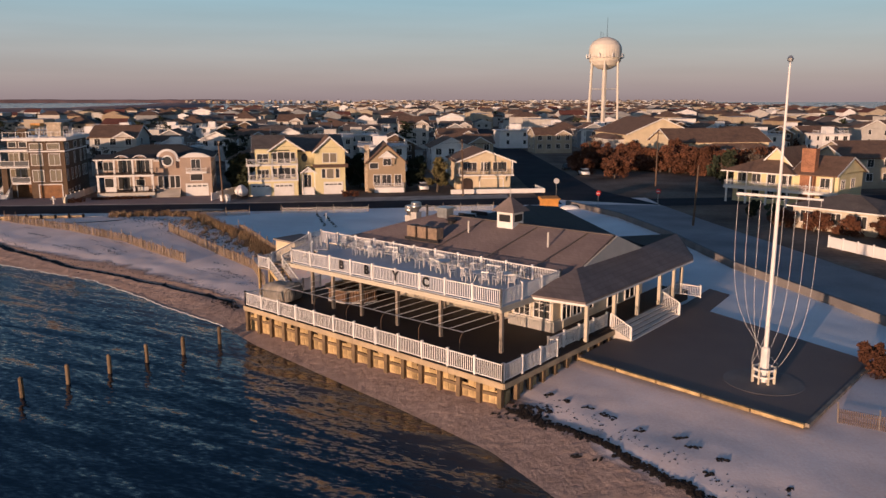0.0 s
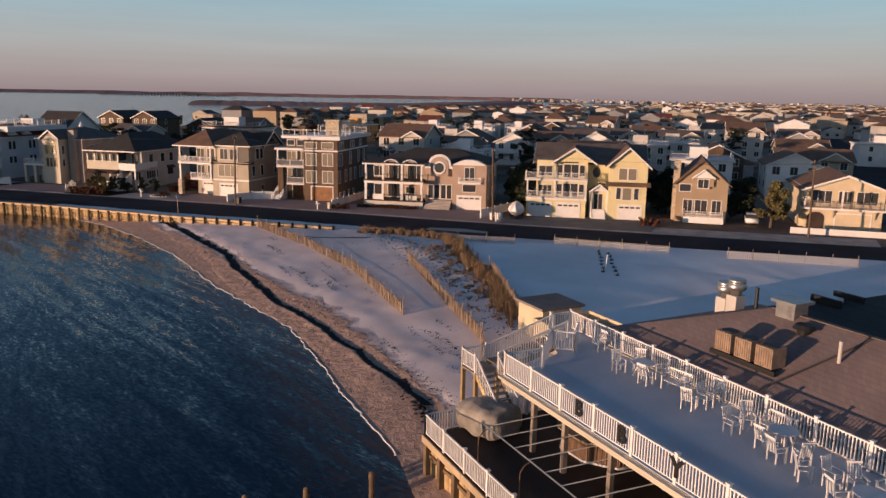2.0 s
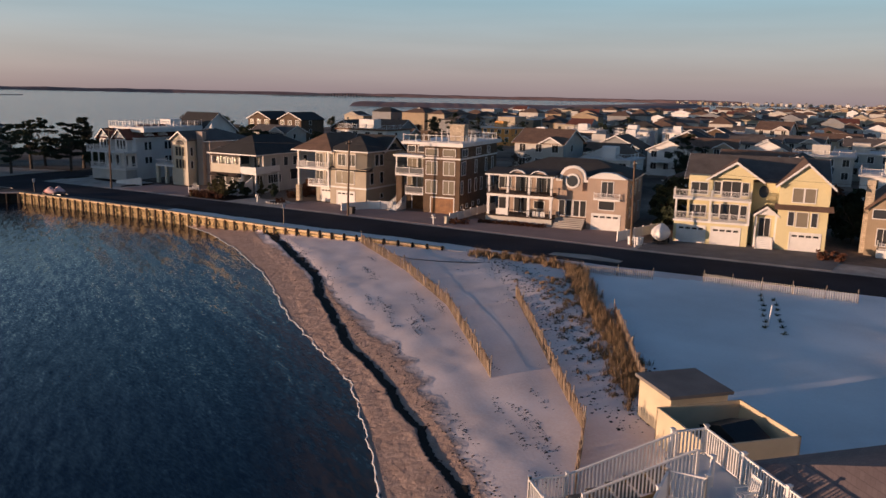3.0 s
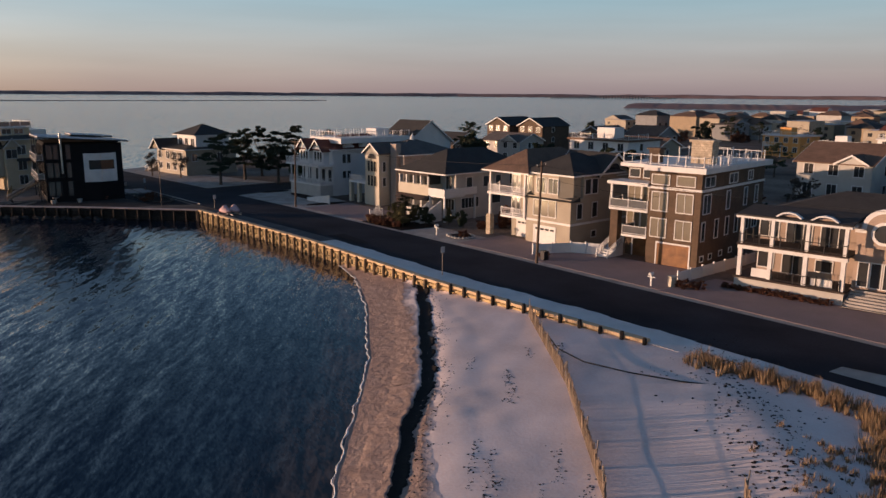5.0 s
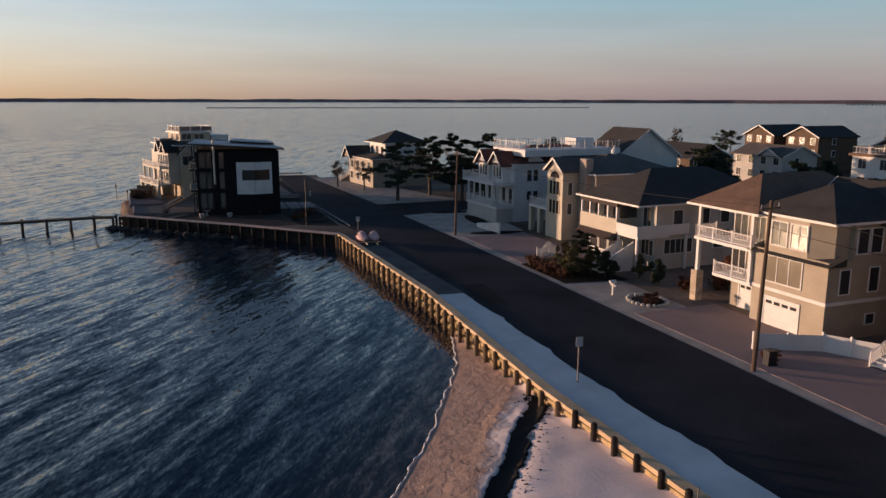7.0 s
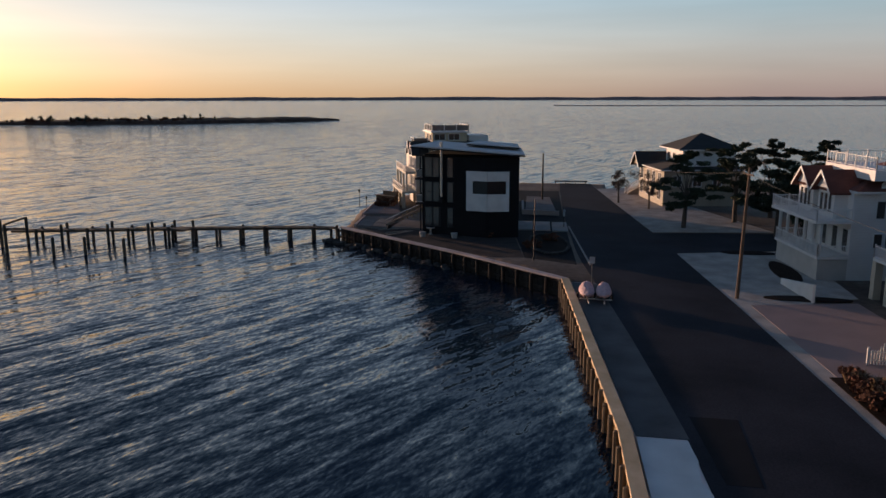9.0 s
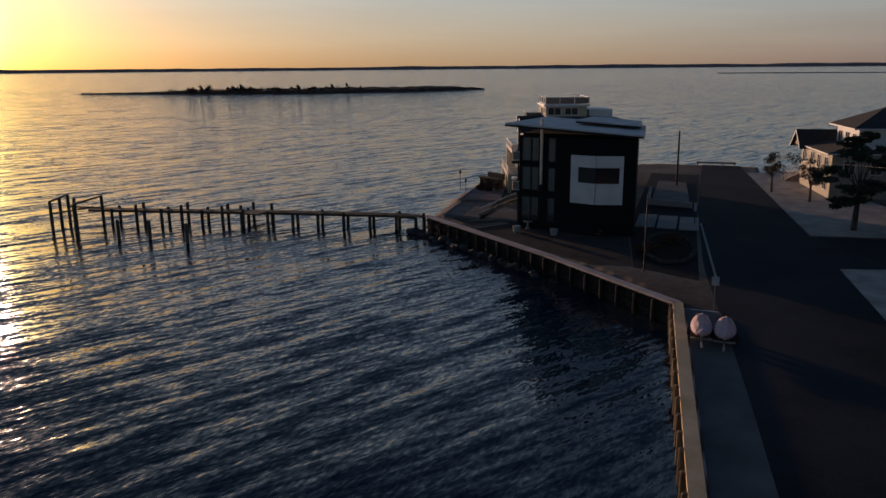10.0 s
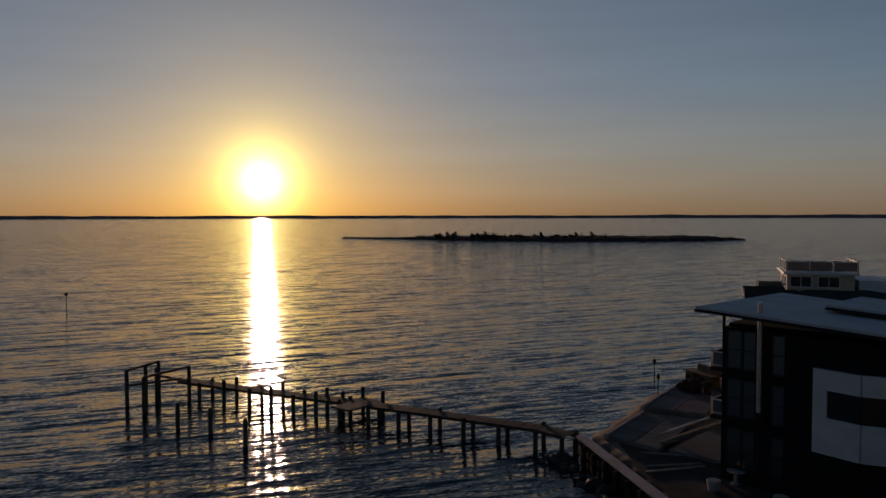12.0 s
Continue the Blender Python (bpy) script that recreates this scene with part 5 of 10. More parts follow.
def garden_table():
    c = club_thing("garden_table", "round white table on the upper terrace", "table", group="terrace tables")
    part("tabletop", bm_lathe(bmesh.new(), [(0.55, 0.70), (0.58, 0.715), (0.55, 0.735)], 20), WHITE, c)
    for a in range(4):
        part("leg", shared(("table_leg",), lambda: bm_bar(bmesh.new(), (0.15, 0, 0.7), (0.42, 0, 0), 0.05), WHITE), None, c, m=pose(0, 0, 0, 0, 0, 45 + 90 * a))
    return c


def garden_bench():
    c = club_thing("garden_bench", "white slatted bench on the upper terrace", "bench", group="terrace benches")
    for x in (-0.65, 0.65):
        for y in (-0.24, 0.24):
            part("leg", shared(("bench_leg", y), lambda: box(-0.03, 0.03, -0.03, 0.03, 0, 0.64 if y < 0 else 0.95), WHITE), None, c, m=pose(x, y, 0))
        part("armrest", box(x - 0.04, x + 0.04, -0.28, 0.26, 0.62, 0.66), WHITE, c)
    bm = bmesh.new()
    for i in range(5):
        bm_box(bm, -0.68, 0.68, -0.25 + i * 0.1, -0.17 + i * 0.1, 0.42, 0.45)
    part("seat", bm, WHITE, c)
    back = part("backrest", bm_bar(bmesh.new(), (-0.68, 0.3, 0.93), (0.68, 0.3, 0.93), 0.04, 0.08), WHITE, c)
    for i in range(12):
        part("slat", shared(("bench_back_slat",), lambda: bm_bar(bmesh.new(), (0, 0.25, 0.5), (0, 0.3, 0.9), 0.045, 0.02), WHITE), None, back, m=pose(-0.62 + i * 0.113, 0, 0))
    return c


def furnish():
    chair, table, bench = garden_chair(), garden_table(), garden_bench()
    spots = [("c", 0.9, 9.9, 0), ("c", 3.9, 8.8, 80), ("c", 4.2, 9.8, 40), ("t", 4.9, 9.4, 0), ("c", 5.5, 10.0, -40), ("c", 5.7, 8.9, 190), ("b", 7.1, 9.5, 8), ("c", 8.8, 8.6, 200), ("c", 9.0, 9.4, 100), ("c", 8.7, 10.1, 10),
             ("c", 11.4, 8.4, 90), ("c", 11.3, 9.4, 60), ("b", 12.5, 9.7, 0), ("c", 13.0, 8.4, 180), ("t", 13.2, 9.2, 0), ("c", 13.9, 8.0, 170), ("c", 14.5, 8.6, 250), ("c", 15.3, 7.7, 140),
             ("c", 16.1, 8.2, 90), ("c", 16.8, 8.5, 60), ("c", 17.0, 7.2, 160), ("t", 17.8, 7.7, 0), ("b", 17.9, 9.1, 0), ("c", 18.7, 7.2, 210), ("c", 19.3, 7.8, 250), ("t", 19.4, 8.6, 0), ("c", 20.6, 7.7, 220), ("c", 20.2, 8.9, -40)]
    used = set()
    for k, x, y, a in spots:
        src = {"c": chair, "t": table, "b": bench}[k]
        m = CLUB @ pose(x, y, UPPER_Z, 0, 0, a)
        if k in used:
            copy_thing(src, m)
        else:
            src.matrix_basis = m
            used.add(k)


def under_deck():
    b = club_thing("beach_bar", "octagonal brown wooden bar counter under the upper terrace", "bar", 5.2, 7.0, DECK_Z, 20)
    n = 8
    pts = [(2.1 * math.cos(2 * math.pi * i / n), 1.6 * math.sin(2 * math.pi * i / n)) for i in range(n)]
    for i in range(n):
        (xa, ya), (xb, yb) = pts[i], pts[(i + 1) % n]
        panel = part("panel", bm_bar(bmesh.new(), (xa, ya, 0.55), (xb, yb, 0.55), 0.06, 1.05), BARBROWN, b)
        k = 7
        for j in range(k):
            f = (j + 0.5) / k
            part("board", shared(("bar_board",), lambda: box(-0.065, 0.065, -0.065, 0.065, 0.05, 1.06), BARBROWN), None, panel, m=pose(xa + (xb - xa) * f, ya + (yb - ya) * f, 0))
        bm = bmesh.new()
        bm_bar(bm, (xa * 1.05, ya * 1.05, 1.1), (xb * 1.05, yb * 1.05, 1.1), 0.5, 0.06)
        part("countertop", bm, GREYWOOD, b)
        bm = bmesh.new()
        bm_bar(bm, (xa * 1.06, ya * 1.06, 0.06), (xb * 1.06, yb * 1.06, 0.06), 0.08, 0.1)
        part("kick_rail", bm, WHITE, b)
    f = club_thing("awning_frame", "dark bent pipe frame with pale wires over the terrace", "awning frame")
    for x in range(6):
        px = 4.2 + x * 3.46
        bm = bmesh.new()
        bm_tube(bm, (px, 0.75, DECK_Z), (px, 0.75, 2.1), 0.024, 0.024, 6)
        bm_tube(bm, (px, 0.75, 2.1), (px, 0.95, 2.38), 0.024, 0.024, 6)
        bm_tube(bm, (px, 0.95, 2.38), (px, 1.3, 2.5), 0.024, 0.024, 6)
        part("bent_post", bm, POLE, f)
    part("front_pipe", bm_tube(bmesh.new(), (3.6, 1.3, 2.5), (21.6, 1.0, 2.5), 0.035, 0.035, 6), METAL, f)
    for i in range(16):
        x = 4.0 + i * 1.17
        part("wire", bm_tube(bmesh.new(), (x, 1.25 - 0.015 * i, 2.5), (x + 0.9 + 0.05 * i, 9.6, 2.95), 0.022, 0.022, 5), WHITE, f)
    g = club_thing("covered_furniture", "stacked furniture under a dull grey tarpaulin", "tarpaulin", 0.9, 3.2, DECK_Z, 15)
    bm = bmesh.new()
    bmesh.ops.create_icosphere(bm, subdivisions=4, radius=1.0)
    for v in bm.verts:
        x, y, z = v.co
        p = 0.55
        v.co = Vector((1.5 * math.copysign(abs(x) ** p, x), 1.3 * math.copysign(abs(y) ** p, y), 0.72 + 0.72 * math.copysign(abs(z) ** 0.5, z)))
        v.co += Vector((1, 1, 0.8)) * 0.1 * noise.noise(v.co * 1.8) + Vector((0, 0, 0.18 * noise.noise(v.co * 0.9)))
    part("cover", bm, TARP, g)


def flagpole():
    t = thing("flagpole", "tall white flagpole with crossarm, halyards and octagonal base", "flagpole", 19.6, 43.8, 0.09)
    part("mast", bm_lathe(bmesh.new(), [(0.14, 0), (0.135, 2.4), (0.105, 11.0), (0.09, 11.2), (0.06, 18.7), (0.025, 18.9)], 14), WHITE, t, smooth=True)
    part("ball", bm_lathe(bmesh.new(), [(0.03, 18.85), (0.15, 18.95), (0.17, 19.08), (0.11, 19.2), (0.02, 19.25)], 12), METAL, t)
    part("collar", bm_lathe(bmesh.new(), [(0.27, 0.0), (0.26, 2.1), (0.18, 2.2)], 8), WHITE, t)
    part("pad", bm_lathe(bmesh.new(), [(2.3, -0.02), (2.3, 0.012)], 28), OLDCONCRETE, t)
    for i in range(8):
        a = 2 * math.pi * i / 8
        part("fender_post", shared(("fender",), lambda: box(-0.07, 0.07, -0.05, 0.05, 0, 0.95), CREAM), None, t, m=pose(0.66 * math.cos(a), 0.66 * math.sin(a), 0, 0, 0, math.degrees(a)))
        b = a + 2 * math.pi / 8
        for z in (0.86, 0.42):
            part("fender_rail", bm_bar(bmesh.new(), (0.66 * math.cos(a), 0.66 * math.sin(a), z), (0.66 * math.cos(b), 0.66 * math.sin(b), z), 0.06, 0.12), WHITE, t)
        ang = radians(-40)
        far = (i - 3.5) / 3.5 * 2.3
        bm, before = bmesh.new(), None
        for k in range(15):
            f = k / 14
            g = f ** 4.5
            p = (far * math.cos(ang) * (1 - g) + 0.8 * math.cos(a) * g, far * math.sin(ang) * (1 - g) + 0.8 * math.sin(a) * g, 11.3 - 10.2 * f)
            if before:
                bm_tube(bm, before, p, 0.009, 0.009, 4)
            before = p
        part("halyard", bm, WHITE_VINYL, t)
    ang = radians(-40)
    part("crossarm", bm_tube(bmesh.new(), (-2.4 * math.cos(ang), -2.4 * math.sin(ang), 11.3), (2.4 * math.cos(ang), 2.4 * math.sin(ang), 11.3), 0.09, 0.06, 8), WHITE, t)


lower_terrace()
upper_terrace()
club_house()
furnish()
under_deck()
flagpole()
# ---- houses along the bay road; x runs along the front, y goes back ----
def house(name, label, x, y, turn):
    return thing(name, label, "house", x, y, 0, turn)


def wall(h, x0, x1, y0, y1, z0, z1, mat, name="wall"):
    return part(name, box(x0, x1, y0, y1, z0, z1), mat, h)


def brown_house():
    h = house("house", "three-storey brown shingled house with a railed roof terrace", -75.6, 131.2, 12)
    wall(h, 4.6, 10.4, 0, 16, 0, 10.0, SHAKE)
    wall(h, 0.6, 4.6, 2.6, 15, 0, 10.0, SHAKE)
    wall(h, 0, 0.9, 0.2, 1.1, 0, 5.6, SHAKE, "pier")
    part("band", box(4.5, 10.5, -0.1, 16.1, 8.0, 8.25), WHITE, h)
    part("cornice", box(4.2, 11.0, -0.6, 16.6, 9.9, 10.45), WHITE, h)
    part("cornice", box(0.0, 4.6, 1.8, 15.5, 9.9, 10.3), WHITE, h)
    part("canopy", box(-0.3, 4.6, -0.3, 2.6, 8.1, 8.45), WHITE, h)
    post(h, 0.1, 0.1, 5.6, 8.1, 0.11)
    deck(h, -0.1, 4.6, -0.1, 2.6, 5.55, "fl", glassy=True)
    deck(h, 1.6, 4.6, -0.1, 2.6, 2.75, "fl", glassy=True)
    for x in (5.9, 8.7):
        window(h, "f", x, 0, 5.75, 1.7, 1.9, 2, pane=PANE_CURTAIN)
        window(h, "f", x, 0, 2.95, 1.7, 1.9, 2, pane=PANE_CURTAIN)
        window(h, "f", x, 0, 8.5, 1.9, 0.95, 1, pane=PANE_CURTAIN)
    for x in (1.4, 3.1):
        window(h, "f", x, 2.6, 8.75, 1.2, 0.85, 1)
        window(h, "f", x + 0.1, 2.6, 5.6, 1.5, 2.1, 2, pane=PANE_CURTAIN)
        window(h, "f", x + 0.1, 2.6, 2.8, 1.5, 2.1, 2, pane=PANE_CURTAIN)
    garage_door(h, 2.9, 2.6, 0, 2.6, 2.2, CEDARDOOR, False)
    garage_door(h, 7.7, 0, 0, 3.6, 2.3, CEDARDOOR, False)
    for y, w in ((1.4, 1.6), (6.5, 0.8), (11, 0.8), (14, 0.8)):
        window(h, "r", 10.4, y, 5.75, w, 1.9, 2 if w > 1 else 1)
    for y, w in ((0.9, 0.7), (4, 0.8), (6.6, 0.8), (9.0, 0.8), (12, 0.8), (14, 1.4)):
        window(h, "r", 10.4, y, 2.95, w, 1.9, 2 if w > 1 else 1)
    for y, w in ((1.8, 2.2), (7.5, 2.0), (12, 1.2)):
        window(h, "r", 10.4, y, 8.5, w, 0.95, 2)
    for y in (1.0, 3.0, 5.5, 8.0):
        window(h, "r", 10.4, y, 0.8, 0.7, 0.5, 1)
    railing(h, [(4.5, 0.2), (10.6, -0.3), (10.6, 15)], 10.45, 1.05, WHITE, step=0.9)
    railing(h, [(0.2, 2.1), (4.4, 2.1)], 10.3, 1.05, WHITE, step=0.9)
    railing(h, [(10.6, 15), (2, 15)], 10.45, 1.05, WHITE, step=0.9)
    railing(h, [(5.5, 4.5), (5.5, 9.0), (9.5, 9.0)], 10.45, 1.6, WHITE, step=3)
    part("chimney", bm_box(box(6.6, 8.9, 5.0, 6.6, 10.3, 12.7), 6.4, 9.1, 4.8, 6.8, 12.7, 12.95), STONE, h, "stone chimney with flat cap")
    part("chimney", bm_box(box(2.2, 3.4, 4.0, 5.0, 10.0, 11.7), 2.0, 3.6, 3.8, 5.2, 11.7, 11.9), SHAKE, h)
    stairs(h, -0.4, 0.9, 1.6, -1.6, 1.3, mat=WHITE)


def rose_house():
    h = house("house", "rose-grey sided two-storey house with round window and porch", -59.4, 131.8, 13)
    part("porch_base", box(0, 9.4, -1.2, 2.6, 0, 1.05), PALE, h)
    part("porch_floor", box(-0.15, 9.5, -1.35, 2.6, 1.05, 1.2), DECKDARK, h)
    wall(h, 0.6, 9.4, 2.6, 14, 0, 6.7, PINK)
    wall(h, 9.4, 13.8, 1.0, 14, 0, 6.9, PINK)
    wall(h, 13.8, 19.0, 0, 14, 0, 6.9, PINK)
    part("porch_beam", box(0, 9.4, -1.0, -0.6, 3.75, 4.1), WHITE, h)
    part("upper_deck", box(-0.1, 9.4, -1.1, 2.6, 4.1, 4.25), DECKDARK, h)
    for x in (0.25, 3.0, 6.0, 9.1):
        post(h, x, -0.8, 1.2, 3.75, 0.18)
    railing(h, [(0.1, 2.4), (0.1, -1.0), (9.3, -1.0)], 4.25, 0.95, DARKMETAL, step=1.2, thick=0.02)
    railing(h, [(3.2, -1.0), (9.0, -1.0)], 1.2, 0.9, DARKMETAL, step=0.3, thick=0.02)
    window(h, "f", 1.5, 2.6, 4.6, 1.7, 1.5, 2)
    window(h, "f", 4.2, 2.6, 4.25, 2.2, 2.1, 3)
    window(h, "f", 7.2, 2.6, 4.25, 2.2, 2.1, 3)
    window(h, "f", 3.9, 2.6, 1.3, 1.9, 2.1, 2)
    window(h, "f", 6.6, 2.6, 1.9, 1.4, 1.0, 1)
    window(h, "f", 1.4, 2.6, 1.6, 1.4, 1.6, 1)
    for x in (4.2, 7.2):
        arch = [(c, q) for c, q in ((-1.15, 0.0), (-1.1, 0.16), (-0.6, 0.5), (0.0, 0.62), (0.6, 0.5), (1.1, 0.16), (1.15, 0.0))]
        part("dormer", bm_prism(bmesh.new(), [(x + c * 0.8, 6.78 + q * 0.75) for c, q in arch], "y", -0.35, 3.4), PINK, h)
        bm = bmesh.new()
        for (ca, qa), (cb, qb) in zip(arch, arch[1:]):
            bm_bar(bm, (x + ca, -0.5, 6.82 + qa), (x + cb, -0.5, 6.82 + qb), 0.5, 0.13)
        part("eyebrow_trim", bm, WHITE, h)
    # round gable with its round window
    ring = [(11.6 + 1.75 * math.cos(a), 6.9 + 1.45 * math.sin(a)) for a in np.linspace(0, math.pi, 13)]
    part("round_gable", bm_prism(bmesh.new(), [(9.7, 6.4), (13.5, 6.4)] + ring, "y", 0.6, 1.2), WHITE, h)
    ring = [(11.6 + 1.4 * math.cos(a), 6.7 + 1.3 * math.sin(a)) for a in np.linspace(0, math.pi, 13)]
    part("round_gable", bm_prism(bmesh.new(), [(10.2, 5.0), (13.0, 5.0)] + ring, "y", 0.5, 1.0), PINK, h)
    disc = [(11.6 + 1.0 * math.cos(a), 6.3 + 1.0 * math.sin(a)) for a in np.linspace(0, 2 * math.pi, 24, endpoint=False)]
    ro = part("window", bm_prism(bmesh.new(), disc, "y", 0.38, 0.6), WHITE, h, "round window in a white ring")
    disc = [(11.6 + 0.75 * math.cos(a), 6.3 + 0.75 * math.sin(a)) for a in np.linspace(0, 2 * math.pi, 24, endpoint=False)]
    part("pane", bm_prism(bmesh.new(), disc, "y", 0.34, 0.5), PANE, ro)
    for x in (10.2, 11.2, 12.2, 13.1):
        window(h, "f", x, 1.0, 1.5, 0.75, 2.1, 1)
    part("cornice", box(9.3, 14.0, 0.6, 1.2, 6.2, 6.5), WHITE, h)
    stairs(h, 9.6, 13.6, 0.6, -2.0, 1.3, mat=OLDCONCRETE, rail=False, tread=CONCRETE)
    part("landing", box(9.4, 13.8, 0.4, 1.0, 0, 1.3), PINK, h)
    window(h, "f", 16.4, 0, 4.5, 1.5, 2.0, 2)
    window(h, "f", 16.4, 0, 2.8, 2.0, 1.1, 1)
    deck(h, 14.7, 18.2, -0.5, 0.0, 4.3, "f", h=0.7)
    garage_door(h, 16.4, 0, 0, 3.6, 2.1)
    ring = [(16.4 + 2.5 * c, 6.9 + 0.95 * s) for c, s in ((-1, 0), (-0.95, 0.15), (-0.5, 0.7), (-0.2, 0.85), (0.2, 0.85), (0.5, 0.7), (0.95, 0.15), (1, 0))]
    part("eyebrow_gable", bm_prism(bmesh.new(), ring, "y", -0.45, 0.8), WHITE, h)
    hip_roof(h, 0.6, 19.0, 2.4, 14, 6.7, 2.1, 0.5, ROOF_DARK)
    part("porch_roof", box(-0.3, 9.5, -1.1, 2.8, 6.62, 6.82), WHITE, h)
    part("porch_shingles", pitched([(-0.3, -1.1, 6.82), (9.5, -1.1, 6.82), (9.5, 3.2, 7.3), (-0.3, 3.2, 7.3)]), ROOF_DARK, h)
    for x in (0.25, 3.0, 6.0, 9.1):
        post(h, x, -0.8, 4.25, 6.62, 0.15)
    for x in (2.2, 7.4):
        part("porch_panel", box(x - 0.9, x + 0.9, -0.62, -0.56, 1.2, 2.0), WHITE, h)
    for y in (3, 7, 11):
        window(h, "r", 19.0, y, 4.4, 0.9, 1.5, 1)
        window(h, "r", 19.0, y, 1.6, 0.9, 1.3, 1)


def yellow_house():
    h = house("house", "pale yellow three-storey house with white balconies and garages", -34.2, 134.2, 13)
    wall(h, 1.6, 9.0, 1.6, 14, 0, 8.2, YELLOW)
    wall(h, 9.0, 12.0, 3.0, 14, 0, 8.0, YELLOW)
    wall(h, 12.0, 17.4, 0.4, 14, 0, 7.9, YELLOW)
    part("garage_front", box(0.3, 8.9, 0, 1.6, 0, 2.7), YELLOW, h)
    garage_door(h, 2.4, 0, 0, 3.2, 2.1)
    garage_door(h, 6.4, 0, 0, 3.2, 2.1)
    garage_door(h, 15.2, 0.4, 0, 3.2, 2.1)
    deck(h, 0.2, 9.0, -0.1, 1.6, 2.85, "flr")
    deck(h, 0.0, 9.0, -0.3, 1.6, 5.6, "flr")
    for x in (0.4, 4.4, 8.8):
        post(h, x, 0.1, 2.85, 5.35, 0.11)
    for z in (2.95, 5.75):
        window(h, "f", 2.9, 1.6, z + 0.2, 1.9, 1.4, 3 if z < 4 else 2)
        window(h, "f", 6.6, 1.6, z, 2.1, 1.9, 2)
        window(h, "f", 5.0, 1.6, z + 0.3, 0.7, 1.5, 1)
        window(h, "f", 8.2, 1.6, z + 0.3, 0.7, 1.5, 1)
    arc = [(6.6 + 1.05 * math.cos(a), 7.85 + 0.5 * math.sin(a)) for a in np.linspace(0, math.pi, 9)]
    part("arched_window", bm_prism(bmesh.new(), arc, "y", 1.5, 1.62), PANE, h)
    gable_roof(h, 4.2, 9.8, 0.8, 12, 8.1, 1.9, "y", 0.5, ROOF_BROWN, YELLOW)
    gable_roof(h, 12.0, 17.4, 0.0, 12, 7.9, 2.4, "y", 0.5, ROOF_BROWN, YELLOW)
    gable_roof(h, 1.6, 17.0, 3, 14, 7.9, 2.4, "x", 0.6, ROOF_GREY, YELLOW)
    part("skirt_roof", bm_prism(bmesh.new(), [(-0.6, 4.9), (0.5, 5.5), (0.5, 4.9)], "x", 11.6, 17.9), ROOF_BROWN, h)
    window(h, "f", 14.0, 0.4, 5.8, 1.1, 1.6, 1, pane=PANE_CURTAIN)
    window(h, "f", 15.3, 0.4, 5.8, 1.1, 1.6, 1, pane=PANE_CURTAIN)
    window(h, "f", 14.7, 0.4, 2.9, 1.2, 1.7, 1, pane=PANE_CURTAIN)
    for x in (13.5, 16.0):
        window(h, "f", x, 0.4, 3.0, 0.6, 1.6, 1)
    for y in (1.2, 4, 8):
        window(h, "r", 17.4, y, 5.8, 0.9, 1.5, 1)
    # porch over the front door
    part("entry", box(9.4, 12.0, 1.4, 3.0, 0, 4.0), YELLOW, h)
    gable_roof(h, 9.6, 12.0, 0.6, 3.2, 4.0, 0.9, "y", 0.25, ROOF_DARK, WHITE)
    window(h, "f", 10.7, 1.4, 1.3, 1.2, 2.2, 2)
    for x in (9.7, 11.9):
        post(h, x, 0.7, 0, 4.0, 0.1)
    stairs(h, 9.9, 11.7, 1.0, -0.8, 1.3, mat=WHITE, rail=False)
    disc = [(10.3 + 0.55 * math.cos(a), 6.5 + 0.75 * math.sin(a)) for a in np.linspace(0, 2 * math.pi, 20, endpoint=False)]
    part("oval_window", bm_prism(bmesh.new(), disc, "y", 2.93, 3.05), PANE, h)


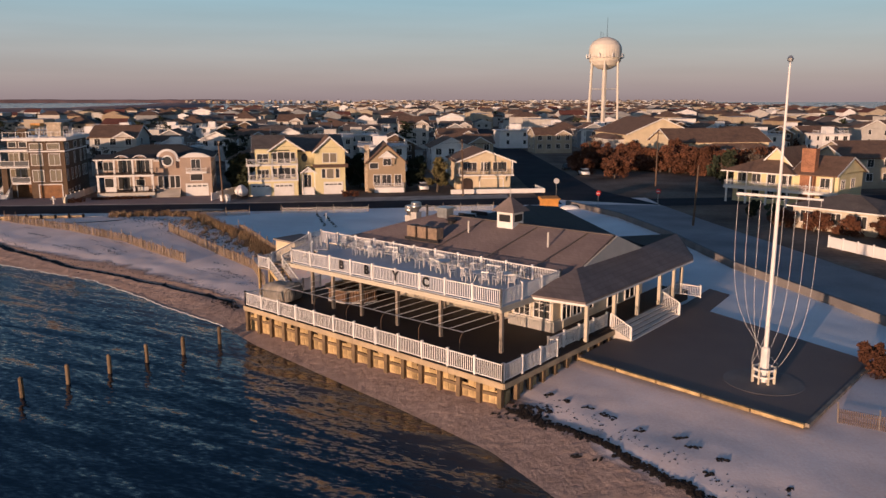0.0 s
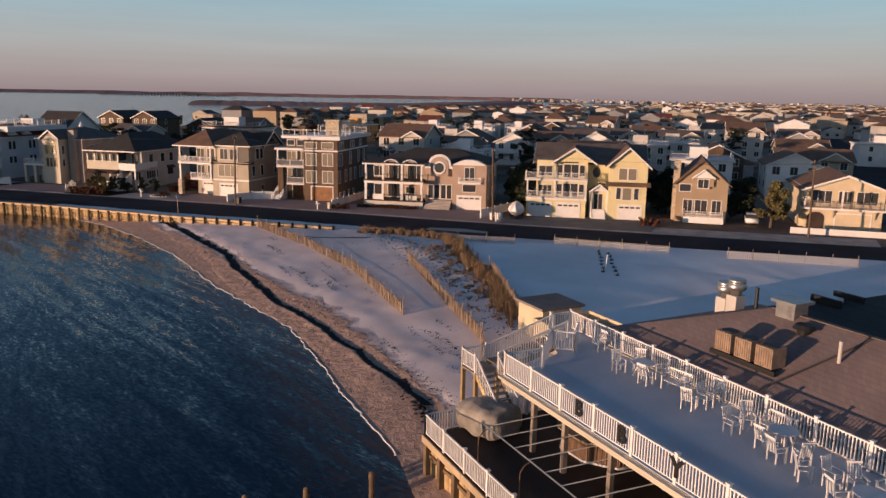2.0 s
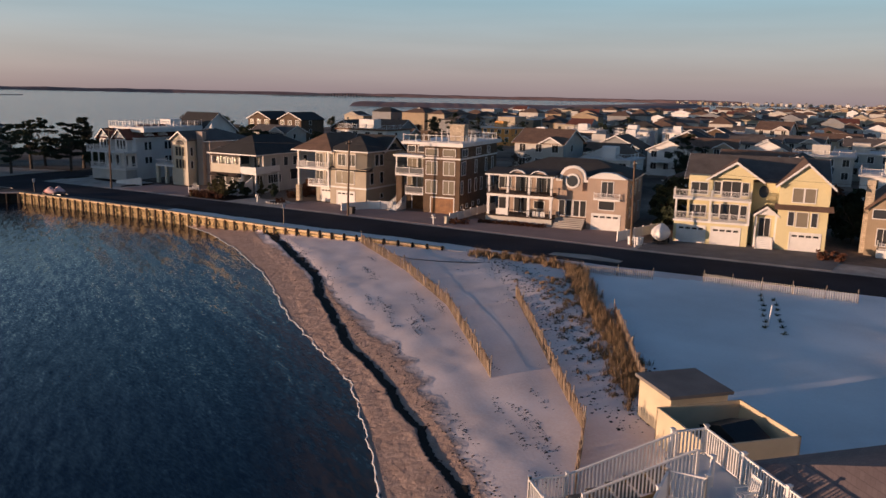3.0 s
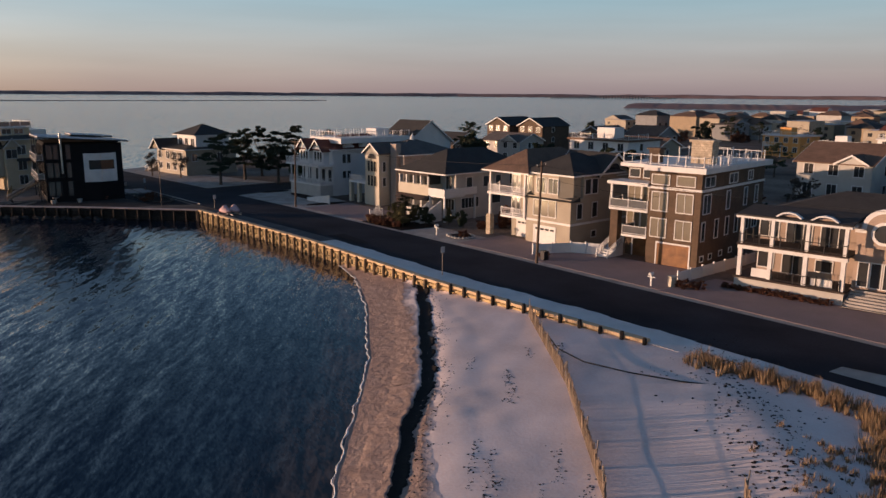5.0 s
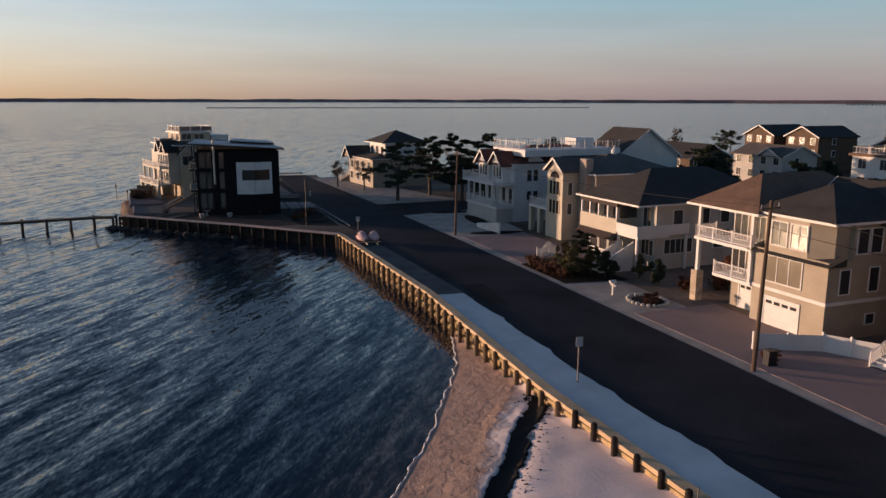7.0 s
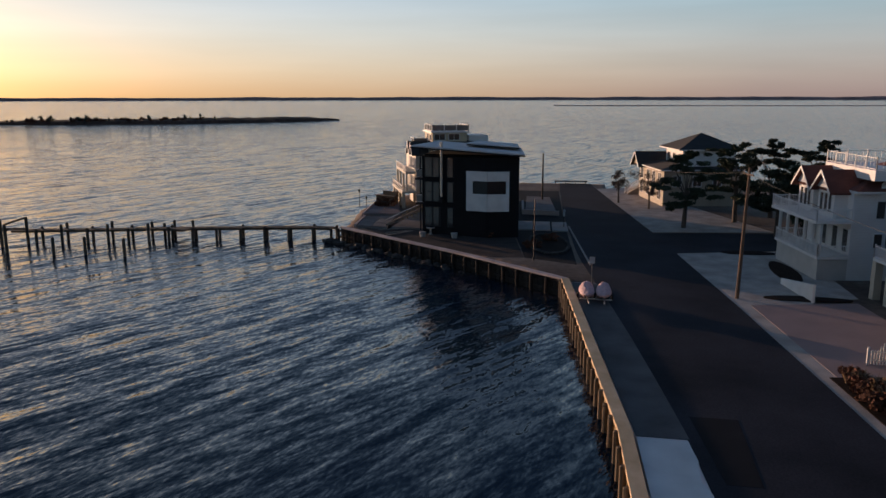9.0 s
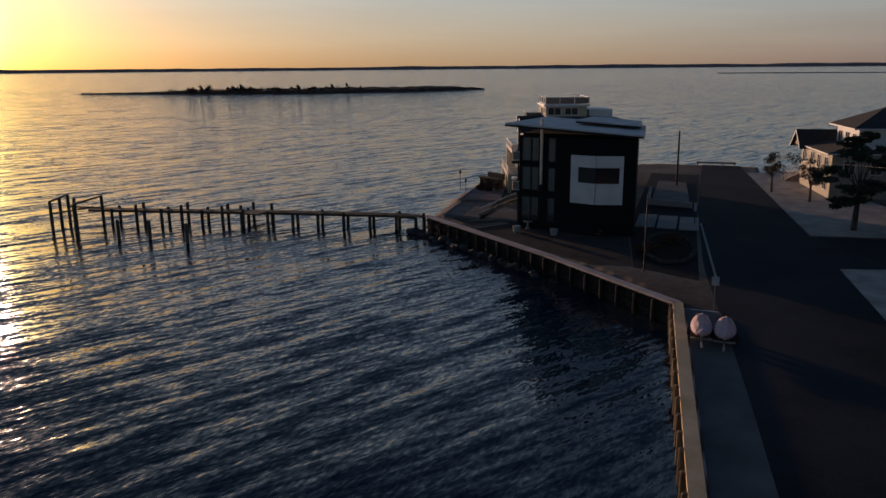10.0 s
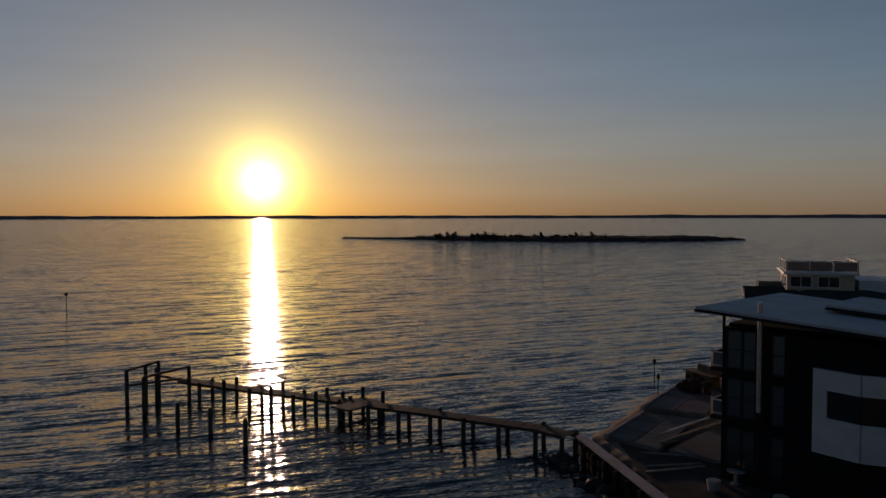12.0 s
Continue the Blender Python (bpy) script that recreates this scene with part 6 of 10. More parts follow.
def taupe_house():
    h = house("house", "taupe sided house with corner bay, balconies and two garages", -93.8, 128.4, 7)
    wall(h, 6.6, 13.4, 0, 15, 0, 5.7, TAUPE)
    wall(h, 2.6, 6.6, 1.6, 15, 0, 8.2, TAUPE)
    wall(h, 6.6, 13.4, 2.2, 15, 5.7, 8.4, TAUPE)
    part("band", box(6.5, 13.5, -0.08, 15.1, 2.65, 2.9), WHITE, h)
    # the bay with its many windows
    bay = [(6.6, 2.4), (6.6, 0.9), (8.1, 0.0), (11.5, 0.0), (13.0, 0.9), (13.0, 2.4)]
    part("bay", bm_prism(bmesh.new(), bay, "z", 5.7, 8.4), TAUPE, h)
    part("skirt_roof", bm_prism(bmesh.new(), [(-0.5, 5.45), (1.2, 6.0), (1.2, 5.45)], "x", 6.2, 13.8), ROOF_DARK, h)
    for x in (8.9, 10.7):
        window(h, "f", x, 0, 6.2, 1.4, 1.7, 2)
    window(h, "f", 9.5, 0, 3.4, 3.4, 1.9, 3, pane=PANE_CURTAIN)
    garage_door(h, 5.0, 1.6, 0, 2.6, 2.1)
    garage_door(h, 9.6, 0, 0, 3.2, 2.1)
    deck(h, 0.2, 6.6, -0.4, 1.8, 5.5, "fl", glassy=False)
    deck(h, 2.4, 6.6, -0.2, 1.6, 2.8, "f", glassy=False)
    for x in (0.5, 6.4):
        post(h, x, -0.1, 5.5, 8.2, 0.12)
        post(h, x, -0.1, 0 if x < 1 else 2.8, 5.3, 0.14)
    part("pier", box(0.15, 0.85, -0.45, 0.25, 0, 2.6), STONE, h)
    for x in (3.4, 5.4):
        window(h, "f", x, 1.6, 5.6, 1.4, 2.1, 2)
        window(h, "f", x, 1.6, 2.9, 1.4, 2.0, 2)
    hip_roof(h, 0.2, 7.0, -0.3, 13, 8.2, 2.7, 0.6, ROOF_BROWN)
    hip_roof(h, 6.6, 13.4, 0.2, 9, 8.4, 2.3, 0.6, ROOF_DARK)
    gable_roof(h, 7, 13.4, 5, 11, 8.4, 2.2, "x", 0.5, ROOF_DARK, TAUPE)
    disc = [(8.0 + 1.0 * math.cos(a), 8.7 + 0.8 * math.sin(a)) for a in np.linspace(0, math.pi, 10)]
    part("arched_window", bm_prism(bmesh.new(), disc, "x", 13.38, 13.46), PANE, h)
    for y in (1.6, 4.4, 9):
        window(h, "r", 13.4, y, 3.4, 0.9, 1.7, 1)
    window(h, "r", 13.4, 4.4, 1.0, 0.8, 0.7, 1)
    for y in (3.0, 4.3):
        window(h, "r", 13.4, y, 6.2, 1.0, 1.7, 1)
    hip_roof(h, 2, 13, 9, 20, 8.0, 2.2, 0.5, ROOF_BROWN, name="rear_roof")
    wall(h, 2.6, 13.0, 15, 20, 0, 8.0, TAUPE)


def dark_roof_house():
    h = house("house", "white house with a dark hipped roof and striped upper porch", -113.6, 127.0, 8)
    wall(h, 0.6, 9.8, 2.4, 17, 0, 6.6, PALE)
    wall(h, 1.2, 7.0, 0.6, 2.6, 0, 3.0, PALE, "porch_wall")
    part("upper_porch_front", box(0.4, 7.0, -0.3, 2.4, 3.4, 4.9), CREAM, h)
    part("upper_porch_top", box(0.4, 7.0, -0.3, 2.4, 6.1, 6.6), DECKDARK, h)
    part("porch_back", box(1.0, 6.6, 0.3, 2.4, 4.9, 6.1), PANE, h)
    for x in (0.55, 2.1, 3.7, 5.3, 6.85):
        post(h, x, -0.15, 4.9, 6.1, 0.1)
    part("awning", bm_prism(bmesh.new(), [(-0.9, 2.75), (-0.2, 3.4), (0.2, 3.4), (0.2, 2.75)], "x", 0.3, 7.1), DECKDARK, h)
    for x in (1.9, 3.6, 5.3):
        window(h, "f", x, 0.6, 1.2, 1.4, 1.4, 1)
    deck(h, 7.0, 10.4, -0.2, 3.6, 3.6, "", WHITE)
    part("balcony_front", box(7.0, 10.4, -0.3, -0.1, 3.6, 4.6), WHITESIDE, h)
    part("balcony_front", box(10.2, 10.4, -0.1, 6, 3.6, 4.6), WHITESIDE, h)
    for x, y in ((7.2, -0.1), (10.2, -0.1), (10.2, 5.8)):
        post(h, x, y, 0.0, 3.4, 0.12)
    window(h, "f", 8.4, 2.4, 4.2, 1.2, 1.9, 2)
    window(h, "f", 8.6, 2.4, 1.4, 1.8, 1.5, 3)
    for y in (5.0, 8.4, 11, 14):
        window(h, "r", 9.8, y, 4.4, 1.1, 1.5, 1)
    window(h, "r", 9.8, 5.2, 1.6, 3.4, 1.4, 5)
    window(h, "r", 9.8, 10.6, 1.8, 1.8, 1.3, 1)
    part("awning", bm_prism(bmesh.new(), [(9.8, 3.6), (10.5, 3.1), (9.8, 3.1)], "y", 9.6, 11.6), DECKDARK, h)
    hip_roof(h, 0.4, 10.0, 0.2, 17, 6.6, 3.1, 0.7, ROOF_DARK)
    stairs(h, 7.2, 8.8, 0.4, -3.4, 1.9, mat=WHITESIDE, rail=False)
    part("stair_wall", bm_prism(bmesh.new(), [(-3.5, 0), (0.4, 0), (0.4, 2.9), (-3.5, 0.9)], "x", 8.85, 9.05), WHITESIDE, h)
    part("stair_wall", bm_prism(bmesh.new(), [(-3.5, 0), (0.4, 0), (0.4, 2.9), (-3.5, 0.9)], "x", 6.95, 7.15), WHITESIDE, h)


def arch_house():
    h = house("house", "cream house with a tall arched tower window and side porch", -130.2, 126.6, 8)
    wall(h, 5.0, 8.6, 0.6, 6, 0, 8.4, CREAM, "tower")
    wall(h, 1.6, 11.4, 3.4, 15, 0, 8.0, DUSKY)
    gable_roof(h, 5.0, 8.6, 0.6, 9, 8.4, 1.3, "y", 0.4, ROOF_GREY, CREAM)
    hip_roof(h, 1.6, 11.4, 3.4, 15, 8.0, 2.1, 0.5, ROOF_GREY)
    for z in (3.1, 5.4):
        for x in (6.0, 6.8, 7.6):
            window(h, "f", x, 0.6, z, 0.6, 1.6, 1, trim=STUCCO)
    arc = [(6.8 + 1.0 * math.cos(a), 7.4 + 0.8 * math.sin(a)) for a in np.linspace(0, math.pi, 9)]
    part("arched_window", bm_prism(bmesh.new(), arc, "y", 0.52, 0.62), PANE, h)
    deck(h, 0.2, 5.0, 0.8, 3.4, 3.4, "fl", glassy=False)
    for x, y in ((0.5, 1.1), (2.7, 1.1), (4.8, 1.1)):
        post(h, x, y, 0, 3.15, 0.3, CREAM)
    window(h, "f", 3.3, 3.4, 5.8, 1.8, 1.6, 2)
    window(h, "f", 3.4, 3.4, 3.5, 1.2, 2.0, 2)
    garage_door(h, 3.2, 3.4, 0, 2.6, 2.1)
    for y in (1.6, 3.6):
        window(h, "r", 8.6, y, 5.4, 0.6, 1.5, 1)
        window(h, "r", 8.6, y, 3.1, 0.6, 1.3, 1)
    part("chimney", box(9.0, 10.4, 2.6, 3.6, 0, 9.8), DUSKY, h)
    part("finial", bm_lathe(bmesh.new(), [(0.35, 0), (0.4, 0.5), (0.1, 1.0), (0.03, 1.2)], 10, (6.5, 9.2)), WHITE, h, m=pose(0, 0, 9.9))
    for y in (6, 9, 12):
        window(h, "r", 11.4, y, 5.5, 0.9, 1.4, 1)


def victorian_house():
    h = house("house", "white two-storey porch house with maroon roof and roof terrace", -145.4, 123.6, 8)
    wall(h, 0.8, 9.6, 2.6, 18, 0, 8.0, WHITESIDE)
    part("porch_base", box(0.2, 9.6, 0, 2.6, 0, 2.0), PALE, h)
    deck(h, 0.0, 9.8, -0.2, 2.6, 2.2, "flr")
    deck(h, -0.4, 10.0, -0.6, 2.6, 5.4, "flr", h=1.1)
    for x in (0.3, 2.2, 4.2, 6.2, 8.0, 9.5):
        post(h, x, 0.1, 2.2, 5.15, 0.11)
    for x in (2.4, 4.6, 6.8, 8.8):
        window(h, "f", x, 2.6, 2.5, 1.0, 2.0, 1)
    for x in (2.6, 7.0):
        wall(h, x - 1.6, x + 1.6, 1.4, 3, 5.4, 8.0, WHITESIDE, "dormer_bay")
        gable_roof(h, x - 1.6, x + 1.6, 1.2, 6, 8.0, 1.5, "y", 0.45, ROOF_RED, WHITESIDE)
        part("fringe", box(x - 1.7, x + 1.7, 1.22, 1.38, 7.75, 8.0), ROOF_RED, h)
        for dx in (-0.8, 0.1, 0.9):
            window(h, "f", x + dx, 1.4, 5.9, 0.6, 1.6, 1)
    for y in (6.0, 9.4):
        part("wall_dormer", bm_prism(bmesh.new(), [(y - 1.2, 7.6), (y + 1.2, 7.6), (y + 1.2, 8.3), (y, 9.3), (y - 1.2, 8.3)], "x", 9.0, 9.75), WHITESIDE, h)
    hip_roof(h, 0.6, 9.8, 3, 18, 7.9, 2.4, 0.5, ROOF_RED)
    part("terrace", box(1.2, 10.8, 3.6, 19.0, 9.0, 9.9), WHITESIDE, h)
    railing(h, [(1.3, 18.8), (1.3, 3.7), (10.7, 3.7), (10.7, 18.8)], 9.9, 1.1, WHITE, step=0.55)
    part("stair_room", box(4.0, 7.0, 14, 17, 9.9, 11.2), WHITESIDE, h)
    for y in (5.0, 10, 13):
        for dy in (0, 1.0):
            window(h, "r", 9.6, y + dy, 5.6, 0.7, 1.5, 1)
            window(h, "r", 9.6, y + dy, 3.0, 0.7, 1.2, 1)
    gable_roof(h, 1.5, 10, 19, 30, 8.6, 3.8, "x", 0.4, ROOF_DARK, WHITESIDE, name="rear_roof")
    wall(h, 1.6, 9.9, 18, 30, 0, 8.6, WHITESIDE)
    part("ramp_wall", bm_prism(bmesh.new(), [(11.0, 0), (17.5, 0), (17.5, 1.5), (11.0, 0.5)], "y", -3.6, -3.4), WHITE, h)


def tan_cottage():
    h = house("house", "narrow tan gabled cottage with white porch rail", -13.4, 140.0, 7)
    wall(h, 0, 7.0, 0.6, 12, 0, 5.6, TAN)
    gable_roof(h, 0, 7.0, 0.6, 12, 5.6, 3.2, "y", 0.45, ROOF_BROWN, TAN, trim=False)
    wall(h, 2.2, 5.0, 0.2, 3, 5.2, 6.4, TAN, "dormer")
    gable_roof(h, 2.2, 5.0, 0.2, 4, 6.4, 1.1, "y", 0.15, ROOF_BROWN, WHITE)
    window(h, "f", 3.6, 0.2, 5.0, 1.4, 1.2, 2)
    window(h, "f", 1.2, 0.6, 4.4, 1.5, 1.0, 1)
    for x, w in ((1.7, 1.2), (3.5, 1.6), (5.6, 1.2)):
        window(h, "f", x, 0.6, 1.3, w, 1.9, 2)
    deck(h, 1.2, 6.6, -1.0, 0.6, 1.0, "flr", WHITE, thick=0.9, h=0.8)
    part("chimney", box(-0.5, 0.4, 2, 3, 0, 8.6), STONE, h)
    for y in (3, 7):
        window(h, "r", 7.0, y, 1.4, 0.9, 1.5, 1)
        window(h, "l", 0, y, 4.0, 0.9, 1.4, 1)


def stucco_house():
    h = house("house", "cream stucco house with wide balcony under a front gable", 3.2, 143.6, 7)
    wall(h, 0, 10.6, 1.6, 14, 0, 5.6, STUCCO)
    part("garage_block", box(0.6, 10.2, 0.4, 1.6, 0, 2.7), STUCCO, h)
    deck(h, 0.0, 10.8, -0.2, 1.6, 2.9, "flr", WHITE, h=1.0, railmat=GREYWOOD)
    gable_roof(h, 0, 10.6, -0.2, 14, 5.4, 2.0, "y", 0.5, ROOF_BROWN, STUCCO)
    for x in (0.3, 5.0, 10.5):
        post(h, x, 0.0, 2.9, 5.4, 0.12)
    for x, w in ((2.6, 2.6), (5.6, 1.6), (8.4, 2.6)):
        window(h, "f", x, 1.6, 3.4, w, 1.7, 3)
    arc = [(1.9 + 1.1 * math.cos(a), 1.5 + 0.8 * math.sin(a)) for a in np.linspace(0, math.pi, 9)]
    part("arched_door", bm_prism(bmesh.new(), [(0.8, 0.0), (3.0, 0.0)] + arc, "y", 0.3, 0.42), DECKDARK, h)
    garage_door(h, 6.6, 0.4, 0, 4.4, 2.1, STUCCO, False)
    for x in (4.0, 9.2):
        part("bracket", bm_bar(bmesh.new(), (x, 0.3, 1.6), (x, -0.1, 2.6), 0.2), STUCCO, h)
    part("garden_wall", box(-2, 15.5, -5.6, -5.3, 0, 0.8), WHITE, h)
    part("garden_wall", box(15.2, 15.5, -5.3, 1, 0, 0.8), WHITE, h)


def black_house():
    h = house("house", "black modern house with white framed picture window and sloping roof", -152.9, 85.3, 88)
    # its front looks along the bay wall and bends at a corner: x runs from the water to the road
    front = [(0, 0.2), (3.0, -0.2), (7.9, -1.3), (11.6, -0.1)]
    part("wall", bm_prism(bmesh.new(), front + [(9.7, 11.6), (0, 11.6)], "z", 0, 9.3), BLACKWALL, h)
    part("roof", pitched([(-0.8, -1.9, 10.5), (12.4, -1.6, 9.62), (10.2, 12.2, 9.5), (-0.8, 12.2, 10.25)]), FLAT_ROOF, h, "thin sloping pale roof with dark edge")
    part("roof_edge", pitched([(-0.84, -1.94, 10.33), (12.44, -1.64, 9.45), (10.24, 12.24, 9.33), (-0.84, 12.24, 10.08)]), BLACK, h)
    part("upper_roof", pitched([(4.6, 4.2, 10.5), (11.0, 4.2, 10.1), (9.9, 11.6, 10.0), (4.6, 11.6, 10.4)]), FLAT_ROOF, h)
    part("upper_edge", pitched([(4.56, 4.16, 10.33), (11.04, 4.16, 9.93), (9.94, 11.64, 9.83), (4.56, 11.64, 10.23)]), BLACK, h)
    part("parapet", bm_prism(bmesh.new(), [(0.2, 0.6), (11.2, 0.4), (9.5, 11.4), (0.2, 11.4)], "z", 9.3, 9.5), BLACKWALL, h)
    # white panel bent round the corner, with its dark window
    for (xa, ya), (xb, yb) in (((5.6, -0.9), (8.1, -1.42)), ((8.1, -1.42), (10.5, -0.6))):
        for z, tall in ((4.1, 2.0), (7.15, 1.1)):
            part("panel", bm_bar(bmesh.new(), (xa, ya, z), (xb, yb, z), 0.3, tall), WHITE, h, "white framed projecting panel")
        end, other = ((xa, ya), (xb, yb)) if xa < 7 else ((xb, yb), (xa, ya))
        f = 0.3 if xa < 7 else 0.14
        inner = (end[0] + (other[0] - end[0]) * f, end[1] + (other[1] - end[1]) * f)
        part("panel", bm_bar(bmesh.new(), (*end, 5.85), (*inner, 5.85), 0.3, 1.5), WHITE, h)
        part("pane", bm_bar(bmesh.new(), (xa, ya + 0.04, 5.85), (xb, yb + 0.04, 5.85), 0.12, 1.5), PANE_SHADE, h)
    for z in (1.0, 4.0, 6.9):
        for x, y in ((0.8, 0.06), (1.8, -0.05), (3.6, -0.36)):
            window(h, "f", x, y, z, 0.8, 2.2, 1, 2, trim=DARKMETAL)
    for z in (1.0, 4.0, 6.9):
        for y in (1.4, 4.2, 7.0, 9.8):
            window(h, "l", 0, y, z, 1.8, 2.2, 2, trim=DARKMETAL)
    part("flue", bm_tube(bmesh.new(), (2.5, -0.55, 4.6), (2.5, -0.55, 11.0), 0.16, 0.16, 10), METAL, h, "polished steel flue pipe")
    part("flue_hood", bm_tube(bmesh.new(), (2.5, -0.4, 4.0), (2.5, -0.55, 4.6), 0.35, 0.3, 10), DARKMETAL, h)
    deck(h, -1.1, 0, 1.0, 12, 6.6, "fl", DARKMETAL, glassy=True)
    deck(h, -1.1, 0, 1.0, 12, 3.6, "fl", DARKMETAL, glassy=True)
    for y in (2.0, 6.0, 11.0):
        post(h, -0.7, y, 0, 10.0, 0.07, DARKMETAL)
    # terrace on the water side with its steps
    part("terrace", box(-4.6, 0, 2.5, 9, 0, 0.25), OLDCONCRETE, h)
    for y in (3.0, 4.2):
        part("handrail", bm_bar(bmesh.new(), (-5.5, y, 1.0), (-0.3, y + 3.5, 3.4), 0.07), METAL, h)
        part("stringer", bm_bar(bmesh.new(), (-5.5, y, 0.35), (-0.3, y + 3.5, 2.7), 0.08, 0.25), GREYWOOD, h)
    for i in range(12):
        f = i / 12
        part("step", box(-5.3 + 5 * f, -4.9 + 5 * f, 3.1 + 3.3 * f, 4.2 + 3.3 * f, 0.4 + 2.3 * f, 0.45 + 2.3 * f), GREYWOOD, h)
    for x in (0.6, 4.4):
        part("planter", bm_lathe(bmesh.new(), [(0.3, 0), (0.42, 0.6), (0.38, 0.62)], 12, (x, -2.2)), CONCRETE, h)


def black_house_yard():
    t = thing("patio", "three pale concrete pads behind a low wall beside the black house", "patio")
    for i in range(3):
        x0 = -163.6 + i * 0.15
        part("pad", box(-0.0, 6.4, 0, 1.9, 0.0, 0.16), CONCRETE, t, m=pose(x0, 95.9 + i * 2.15, 0, 0, 0, 4))
    part("low_wall", bm_bar(bmesh.new(), (-170.4, 95.9, 0.35), (-169.6, 100.9, 0.35), 0.3, 0.7), CONCRETE, t)
    part("low_wall", bm_bar(bmesh.new(), (-170.4, 95.9, 0.35), (-180.0, 95.0, 0.35), 0.3, 0.7), CONCRETE, t)
    part("paving", polygon_slab([(-170, 96.2), (-169.4, 100.8), (-189, 98.6), (-190, 94.8)], 0.0, 0.09), OLDCONCRETE, t)
    b = thing("planting_bed", "oval bed of dark winter plants ringed with stones", "planting bed", -148.6, 100.6, 0.0, 8)
    ring = shared(("yard_stone",), lambda: bm_lathe(bmesh.new(), [(0.2, 0), (0.27, 0.12), (0.2, 0.26), (0.06, 0.3)], 7), RIPRAP)
    for i in range(40):
        a = 2 * math.pi * i / 40
        part("stone", ring, None, b, m=pose(5.6 * math.cos(a) + 0.1 * math.sin(i * 5), 2.15 * math.sin(a), 0, 0, 0, i * 57))
    part("soil", bm_lathe(bmesh.new(), [(1.0, 0.0), (0.94, 0.14), (0.3, 0.22)], 28), MULCH, b, m=Matrix.Diagonal((5.4, 2.0, 1.0, 1.0)))
    k = thing("kerb", "low pale kerb between yard and road", "kerb")
    for i in range(8):
        p, q = Vector((-160.5, 102.5, 0.07)), Vector((-138.4, 105.2, 0.07))
        part("kerbstone", bm_bar(bmesh.new(), p.lerp(q, i / 8), p.lerp(q, (i + 0.97) / 8), 0.16, 0.16), CONCRETE, k)
    e = thing("bird_bath", "pale stone bird bath on a short foot", "bird bath", -152.6, 86.4, 0.0)
    part("bowl", bm_lathe(bmesh.new(), [(0.1, 0.62), (0.5, 0.72), (0.55, 0.8), (0.45, 0.78)], 14), CONCRETE, e)
    part("foot", bm_lathe(bmesh.new(), [(0.32, 0), (0.14, 0.12), (0.12, 0.62)], 12), CONCRETE, e)
    m = thing("meter_post", "short post with a pale meter box beside the road", "post", -159.8, 101.9, 0.0)
    part("post", box(-0.05, 0.05, -0.05, 0.05, 0, 2.2), DARKMETAL, m)
    part("meter_box", box(-0.2, 0.2, -0.12, 0.12, 1.5, 2.3), SIGNGREY, m)
    w = thing("thin_pole", "thin dark steel pole in the garden bed", "pole", -139.9, 99.6, 0.0)
    part("pole", bm_tube(bmesh.new(), (0, 0, 0), (0, 0, 6.2), 0.06, 0.045, 8), DARKMETAL, w)
    g = thing("guard_rail", "low pale rail across the road's end", "guard rail")
    part("rail", bm_bar(bmesh.new(), (-208.5, 98.5, 0.62), (-208.9, 104.5, 0.62), 0.08, 0.3), CONCRETE, g)
    for i in range(4):
        part("post", shared(("guard_post",), lambda: box(-0.08, 0.08, -0.08, 0.08, 0, 0.7), GREYWOOD), None, g, m=pose(-208.6 - 0.1 * i, 98.7 + 1.85 * i, 0))
    # lower terraces along the water's edge
    for pts, z, mat, label in (([(-155.6, 76.2), (-163.2, 75.2), (-164.2, 79.2), (-155.0, 80.4)], 0.3, FLAGS, "grey flagged terrace at the water's edge"), ([(-164.4, 74.6), (-179.6, 72.6), (-178.0, 76.2), (-165.4, 79.4)], 0.42, ROSEFLAGS, "dull rose paved terrace at the water's edge")):
        q = thing("terrace", label, "terrace")
        part("bed", polygon_slab(pts, 0.0, z - 0.05), OLDCONCRETE, q)
        p0, p1, p2, p3 = (Vector((*p, 0)) for p in pts)
        for i in range(3):
            for j in range(2):
                flag = [p0.lerp(p1, u).lerp(p3.lerp(p2, u), v) for u, v in (((i + 0.02) / 3, (j + 0.02) / 2), ((i + 0.98) / 3, (j + 0.02) / 2), ((i + 0.98) / 3, (j + 0.98) / 2), ((i + 0.02) / 3, (j + 0.98) / 2))]
                part("flag", polygon_slab([(p.x, p.y) for p in flag], z - 0.05, z), mat, q)
        part("edging", polygon_slab([(pts[0][0] + 0.2, pts[0][1] - 0.2), (pts[1][0] - 0.2, pts[1][1] - 0.2), pts[1], pts[0]], 0.0, z + 0.12), CAPPINK, q)
    # timber clutter on the terraces
    c = thing("outdoor_bar", "brown stained timber bar with a flat top on the terrace", "bar", -175.2, 75.0, 0.42, 62)
    part("counter", box(-1.8, 1.8, -0.5, 0.4, 0, 1.1), BARBROWN, c)
    part("top", box(-2.0, 2.0, -0.7, 0.6, 1.1, 1.2), BARBROWN, c)
    part("shelf", box(-1.0, 1.8, 0.2, 0.6, 1.2, 1.8), BARBROWN, c)
    f = thing("timber_railing", "yellowed timber railing beside the terrace steps", "railing")
    ends = Vector((-162.2, 80.6, 0)), Vector((-170.4, 81.9, 0))
    for i in range(6):
        p = ends[0].lerp(ends[1], i / 5)
        part("post", shared(("rail_post",), lambda: box(-0.07, 0.07, -0.07, 0.07, 0, 1.15), TIMBER), None, f, m=pose(p.x, p.y, 0, 0, 0, 8))
